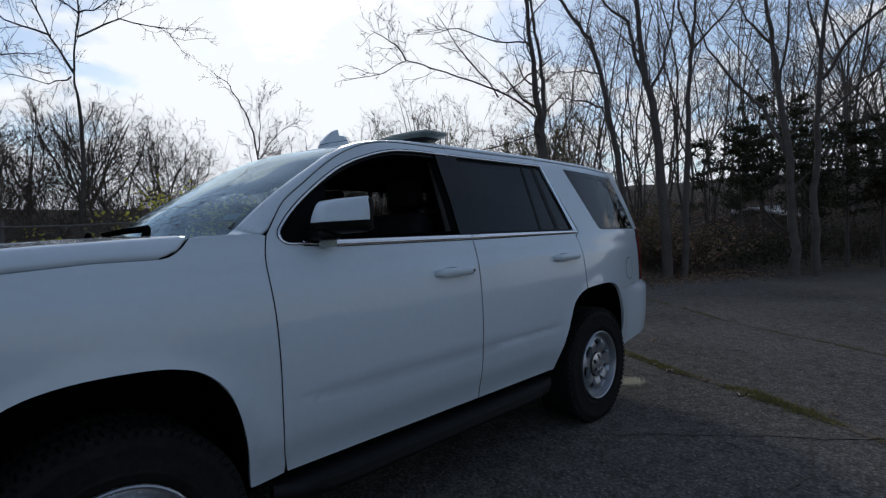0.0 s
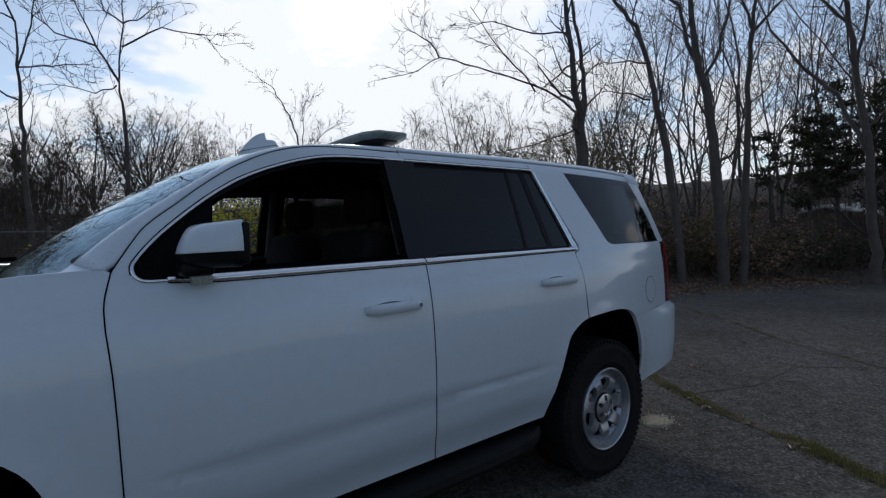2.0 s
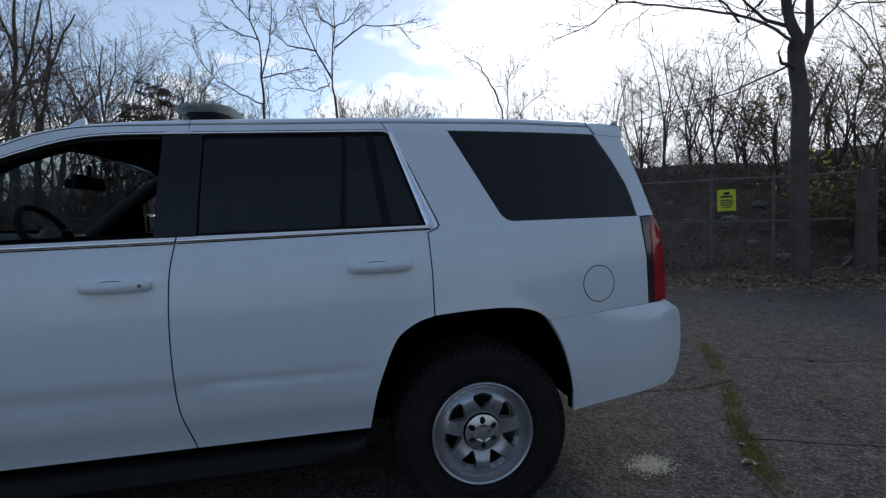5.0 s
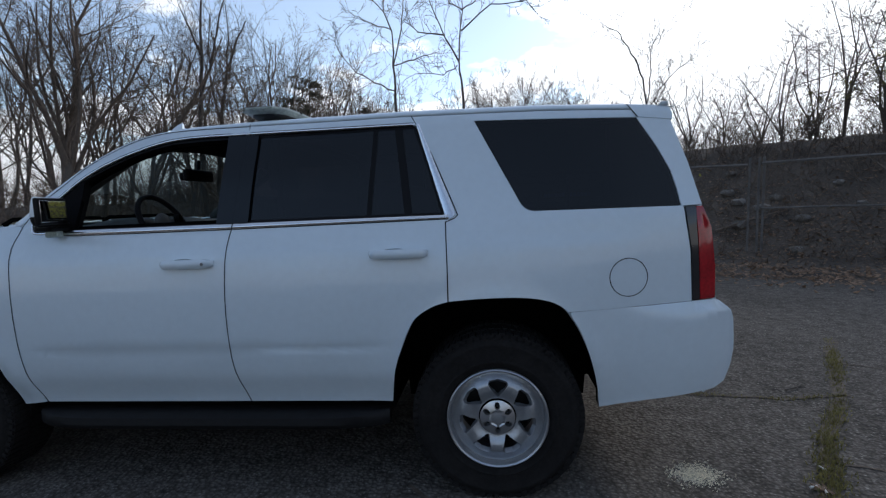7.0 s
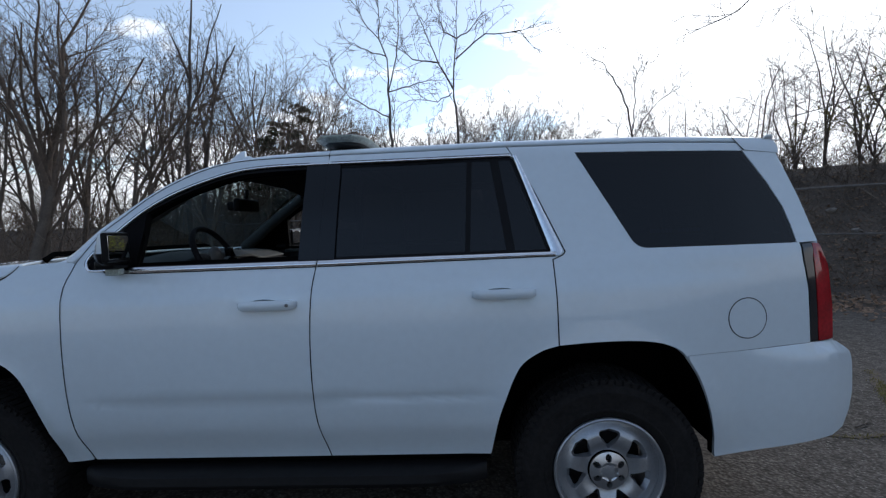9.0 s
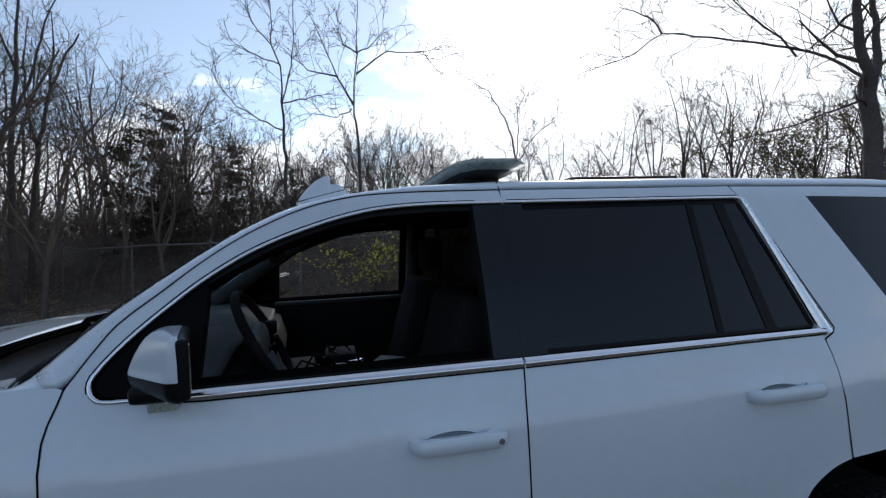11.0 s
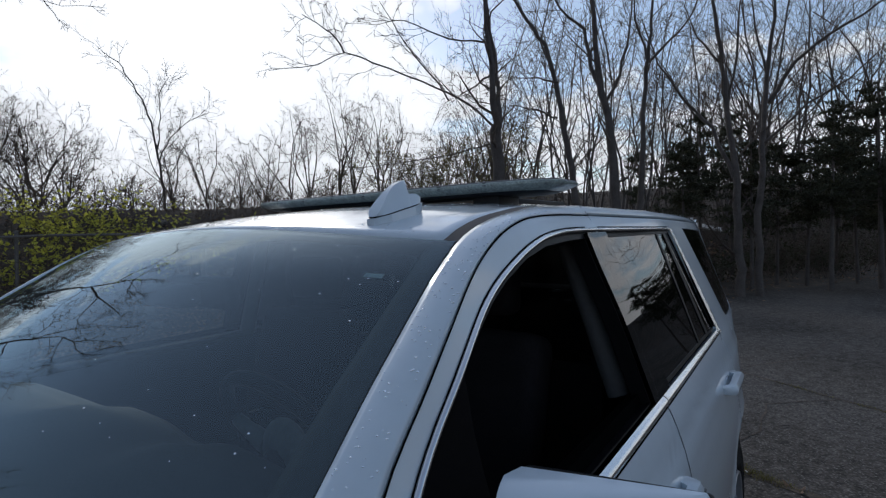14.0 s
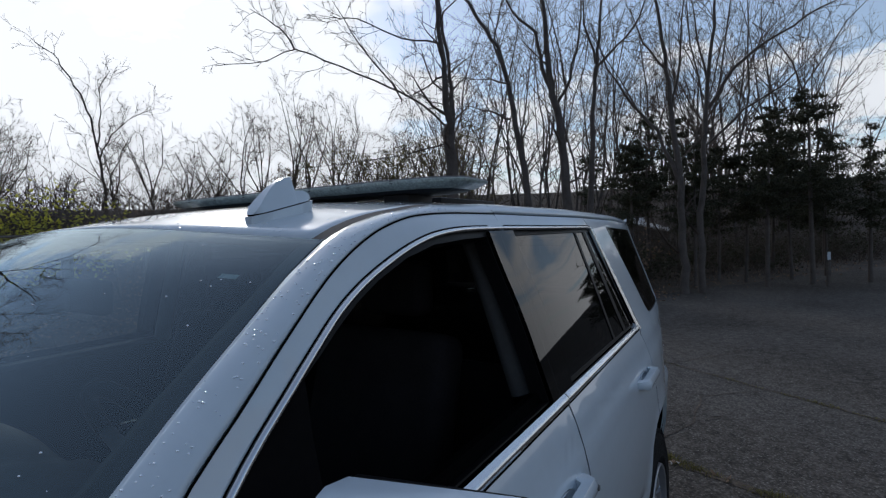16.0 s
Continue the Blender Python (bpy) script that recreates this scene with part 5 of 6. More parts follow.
def hero(seed, r0, r1, lines, dense=1, stems=(), taper=.25):
    """A tree along a trunk line and main limbs."""
    rng = random.Random(seed)
    wood, trunk = Wood(), Wood()
    a, b = Vector(lines[0][0]), Vector(lines[0][1])
    zg = ground_z(a.x, a.y) - 0.1
    k = (a.z - zg) / max(0.2, (b - a).z)
    foot = a - (b - a) * k * 0.6
    foot.z = zg
    first = [foot, *[Vector(p) for p in lines[0]]]
    guided(rng, first, r0, r0 * taper, 4, wood, trunk, 9, (7 if taper < .5 else 2) * dense, 1.5)
    for k, line in enumerate(lines[1:]):
        rk = stems[k] if k < len(stems) else r1 * (1 - 0.05 * k)
        guided(rng, line, rk, max(0.008, rk * 0.25), 4, wood, trunk, 6, (4 + len(line) * 3 // 2) * dense, 1.15)
    return finish_tree("bare_tree", trunk, wood, "bare deciduous tree with dark bark and spreading limbs", "bare trees along the fence")



# hero trees: trunk line first, then the main limbs that leave it
hero("t1", 0.085, 0.03, [
    [(2.06, 12.71, 1.98), (2.12, 12.7, 3.49), (2.09, 12.71, 5), (2.05, 12.71, 5.81)],
    [(2.05, 12.71, 5.81), (1.61, 12.77, 6.64), (1.26, 12.82, 7.51), (0.85, 12.87, 8.56)],
    [(1.61, 12.77, 6.64), (0.77, 12.88, 6.85), (0.24, 12.95, 7.3)],
    [(2.05, 12.71, 5.81), (2.2, 12.69, 7.33), (2.3, 12.68, 9.07)],
    [(2.16, 12.7, 6.65), (3.07, 12.57, 7.39), (4.13, 12.43, 7.38), (4.48, 12.39, 6.9)],
    [(2.2, 12.69, 7.33), (1.8, 12.74, 7.62), (1.64, 12.76, 8.17)],
    [(2.2, 12.69, 7.33), (2.62, 12.64, 7.56), (3.04, 12.58, 8.06)],
    [(2.04, 12.71, 5.66), (1.52, 12.78, 5.45), (0.59, 12.9, 5.56)],
])
hero("t2", 0.07, 0.025, [
    [(0.07, 12.28, 2.73), (0.04, 12.28, 3.84), (0.06, 12.28, 4.79), (0.05, 12.28, 5.74), (0.04, 12.28, 6.76)],
    [(0.04, 12.28, 6.76), (-0.18, 12.27, 7.3), (-0.17, 12.27, 8.08), (-0.16, 12.27, 9.17)],
    [(0.05, 12.28, 5.74), (0.32, 12.3, 6.7), (0.44, 12.31, 7.66), (0.44, 12.31, 9.24)],
    [(0.06, 12.28, 4.92), (-0.56, 12.25, 5.25), (-1.13, 12.21, 5.54), (-1.6, 12.18, 6.14), (-1.76, 12.17, 6.66)],
    [(0.05, 12.28, 5.69), (0.67, 12.32, 5.84), (1.46, 12.37, 6.04)],
    [(0.04, 12.28, 6.76), (-0.63, 12.24, 6.99), (-1.13, 12.21, 7.26)],
    [(-0.18, 12.27, 7.3), (-0.66, 12.24, 7.88), (-0.75, 12.23, 8.49)],
])
hero("a", 0.142, 0.032, [
    [(9.97, 4.14, 2.6), (9.95, 4.14, 3.5), (9.95, 4.14, 4.08)],
    [(9.95, 4.14, 3.85), (9.72, 4.07, 4.25), (9.58, 4.04, 4.7), (9.54, 4.03, 5.3), (9.55, 4.12, 6.3), (9.66, 4.16, 7.6), (9.70, 4.2, 9.2)],
    [(9.96, 4.15, 3.85), (10.25, 4.26, 4.25), (10.40, 4.34, 4.83), (10.40, 4.37, 5.31), (10.34, 4.46, 6.3), (10.25, 4.58, 7.6), (10.2, 4.64, 9.2)],
    [(9.97, 4.15, 3.98), (9.78, 4.68, 4.59), (9.48, 5.41, 5.06), (9.0, 6.43, 5.61), (8.56, 7.37, 6.02), (8.28, 8.06, 5.81), (7.75, 9.18, 5.79)],
    [(8.56, 7.37, 6.02), (8.50, 7.70, 6.45), (8.46, 7.96, 6.72), (8.19, 8.42, 7.07)],
    [(9.55, 4.04, 5.05), (9.74, 4.72, 4.93), (9.98, 5.33, 4.92)],
    [(9.94, 5.39, 4.88), (9.52, 6.11, 5.96), (9.14, 6.78, 7.24)],
    [(9.55, 4.08, 5.75), (9.53, 5.11, 6.07), (9.27, 6.15, 6.66), (9.13, 6.79, 6.85)],
    [(9.95, 4.17, 3.73), (9.68, 5.24, 3.51), (8.81, 7.34, 3.35)],
], stems=(.098, .078), taper=.84)
hero("f", 0.095, 0.032, [
    [(12.1, 3.21, 2.69), (12.05, 3.32, 3.53), (11.99, 3.48, 4.37), (11.95, 3.58, 5.35), (11.84, 3.86, 6.34), (11.71, 4.17, 6.93), (11.53, 4.61, 7.67), (11.38, 4.99, 8.69)],
    [(11.95, 3.58, 5.35), (11.81, 3.92, 6.41), (11.89, 3.71, 7.28), (11.95, 3.57, 8.22)],
    [(11.95, 3.56, 4.45), (11.78, 4.01, 4.76), (11.51, 4.66, 4.91)],
    [(11.94, 3.59, 5.35), (11.78, 4, 5.52), (11.57, 4.52, 5.54)],
])
hero("g", 0.13, 0.05, [
    [(12.62, 2.39, 2.67), (12.6, 2.47, 3.78), (12.56, 2.58, 4.76), (12.51, 2.74, 5.6), (12.5, 2.79, 6.57), (12.46, 2.91, 7.68), (12.45, 2.96, 9.06)],
    [(12.55, 2.61, 4.9), (12.46, 2.93, 5.76), (12.42, 3.05, 6.61), (12.26, 3.57, 7.24), (12.15, 3.96, 8)],
    [(12.56, 2.58, 4.76), (12.65, 2.3, 5.41), (12.72, 2.04, 6.46), (12.75, 1.96, 7.79)],
], stems=(.06,))
hero("h", 0.085, 0.038, [
    [(12.97, 1.89, 2.65), (12.98, 1.83, 3.76), (12.99, 1.79, 4.85), (13.01, 1.71, 5.8), (13.03, 1.64, 6.73), (13.07, 1.45, 8.04)],
    [(13, 1.74, 5.67), (13.13, 1.22, 6.13), (13.24, 0.73, 6.71), (13.3, 0.5, 7.58)],
    [(13.01, 1.71, 5.8), (12.95, 1.96, 6.79), (12.94, 2.01, 8.15)],
])
hero("i", 0.115, 0.04, [
    [(14.5, -0.06, 0.62), (14.49, -0.01, 1.77), (14.49, 0.07, 3.19), (14.48, 0.21, 4.62), (14.47, 0.33, 5.76), (14.45, 0.46, 6.92), (14.43, 0.71, 8.39)],
    [(14.49, 0.06, 2.9), (14.45, 0.54, 4.23), (14.4, 1.13, 4.96), (14.35, 1.74, 6.02), (14.32, 2.16, 7.29)],
    [(14.48, 0.21, 4.62), (14.49, 0, 5.84), (14.49, -0.04, 6.94), (14.5, -0.1, 8.16)],
    [(14.47, 0.33, 5.76), (14.42, 0.85, 6.57), (14.4, 1.18, 7.51)],
], stems=(.055,))
hero("j", 0.10, 0.038, [
    [(14.79, -0.41, 0.61), (14.79, -0.42, 2.04), (14.79, -0.49, 3.17), (14.79, -0.54, 4.56), (14.8, -0.63, 5.66), (14.8, -0.75, 6.73), (14.8, -0.82, 8.07)],
    [(14.79, -0.59, 4.7), (14.81, -1.15, 5.56), (14.84, -1.81, 6.09), (14.86, -2.64, 6.53), (14.88, -3.22, 6.75)],
    [(14.79, -0.55, 3.72), (14.82, -1.38, 4.58), (14.85, -2.13, 4.98), (14.87, -2.84, 5.74)],
    [(14.8, -0.61, 5.38), (14.79, -0.32, 6.55), (14.78, -0.26, 7.96)],
], stems=(.05,))
hero("l1", 0.11, 0.05, [
    [(-7.77, 14.46, 2.61), (-7.73, 14.48, 4.24), (-7.6, 14.52, 5.89), (-7.51, 14.55, 7.21), (-7.43, 14.57, 8.53), (-7.3, 14.62, 10.2)],
    [(-7.6, 14.52, 5.89), (-7.12, 14.68, 7.27), (-6.81, 14.78, 8.65), (-6.37, 14.92, 9.93)],
    [(-7.51, 14.55, 7.21), (-7.81, 14.45, 8.13), (-8.12, 14.35, 9.03)],
])
hero("l2", 0.1, 0.05, [
    [(-7.99, 15.9, 2.85), (-7.88, 15.93, 4.1), (-7.71, 15.97, 5.37), (-7.45, 16.04, 6.65), (-7.04, 16.14, 7.96), (-6.56, 16.26, 8.94)],
    [(-7.76, 15.96, 5.01), (-8.01, 15.9, 6.42), (-8.02, 15.9, 7.84), (-7.82, 15.95, 9.28)],
    [(-7.45, 16.04, 6.65), (-7.24, 16.09, 8.12), (-7.25, 16.09, 9.56)],
])
hero("c1", 0.055, 0.028, [
    [(9.74, 19.06, 3.45), (9.69, 19.07, 4.42), (9.58, 19.1, 5.27), (9.41, 19.15, 6.31), (9.18, 19.22, 7.12), (8.79, 19.33, 7.88), (8.48, 19.42, 8.43), (8.01, 19.56, 8.73)],
    [(9.67, 19.08, 4.85), (10.01, 18.98, 5.75), (10.68, 18.78, 6.49), (11.48, 18.55, 6.93)],
    [(9.58, 19.1, 5.27), (9.77, 19.05, 6.58), (9.71, 19.06, 7.42), (10.09, 18.95, 8.14)],
], 2)


# height of the treetops round the lot: (bearing, elevation) in degrees as seen from the car's side
CANOPY = [(-60, 30), (28, 30), (33, 14), (40, 13.4), (44, 12), (48, 16.3), (54, 16), (58, 14), (62, 11.5), (66, 13), (69, 13.5), (71, 10), (73, 7.2), (74.6, 8.5), (76, 13), (79, 12.8), (83, 14.9), (87, 14.6), (91, 12.6), (95, 12.4),
          (98, 12.6), (103, 15), (107, 16), (110, 19.3), (116, 20.2), (121, 20.8), (128, 20), (134, 22), (145, 26), (170, 30), (300, 30)]


def canopy(x, y):
    """How tall a tree at x, y stands under that line."""
    dx, dy = x - 1.9, y + 2.6
    az = math.degrees(math.atan2(dy, dx))
    el = float(np.interp(az if az > -60 else az + 360, [c[0] for c in CANOPY], [c[1] for c in CANOPY]))
    return 1.5 + math.hypot(dx, dy) * math.tan(radians(el)) - ground_z(x, y)


def spreading_tree(seed, bearing, dist, k=1.0, forks=4, dense=(7, 5, 4), lean=0.0, leaf=None, leaves=0, mats=(None, None), label="bare tree with a broad twiggy crown", wide=.55, r=None, low=.22):
    """A tree that forks low into rising limbs; bearing and distance from the car's side."""
    rng = random.Random(seed)
    x, y = 1.9 + dist * math.cos(radians(bearing)), -2.6 + dist * math.sin(radians(bearing))
    h = canopy(x, y) * k
    r = r or .0085 * h + .012
    wood, trunk = Wood(), Wood()
    base = Vector((x, y, ground_z(x, y) - .1))
    top = base + Vector((rng.gauss(lean, .03) * h, rng.gauss(0, .03) * h, low * h))
    trunk.tube([base, base.lerp(top, .5) + Vector((rng.gauss(0, .02), rng.gauss(0, .02), 0)), top], r * 1.15, r * .85, 7)
    a0 = rng.uniform(0, 6.28)
    for j in range(forks):
        a = a0 + 6.283 * (j + rng.uniform(-.3, .3)) / forks
        t = rng.uniform(.12, 1.0) * wide
        d = Vector((math.cos(a) * t, math.sin(a) * t, 1)).normalized()
        limb(rng, top - Vector((0, 0, rng.uniform(0, .3) * low * h)), d, h * (1 - low) * rng.uniform(.78, 1.0) * (1.08 - .25 * t), r * rng.uniform(.55, .8), 1, 4, wood, trunk, 0.0, 6, (0, *dense), .15)
    ob = finish_tree("bare_tree" if not leaf else "leafing_tree", trunk, wood, label, "bare trees beyond the bank", mats)
    if leaf:
        lv = Leaves()
        for _ in range(leaves):
            q = Vector(rng.choice(wood.v))
            if q.z > base.z + .3 * h * rng.random():
                lv.leaf(q + Vector((rng.gauss(0, .05), rng.gauss(0, .05), rng.gauss(0, .05))), rng.uniform(.05, .11), rng, .3, .55)
        raw("foliage", lv.v, lv.f, leaf, ob, smooth=False)


# woods behind the fence, tree by tree
rng = random.Random(41)
spots = []
for s0, s1, d0, d1, n, h0, h1 in ((7, 32, 3.5, 16, 62, 8, 13), (-44, -17, 2.2, 12, 20, 7, 11.5), (-33, -17.5, -17, 2, 22, 8, 13)):
    tries = 0
    while n and tries < 4000:
        tries += 1
        s, d = rng.uniform(s0, s1), rng.uniform(d0, d1)
        x, y = at_sd(s, d)
        if all((x - a) ** 2 + (y - b) ** 2 > 1.2 for a, b in spots):
            spots.append((x, y)); n -= 1
            h = rng.uniform(h0, h1) if s > 0 else min(rng.uniform(h0, h1), canopy(x, y) * rng.uniform(.80, 1.0))
            bare_tree(rng.randint(0, 9999), x, y, h, rng.uniform(.035, .080), (rng.gauss(.03, .05), rng.gauss(0, .05)), 3, (10, 7, 4) if s < -15 else (7, 5, 3), rng.choice((1, 1, 2, 2)), label="slim bare tree among the woods" if s > 0 else "slim bare tree past the end of the lot, lightened for side light", mats=(None, None) if s > 0 else (side_lit_bark, side_lit_twig))


def far_woods(seed, rows, name, label, sub=(10, 6)):
    """Distant bare trees as one mass: each row gives s range, d range, count, heights."""
    rng = random.Random(seed)
    wood = Wood()
    for s0, s1, d0, d1, n, h0, h1 in rows:
        for _ in range(n):
            x, y = at_sd(rng.uniform(s0, s1), rng.uniform(d0, d1))
            h = min(rng.uniform(h0, h1), canopy(x, y) * rng.uniform(.72, .95))
            if h < 2:
                continue
            p = Vector((x, y, ground_z(x, y) - .1))
            limb(rng, p, Vector((rng.gauss(.03, .06), rng.gauss(0, .06), 1)).normalized(), h, h * .011, 0, 2, wood, wood, 0.0, 5, sub, .15, (5, 3, 3, 3, 3), .15)
    ob = raw(name, wood.v, wood.f, twig_mat)
    tagged(ob, label, "woods", kind="stuff")


far_woods(5, [(-60, -20, 12, 40, 40, 7, 11), (-24, 6, 26, 46, 40, 3, 5.0), (8, 60, 13, 40, 46, 6, 11), (-60, -30, -30, 12, 30, 8, 12)], "far_woods", "dense bare winter woods in the distance")
far_woods(6, [(-60, 60, -62, -46, 26, 8, 13)], "far_woods", "bare woods across the lot", (9, 5))


# ---- undergrowth ----
class Leaves:
    """Small folded leaves as quads."""

    def __init__(self):
        self.v, self.f = [], []

    def leaf(self, p, size, rng, up=0.0, thin=0.5):
        a = Vector((rng.gauss(0, 1), rng.gauss(0, 1), rng.gauss(0, 1) * (1 - up))).normalized()
        b = a.cross(Vector((rng.gauss(0, .4), rng.gauss(0, .4), 1))).normalized()
        n = a.cross(b) * (size * .18)
        k = len(self.v)
        for q in (p - a * size * .5, p + b * size * thin * .5 + n, p + a * size * .5, p - b * size * thin * .5 + n):
            self.v.append((q.x, q.y, q.z))
        self.f += [(k, k + 1, k + 2), (k, k + 2, k + 3)]


# single trees beyond the bank, by bearing
rng = random.Random(88)
for bearing, dist, k, forks, wide in ((77, 27, .96, 6, .85), (80.5, 25, .98, 6, .9), (83.5, 28, 1.0, 7, .9), (86.5, 25, 1.0, 6, .9), (89.5, 28, .98, 6, .85), (78.8, 31, .98, 6, .8), (85, 32, 1.0, 6, .8)):
    spreading_tree(rng.randint(0, 9999), bearing, dist, k, forks, (9, 6, 5), 0, wide=wide, label="far round-crowned bare tree, dense with twigs", low=.16)
for bearing, dist, k, forks, wide in ((93.5, 22, .95, 4, .6), (96, 19, .98, 3, .5), (98.5, 24, 1.0, 4, .6), (100.5, 20, .98, 4, .55), (102.5, 23, 1.0, 3, .5), (104.5, 19, .98, 4, .55), (106.8, 22, 1.0, 3, .5), (108.5, 18, .95, 4, .5),
                                       (112, 19, .98, 3, .45), (115, 21, 1.0, 3, .45), (118, 18, .98, 4, .45), (121.5, 20, .98, 3, .45), (125, 18, 1.0, 3, .45), (129, 20, 1.0, 4, .45), (133, 17, 1.0, 4, .5)):
    spreading_tree(rng.randint(0, 9999), bearing, dist, k, forks, (8, 6, 4), .02, mats=(side_lit_bark, side_lit_twig) if bearing > 98 else (None, None), wide=wide, label="slim bare tree with several rising stems")
for bearing, dist, k, forks, wide in ((69.6, 21, .95, 4, .6), (66.0, 23, .92, 4, .55), (63.0, 22, 1.0, 5, .8), (60.6, 24, 1.0, 4, .6), (58.2, 21, 1.0, 3, .4), (56.0, 23, .98, 4, .5), (53.5, 20, 1.0, 5, .55), (51.0, 22, .98, 4, .5), (48.6, 20, 1.0, 5, .5), (46.6, 23, .95, 4, .5), (44.0, 21, .95, 3, .5), (41.5, 23, 1.0, 4, .5), (38.5, 20, .98, 4, .5), (35.5, 22, 1.0, 4, .5), (73.6, 19, .9, 3, .35)):
    spreading_tree(rng.randint(0, 9999), bearing, dist, k, forks, (7, 5, 3), -.02, wide=wide, label="slender bare tree forking low against the sky", low=.2)
for bearing, dist, r in ((133.6, 17.0, .13), (131.9, 17.6, .11)):
    spreading_tree(rng.randint(0, 9999), bearing, dist, 1.15, 4, (7, 5, 4), .01, mats=(side_lit_bark, side_lit_twig), wide=.5, r=r, low=.32, label="stout bare tree where the lot ends, bark lightened for side light")
for bearing, dist, k, n in ((45.5, 15.5, .80, 700), (42.5, 14.5, .95, 900), (39, 16.5, 1.0, 900), (36, 15.5, .95, 800), (49.5, 16, .62, 500), (33.5, 17, .85, 700), (55, 17, .5, 300)):
    spreading_tree(rng.randint(0, 9999), bearing, dist, k, 5, (6, 4, 3), 0, olive_leaf, n, label="small tree coming into dull olive leaf", wide=.8, low=.12)


def thicket(seed, n, s_range, d_range, h_range, name, label, r=.006, mat=None):
    """Thin tangled stems, arching and crossing."""
    rng = random.Random(seed)
    wood = Wood()
    for _ in range(n):
        x, y = at_sd(rng.uniform(*s_range), rng.uniform(*d_range))
        p = Vector((x, y, ground_z(x, y) - .03))
        d = Vector((rng.gauss(0, .45), rng.gauss(0, .45), 1)).normalized()
        h = rng.uniform(*h_range)
        pts = [p.copy()]
        for i in range(4):
            d = (d + Vector((rng.gauss(0, .25), rng.gauss(0, .22), -.12 * i * rng.random()))).normalized()
            p = p + d * h / 4
            pts.append(p.copy())
        wood.tube(pts, r * rng.uniform(.6, 1.5), r * .4, 3)
        for k in range(rng.randint(2, 5)):
            q = pts[rng.randint(1, 3)]
            e = (d + Vector((rng.gauss(0, .8), rng.gauss(0, .8), rng.gauss(.2, .5)))).normalized()
            l = h * rng.uniform(.15, .4)
            m = q + e * l * .5 + Vector((rng.gauss(0, .03), rng.gauss(0, .03), 0))
            wood.tube([q, m, m + (e + Vector((rng.gauss(0, .3), rng.gauss(0, .3), .1))) * l * .5], r * .6, r * .3, 3)
    ob = raw(name, wood.v, wood.f, mat or brush_mat)
    tagged(ob, label, "brush", kind="stuff")


thicket(11, 1700, (-34, 5), (1.6, 8.5), (.5, 1.6), "brush", "tangled bare brush on the bank")
thicket(15, 600, (-34, 6), (5.5, 11), (1.0, 2.6), "brush", "tall tangled brush along the top of the bank", .008)
thicket(18, 900, (-20, -9), (3.0, 9), (1.0, 3.2), "brush", "dark tangled brush under the evergreens", .008, twig_mat)
thicket(19, 1300, (-9, 6), (4.6, 8.5), (.35, 1.3), "brush", "ragged dark brush on the crest of the bank", .006, twig_mat)
thicket(20, 1900, (-14, 7), (1.0, 5.2), (.15, .55), "brush", "low dead stems and twigs on the bank", .005)
thicket(21, 1000, (-30, -18), (-14, 3), (.9, 2.2), "brush", "brown brush mass where the lot ends", .012)
thicket(12, 1700, (4, 28), (.6, 9), (.8, 2.8), "brush", "dense bare brush at the edge of the woods", .007, twig_mat)
thicket(16, 1100, (6, 45), (5, 22), (1.2, 3.6), "brush", "dark brush deep in the woods", .013, twig_mat)
thicket(17, 1200, (-32, -17), (-18, 3), (.8, 3.0), "brush", "bare brush where the lot ends", .008)
thicket(22, 1300, (-36, -13), (4.5, 12), (1.4, 3.2), "brush", "dense brown brush under the trees past the bank", .013, side_lit_twig)
thicket(13, 350, (-60, 12), (12, 30), (1.2, 3.2), "brush", "far bare brush under the trees", .015)
thicket(14, 300, (-50, 50), (-46, -42), (1.5, 4), "brush", "bare brush across the lot", .02, twig_mat)


def litter(seed, n, s_range, d_mu, d_sd, name, label):
    rng = random.Random(seed)
    lv = Leaves()
    for _ in range(n):
        d = d_mu + abs(rng.gauss(0, d_sd)) if rng.random() < .93 else d_mu - abs(rng.gauss(0, .5))
        x, y = at_sd(rng.uniform(*s_range), d)
        z = ground_z(x, y) if d > .25 else max(0.004, ground_z(x, y))
        lv.leaf(Vector((x, y, z + rng.uniform(.008, .035))), rng.uniform(.05, .12), rng, .75, .6)
    ob = raw(name, lv.v, lv.f, dead_leaf, smooth=False)
    tagged(ob, label, "leaf litter", kind="stuff")


litter(21, 24000, (-21, 8), .1, 3.0, "leaf_litter", "drift of dry brown leaves along the bank")
litter(22, 500, (8, 24), 0.0, 1.6, "leaf_litter", "dry brown leaves under the trees")


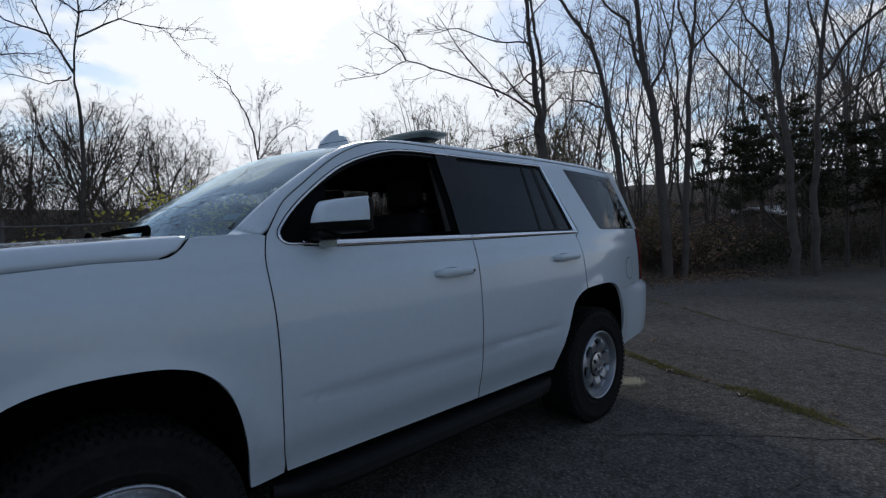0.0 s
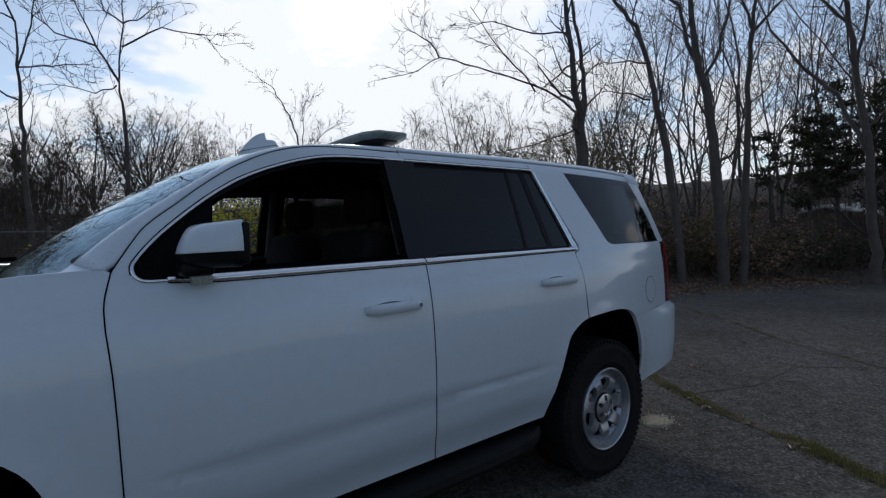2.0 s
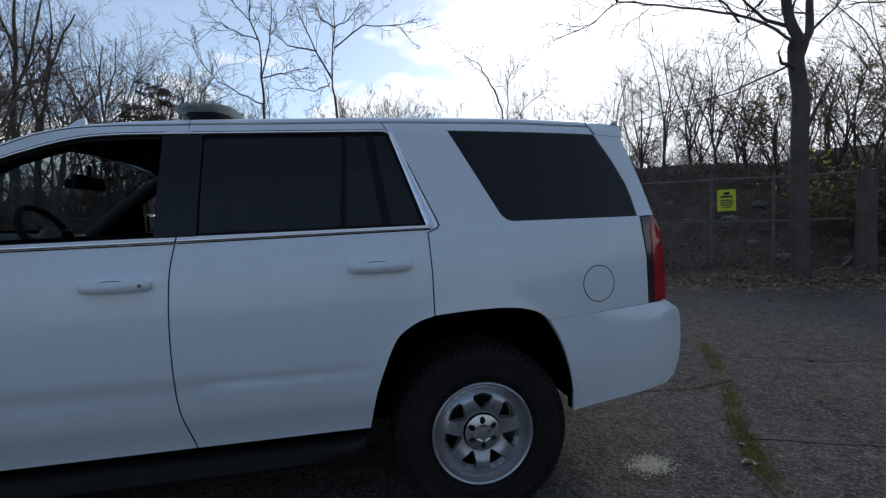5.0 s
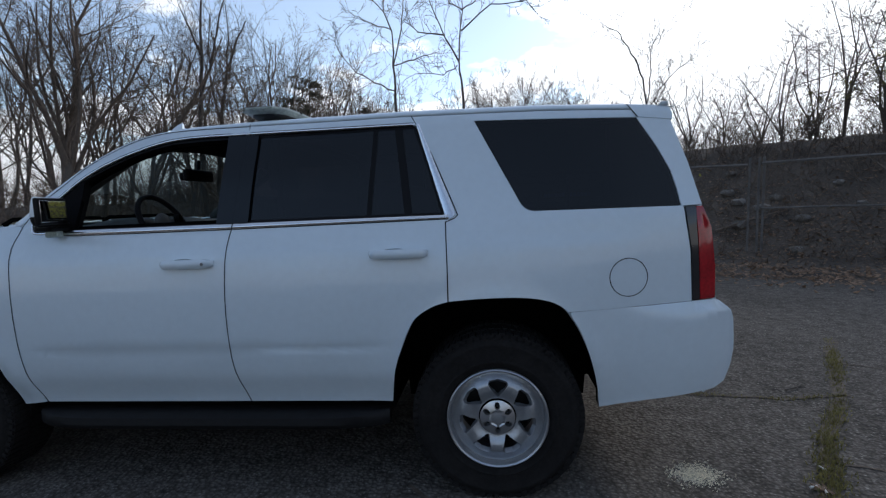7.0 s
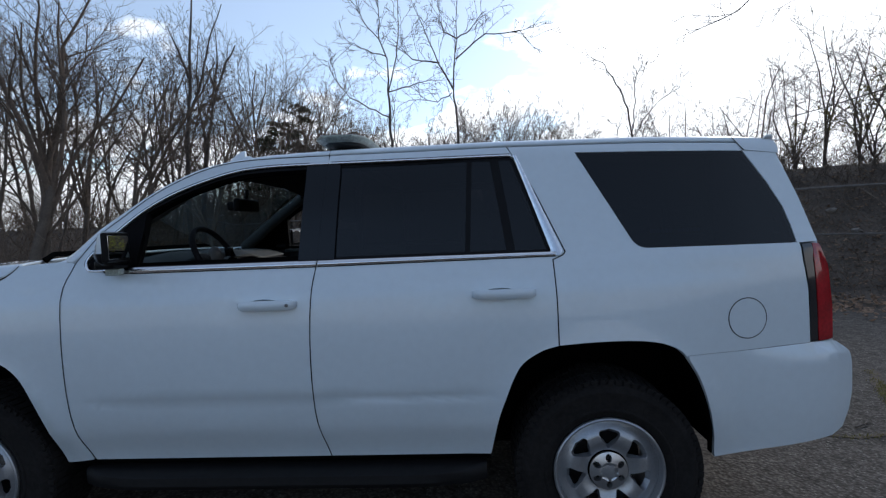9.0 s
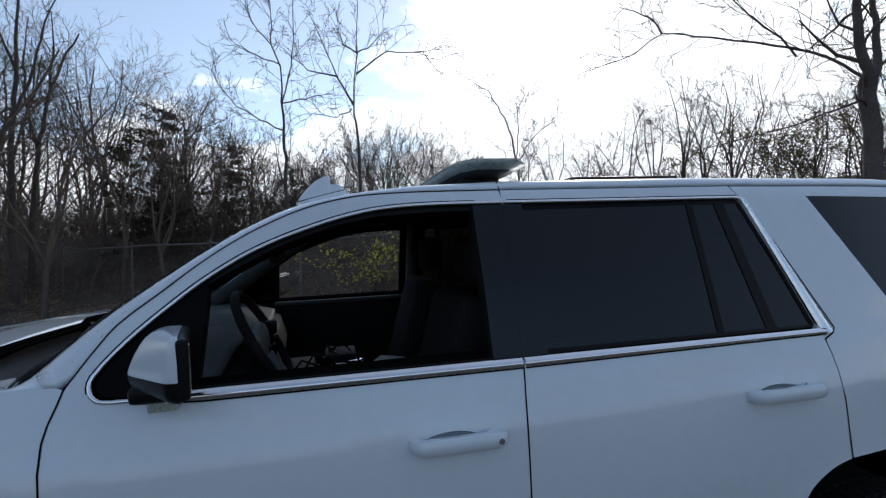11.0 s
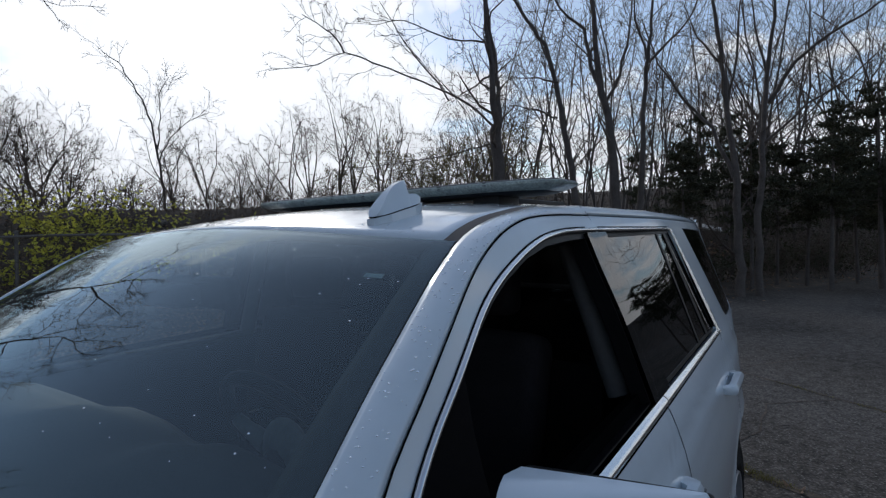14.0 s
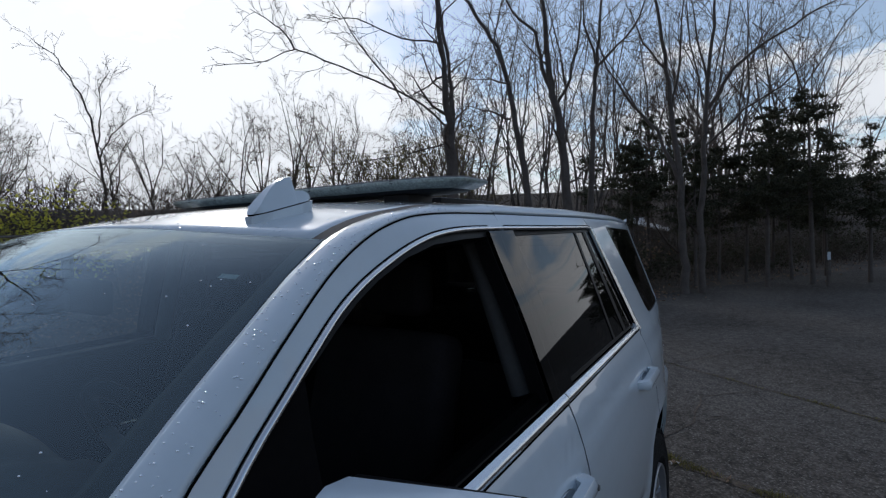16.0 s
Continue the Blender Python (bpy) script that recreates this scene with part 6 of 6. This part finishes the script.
def conifer(seed, x, y, h, spread, label="dark evergreen conifer with drooping boughs", dens=1.0, name="conifer", bottom=.08):
    rng = random.Random(seed)
    trunk, wood, lv = Wood(), Wood(), Leaves()
    z0 = ground_z(x, y) - .1
    base = Vector((x, y, z0))
    top = base + Vector((rng.gauss(.03, .02) * h, rng.gauss(0, .02) * h, h))
    trunk.tube([base, base.lerp(top, .5), top], h * .014, .01, 7)
    n = int(h * 22 * dens)
    for i in range(n):
        t = bottom + (1 - bottom) * (i + rng.random()) / n
        a = rng.uniform(0, 6.283)
        if noise.noise((t * 4.5, a * .9, seed * 1.7)) > .04:
            continue
        l = spread * ((1 - t) ** .55) * (.55 + .45 * t) * rng.uniform(.45, 1.25) * (1 + .35 * noise.noise((math.cos(a), math.sin(a), t * 3 + seed))) + .10
        d = Vector((math.cos(a), math.sin(a), rng.uniform(-.10, .65)))
        p = base.lerp(top, t)
        pts = [p]
        for k in range(4):
            d = d + Vector((rng.gauss(0, .1), rng.gauss(0, .1), -.06))
            pts.append(pts[-1] + d.normalized() * l / 4)
        wood.tube(pts, .010, .004, 3)
        for k in range(int(20 + 75 * l)):
            u = rng.uniform(.15, 1) * 4
            j = min(3, int(u))
            q = pts[j].lerp(pts[j + 1], u - j)
            w = Vector((rng.gauss(0, .10), rng.gauss(0, .10), rng.gauss(-.02, .05))) * (.5 + .5 * l)
            lv.leaf(q + w, rng.uniform(.08, .17), rng, .3, .32)
    ob = empty(name)
    raw("trunk", trunk.v, trunk.f, bark, ob)
    raw("crown_wood", wood.v, wood.f, twig_mat, ob)["kind"] = "stuff"
    raw("foliage", lv.v, lv.f, needle, ob, smooth=False)
    tagged(ob, label, "tree", "evergreens in the woods")


for i, (x, y, h, sp) in enumerate([(16.6, -1.9, 5.0, 1.7), (17.6, -3.0, 5.6, 1.9), (18.6, -4.4, 4.6, 1.6), (16.0, -.2, 4.2, 1.5), (15.6, 1.4, 4.4, 1.4), (17.2, 1.2, 5.2, 1.6), (19.4, 0.6, 5.5, 1.6), (20.6, -5.6, 4.0, 1.6),
                                   (-4.6, 16.6, 5.8, 2.3), (-5.8, 17.6, 4.6, 2.1), (-2.6, 19.0, 3.4, 1.7), (-.6, 22.5, 3.0, 1.4), (18.0, -1.4, 4.4, 1.7), (21.5, -2.2, 5.0, 1.8), (22.5, 2.5, 5.0, 1.8), (19.0, 3.4, 4.4, 1.6), (22.8, -6.8, 4.4, 1.8), (24.5, -4.0, 5.4, 2.0), (17.6, -.7, 4.2, 2.0), (18.8, -2.6, 4.3, 2.2), (20.4, -3.6, 4.0, 2.2)]):
    conifer(300 + i, x, y, h, sp, dens=.72 if x > 14 else 1.0, bottom=.40 if x > 14 else .08)


def leafy_bush(seed, x, y, h, w, n, label, leaf=None):
    """Arching stems with small fresh leaves."""
    rng = random.Random(seed)
    wood, lv = Wood(), Leaves()
    z0 = ground_z(x, y)
    for _ in range(n):
        p = Vector((x + rng.gauss(0, w * .35), y + rng.gauss(0, w * .35), z0 - .03))
        d = Vector((rng.gauss(0, .4), rng.gauss(0, .4), 1)).normalized()
        l = h * rng.uniform(.6, 1.2)
        pts = [p]
        for k in range(5):
            d = (d + Vector((rng.gauss(0, .2), rng.gauss(0, .2), -.08 * k))).normalized()
            pts.append(pts[-1] + d * l / 5)
        wood.tube(pts, .007, .003, 3)
        for k in range(15):
            u = rng.uniform(1.0, 5)
            j = min(4, int(u))
            lv.leaf(pts[j].lerp(pts[j + 1], u - j) + Vector((rng.gauss(0, .06), rng.gauss(0, .06), rng.gauss(0, .06))), rng.uniform(.07, .13), rng, .3, .65)
    ob = empty("leafy_bush")
    raw("brush_wood", wood.v, wood.f, twig_mat, ob)["kind"] = "stuff"
    raw("foliage", lv.v, lv.f, leaf or spring_leaf, ob, smooth=False)
    tagged(ob, label, "bush", "leafing bushes by the fence")


for i, (s, d, h, w, n) in enumerate([(-7.6, 2.6, 1.9, 1.4, 38), (-6.4, 3.2, 2.0, 1.3, 34), (-5.2, 2.9, 2.1, 1.5, 36), (-7.2, 4.8, 1.5, 1.2, 30), (-5.9, 4.5, 1.6, 1.3, 28), (-4.4, 3.6, 1.6, 1.2, 20), (3.6, 3.6, 1.9, 1.2, 16)]):
    leafy_bush(400 + i, *at_sd(s, d), h, w, n, "straggly bush coming into yellow-green leaf")


for i, (s, d, h, w, n) in enumerate([(5.8, 2.6, 2.2, 1.5, 46), (7.4, 2.2, 2.0, 1.4, 40), (9.0, 2.6, 1.8, 1.4, 34)]):
    leafy_bush(430 + i, *at_sd(s, d), h, w, n, "tangled shrub hung with dry brown leaves", dead_leaf)

rng = random.Random(440)
# bushes in dark needle colour, putting the shade of the woods floor into the leaves
for i in range(20):
    leafy_bush(460 + i, *at_sd(8.2 + .85 * i + rng.uniform(-.4, .4), rng.uniform(1.2, 4.2)), rng.uniform(1.0, 1.9), rng.uniform(1.3, 1.9), 34, "low dark evergreen undergrowth at the edge of the woods", needle)
for i, (x, y, h, w) in enumerate([(12.9, 4.4, 1.5, 1.4), (13.6, 3.5, 1.9, 1.4), (14.0, 2.6, 1.8, 1.3), (12.2, 5.4, 1.3, 1.4), (13.4, 6.2, 1.2, 1.6), (14.8, 4.6, 1.7, 1.6)]):
    leafy_bush(490 + i, x, y, h, w, 60, "dense dull olive shrub among the trunks", olive_leaf if i % 2 else dead_leaf)


def pale_sheet(x, y, z, turn, length, width):
    """A crumpled sheet that lies up the slope."""
    n, m, rows = 18, 6, []
    bm = bmesh.new()
    for i in range(n + 1):
        row = []
        for j in range(m + 1):
            u, v = (i / n - .5) * length, (j / m - .5) * width * (.55 + .45 * i / n)
            row.append(bm.verts.new((v * .95 + .05 * noise.noise((u * 2, v * 3, 1)), u, v * .42 - .08 * u + .05 * noise.noise((u * 1.7, v * 2.5, 5)))))
        rows.append(row)
    for a, b in zip(rows, rows[1:]):
        for j in range(m):
            bm.faces.new((a[j], a[j + 1], b[j + 1], b[j]))
    bmesh.ops.solidify(bm, geom=bm.faces[:], thickness=.012)
    bmesh.ops.rotate(bm, verts=bm.verts[:], matrix=Matrix.Rotation(turn, 3, "Z"))
    bmesh.ops.translate(bm, verts=bm.verts[:], vec=(x, y, z))
    ob = part("ground_sheet", bm, sheet_white, None, smooth=60)
    tagged(ob, "crumpled white plastic sheet lying on the hillside", "sheet")


pale_sheet(30.7, 4.7, ground_z(30.7, 4.7) + .32, radians(14), 2.3, 1.2)


# ---- stones on the bank ----
rng = random.Random(51)
stone_mat = material("bank_stone", (.20, .175, .15), .9, var=.45, scale=5, fine=40, bump=.6, island=.5)
for _ in range(70):
    s0, d0 = rng.uniform(-13, 7), rng.uniform(1.2, 5.5)
    x, y = at_sd(s0, d0)
    r = rng.uniform(.05, .17)
    bm = bmesh.new()
    bmesh.ops.create_icosphere(bm, subdivisions=2, radius=r)
    for v in bm.verts:
        v.co *= 1 + .45 * noise.noise(v.co * (1.7 / r) + Vector((s0, d0, 0)))
        v.co.z *= .6
    bmesh.ops.translate(bm, verts=bm.verts[:], vec=(x, y, ground_z(x, y) + r * .2))
    tagged(part("stone", bm, stone_mat, None, smooth=30), "rough grey-brown stone on the leafy bank", "stone", "stones on the bank")
for _ in range(26):
    s0, d0 = rng.uniform(-13, 7), rng.uniform(1.5, 5)
    x, y = at_sd(s0, d0)
    a, l = rng.uniform(0, 6.28), rng.uniform(.5, 1.6)
    w = Wood()
    pts = [Vector((x + l * t * math.cos(a), y + l * t * math.sin(a), 0)) for t in (0, .35, .7, 1)]
    for p in pts:
        p.z = ground_z(p.x, p.y) + .05 + rng.uniform(0, .12)
    w.tube(pts, rng.uniform(.015, .04), .01, 6)
    tagged(raw("fallen_branch", w.v, w.f, brush_mat), "bleached fallen branch lying on the bank", "branch", "fallen branches")

# ---- fence ----
def fence():
    ob = empty("chain_link_fence")
    tagged(ob, "rusty chain-link fence with galvanised posts below the bank", "fence")
    H, D = 1.78, 1.75
    S0, S1 = -27.0, 3.4
    zb = lambda s: max(0.0, ground_z(*at_sd(s, D)) - .05)
    s = S0
    posts = []
    while s < S1:
        posts.append(s); s += 2.9
    posts += [S1, 0.95, -1.05, -.82]
    for s in posts:
        thick = .022 if -1.2 < s < -.7 else .030
        bm = bmesh.new()
        x, y = at_sd(s, D)
        z = ground_z(x, y) - .1
        tube(bm, [(x, y, z), (x + .05, y + .01, H + .12 + zb(s) * .6)], thick, 8)
        part("post", bm, galv, ob, smooth=50)
    for h in (H, .95):
        for a, b in ((S0, -1.05), (-.82, S1)):
            bm = bmesh.new()
            n = max(2, int((b - a) / 1.0))
            tube(bm, [(*at_sd(a + (b - a) * k / n, D), h + zb(a + (b - a) * k / n) * .6 + .012 * math.sin(k * 1.7)) for k in range(n + 1)], .026 if h == H else .020, 6)
            if h == H or a > -1:
                part("rail", bm, galv, ob, smooth=50)
            else:
                bm.free()
    wire = Wood()
    s = S0 - 2
    while s < S1 + 2:
        for sg in (-1, 1):
            a, b = (s, s + sg * 1.7)
            lo, hi = max(S0, min(a, b)), min(S1, max(a, b))
            if hi - lo > .05:
                t0, t1 = (lo - a) / (b - a), (hi - a) / (b - a)
                p, q = [Vector((*at_sd(a + (b - a) * t, D), .06 + 1.7 * t + zb(a + (b - a) * t) * .6)) for t in (t0, t1)]
                wire.tube([p, q], .0016, .0016, 3)
        s += .085
    m = raw("mesh_wire", wire.v, wire.f, galv, ob, "woven wire mesh")
    m["kind"] = "stuff"


fence()

# low shed beyond the trees
shed = empty("shed")
tagged(shed, "low shed with a pale metal roof beyond the woods", "shed")
bm = bmesh.new()
box(bm, 26.0, 30.0, 1.8, 5.6, -.1, 1.55, .01, 1)
part("wall", bm, wood_post, shed)
bm = bmesh.new()
rf = [[bm.verts.new((x, y, z)) for x in (25.8, 30.2)] for y, z in ((1.6, 1.5), (3.7, 2.05), (5.8, 1.5), (5.8, 1.44), (3.7, 1.97), (1.6, 1.44))]
for i in range(6):
    bm.faces.new((rf[i][0], rf[i][1], rf[(i + 1) % 6][1], rf[(i + 1) % 6][0]))
for k in (0, 1):
    bm.faces.new((rf[0][k], rf[1][k], rf[4][k], rf[5][k])); bm.faces.new((rf[1][k], rf[2][k], rf[3][k], rf[4][k]))
bmesh.ops.recalc_face_normals(bm, faces=bm.faces[:])
part("roof", bm, material("pale_sheet_roof", (.62, .60, .56), .5, var=.2, scale=2), shed, "pale sheet-metal roof")

# yellow notice on the fence
notice = empty("warning_sign")
tagged(notice, "yellow warning sign wired to the fence", "sign")
sx, sy = at_sd(1.22, 1.66)
bm = bmesh.new()
box(bm, -.16, .16, -.004, .004, -.21, .21, .003, 1)
plate = part("plate", bm, sign_yellow, notice)
for i, (w, h, z) in enumerate([(.10, .05, .13), (.20, .035, .07), (.22, .018, .0), (.22, .018, -.035), (.22, .018, -.07), (.20, .018, -.105), (.14, .018, -.14)]):
    bm = bmesh.new()
    box(bm, -w / 2, w / 2, -.0085, -.0045, z - h / 2, z + h / 2)
    part("text_bar", bm, ink, plate)
notice.matrix_basis = pose(sx, sy, 1.46, 0, 0, -31)


# cut trunk, pale slab and lost scrap
def cut_trunk(x, y, h, r, name, label, mat, seed):
    rng = random.Random(seed)
    bm = bmesh.new()
    z0 = ground_z(x, y) - .08
    rings = []
    for k in range(8):
        t = k / 7
        rr = r * (1.25 - .3 * min(1, t * 3))
        rings.append([bm.verts.new((x + .05 * t + rr * (1 + .08 * math.sin(3 * a + seed)) * math.cos(a), y + rr * math.sin(a), z0 + (h + .08) * t + (rng.gauss(0, .012) if k == 7 else 0))) for a in [2 * math.pi * j / 16 for j in range(16)]])
    for a, b in zip(rings, rings[1:]):
        for k in range(16):
            bm.faces.new((a[k], a[(k + 1) % 16], b[(k + 1) % 16], b[k]))
    bm.faces.new(rings[-1])
    return tagged(part(name, bm, mat, smooth=50), label, "stump")


cut_trunk(11.42, 4.22, 1.75, .16, "cut_trunk", "weathered cut trunk standing at the lot edge", wood_post, 1)
cut_trunk(13.6, 2.7, .85, .14, "pale_stump", "pale broken stump at the edge of the woods", plastic_grey, 2)
# small white-topped marker post
bm = bmesh.new()
px, py = 17.2, -3.3
tube(bm, [(px, py, -.1), (px, py, .95)], .05, 8)
mk = tagged(part("marker_post", bm, wood_post, smooth=50), "short wooden marker post with white reflector", "post")
bm = bmesh.new()
box(bm, px - .06, px - .045, py - .035, py + .035, .72, .93)
part("reflector", bm, paint, mk, "white reflector strip")


# ---- cracks with grass ----
def tuft_line(seed, pts, n, width, name, label, h=(.010, .038)):
    rng = random.Random(seed)
    v, f = [], []
    for _ in range(n):
        u = rng.random() * (len(pts) - 1)
        j = min(len(pts) - 2, int(u))
        p = Vector((*pts[j], 0)).lerp(Vector((*pts[j + 1], 0)), u - j)
        clump = min(1, max(.03, .72 + 1.3 * noise.noise((p.x * 1.9, p.y * 1.9, seed)) + .5 * noise.noise((p.x * 6, p.y * 6, seed))))
        if p.y > -.4 and p.x < 7:
            clump *= .5
        if rng.random() > clump:
            continue
        p += Vector((rng.gauss(0, width), rng.gauss(0, width), 0)) * (.45 + .8 * clump)
        l = rng.uniform(*h) * (.45 + .75 * clump)
        a = rng.uniform(0, 6.28)
        w = Vector((math.cos(a), math.sin(a), 0)) * .003
        tip = p + Vector((rng.gauss(0, .4), rng.gauss(0, .4), 1)).normalized() * l
        mid = p.lerp(tip, .55) + Vector((0, 0, l * .1))
        k = len(v)
        v += [tuple(p - w), tuple(p + w), tuple(mid + w * .7), tuple(mid - w * .7), tuple(tip)]
        f += [(k, k + 1, k + 2, k + 3), (k + 3, k + 2, k + 4)]
    tagged(raw(name, v, f, grass_mat, smooth=False), label, "grass", kind="stuff")


def crack(pts, width, seed, name="crack"):
    """A ragged dark seam filled with soil, lying 4 mm over the asphalt."""
    rng = random.Random(seed)
    v, f = [], []
    k = 0
    for a, b in zip(pts, pts[1:]):
        a, b = Vector(a), Vector(b)
        t = (b - a).normalized()
        nrm = Vector((-t.y, t.x))
        steps = max(2, int((b - a).length / .06))
        for i in range(steps + (b == Vector(pts[-1]))):
            p = a.lerp(b, i / steps) + nrm * (.035 * noise.noise((k * .21, seed, 0)) + .015 * noise.noise((k * .9, seed, 4)))
            w = width * (.55 + .6 * abs(noise.noise((k * .37, seed, 9))) + .25 * rng.random())
            v += [(*(p - nrm * w), .004), (*(p + nrm * w), .004)]
            k += 1
    f = [(2 * i, 2 * i + 2, 2 * i + 3, 2 * i + 1) for i in range(k - 1)]
    ob = raw(name, v, f, soil, smooth=False)
    tagged(ob, "narrow soil-filled crack in the asphalt", "crack", kind="structure")


MAIN = [(5.95, 1.5), (5.55, .78), (5.15, .10), (4.75, -.42), (4.42, -.98), (4.17, -1.62), (3.88, -2.13), (3.66, -2.5), (3.3, -3.1), (2.9, -3.9)]
FARC = [(9.2, 1.6), (8.2, .4), (7.3, -.55), (6.95, -1.1), (6.6, -1.62), (6.3, -2.1), (5.8, -2.8), (5.2, -3.6)]
crack(MAIN, .05, 1)
crack(FARC, .022, 2)
crack([(2.5, -.95), (2.9, -1.4), (3.4, -2.05), (3.9, -2.75)], .012, 3)
crack([(3.9, .3), (4.26, .21), (4.82, .11), (5.25, .18)], .018, 4)
tuft_line(31, MAIN, 15000, .036, "grass", "grass growing out of the long asphalt crack")
tuft_line(32, FARC, 2000, .02, "grass", "sparse grass in the far asphalt crack", (.01, .03))
tuft_line(33, [(3.9, .3), (4.26, .21), (4.82, .11), (5.25, .18)], 1000, .02, "grass", "sparse grass in the short crack behind the car", (.01, .025))


# loose leaves and twigs lying on the asphalt
rng = random.Random(77)
for x, y, r in ((4.42, -.93, .05), (4.10, -1.62, .06), (4.30, -1.25, .045), (5.5, -.35, .05), (4.0, -2.2, .05), (6.2, .4, .05)):
    lv = Leaves()
    for _ in range(3):
        lv.leaf(Vector((x + rng.gauss(0, .02), y + rng.gauss(0, .02), .018)), r * rng.uniform(1.2, 2.0), rng, .85, .35)
    tagged(raw("fallen_leaf", lv.v, lv.f, dead_leaf, smooth=False), "curled dry leaf lying on the asphalt", "leaf", "fallen leaves")
for x, y, a, l in ((5.55, -1.2, 2.2, .16), (4.9, .25, .4, .2), (3.0, -1.9, 1.0, .12)):
    w = Wood()
    w.tube([Vector((x, y, .012)), Vector((x + l * .5 * math.cos(a), y + l * .5 * math.sin(a), .016)), Vector((x + l * math.cos(a + .2), y + l * math.sin(a + .2), .010))], .006, .004, 5)
    tagged(raw("twig", w.v, w.f, wood_post), "short pale twig lying on the asphalt", "twig", "fallen twigs")
for x, y, a, l in ((4.40, -.98, 1.2, .055), (4.36, -.93, .3, .05), (4.03, -1.62, .6, .06), (4.10, -1.70, 2.0, .05), (4.52, -.78, 1.9, .04)):
    w = Wood()
    w.tube([Vector((x, y, .010)), Vector((x + l * math.cos(a), y + l * math.sin(a), .012))], .006, .005, 6)
    tagged(raw("paper_scrap", w.v, w.f, material("white_paper", (.62, .6, .55), .8, var=.1)), "small rolled scrap of white paper on the asphalt", "litter", "paper scraps")
# pale gravel spill behind the wheel
rng = random.Random(5)
v, f = [], []
for _ in range(1500):
    x, y = 3.905 + rng.gauss(0, .055), -.815 + rng.gauss(0, .045)
    r = rng.uniform(.002, .0055)
    k = len(v)
    v += [(x - r, y - r * .8, .001), (x + r, y - r * .6, .001), (x + r * .2, y + r, .001), (x, y, r * 1.2)]
    f += [(k, k + 1, k + 3), (k + 1, k + 2, k + 3), (k + 2, k, k + 3)]
tagged(raw("gravel_spill", v, f, material("pale_gravel", (.78, .68, .50), .9, var=.3, island=.6), smooth=False), "small spill of pale grit on the asphalt", "gravel", kind="stuff")
# more hairline cracks
crack([(6.2, .9), (7.0, 1.2), (7.7, 2.0), (8.4, 2.3)], .012, 11)
crack([(5.6, .8), (6.4, .3), (7.4, .2), (8.6, -.2), (9.8, -.3)], .010, 12)
crack([(4.6, -.7), (5.3, -1.0), (6.1, -1.0), (6.6, -1.6)], .009, 13)
crack([(1.2, -2.2), (2.0, -2.0), (2.9, -2.25), (3.8, -2.1)], .008, 14)
crack([(7.3, -.6), (8.3, -1.3), (9.6, -1.6), (11.0, -2.4)], .014, 15)

# water beads on the pillar, roof and hood
rng = random.Random(9)
bm = bmesh.new()
spots = []
for _ in range(260):
    u, v2 = rng.random() ** 1.3 * .28, rng.uniform(.1, .9)
    spots.append(rail_fn(-1)(u, v2))
for _ in range(160):
    spots.append(Vector(roof_fn(rng.random() ** 2 * .35, rng.uniform(.03, .6))))
for _ in range(45):
    spots.append(Vector(ws_fn(rng.uniform(.35, .98), rng.uniform(.03, .75))))
for p in spots:
    bmesh.ops.create_icosphere(bm, subdivisions=1, radius=rng.uniform(.0011, .0026), matrix=Matrix.Translation(Vector(p)) @ Matrix.Diagonal((1, 1, .55, 1)))
drops = part("water_beading", bm, material("water_bead", (.97, .98, 1.0), .02, metal=1.0, var=.01), car, "scattered water beads", smooth=60)
drops["kind"] = "stuff"
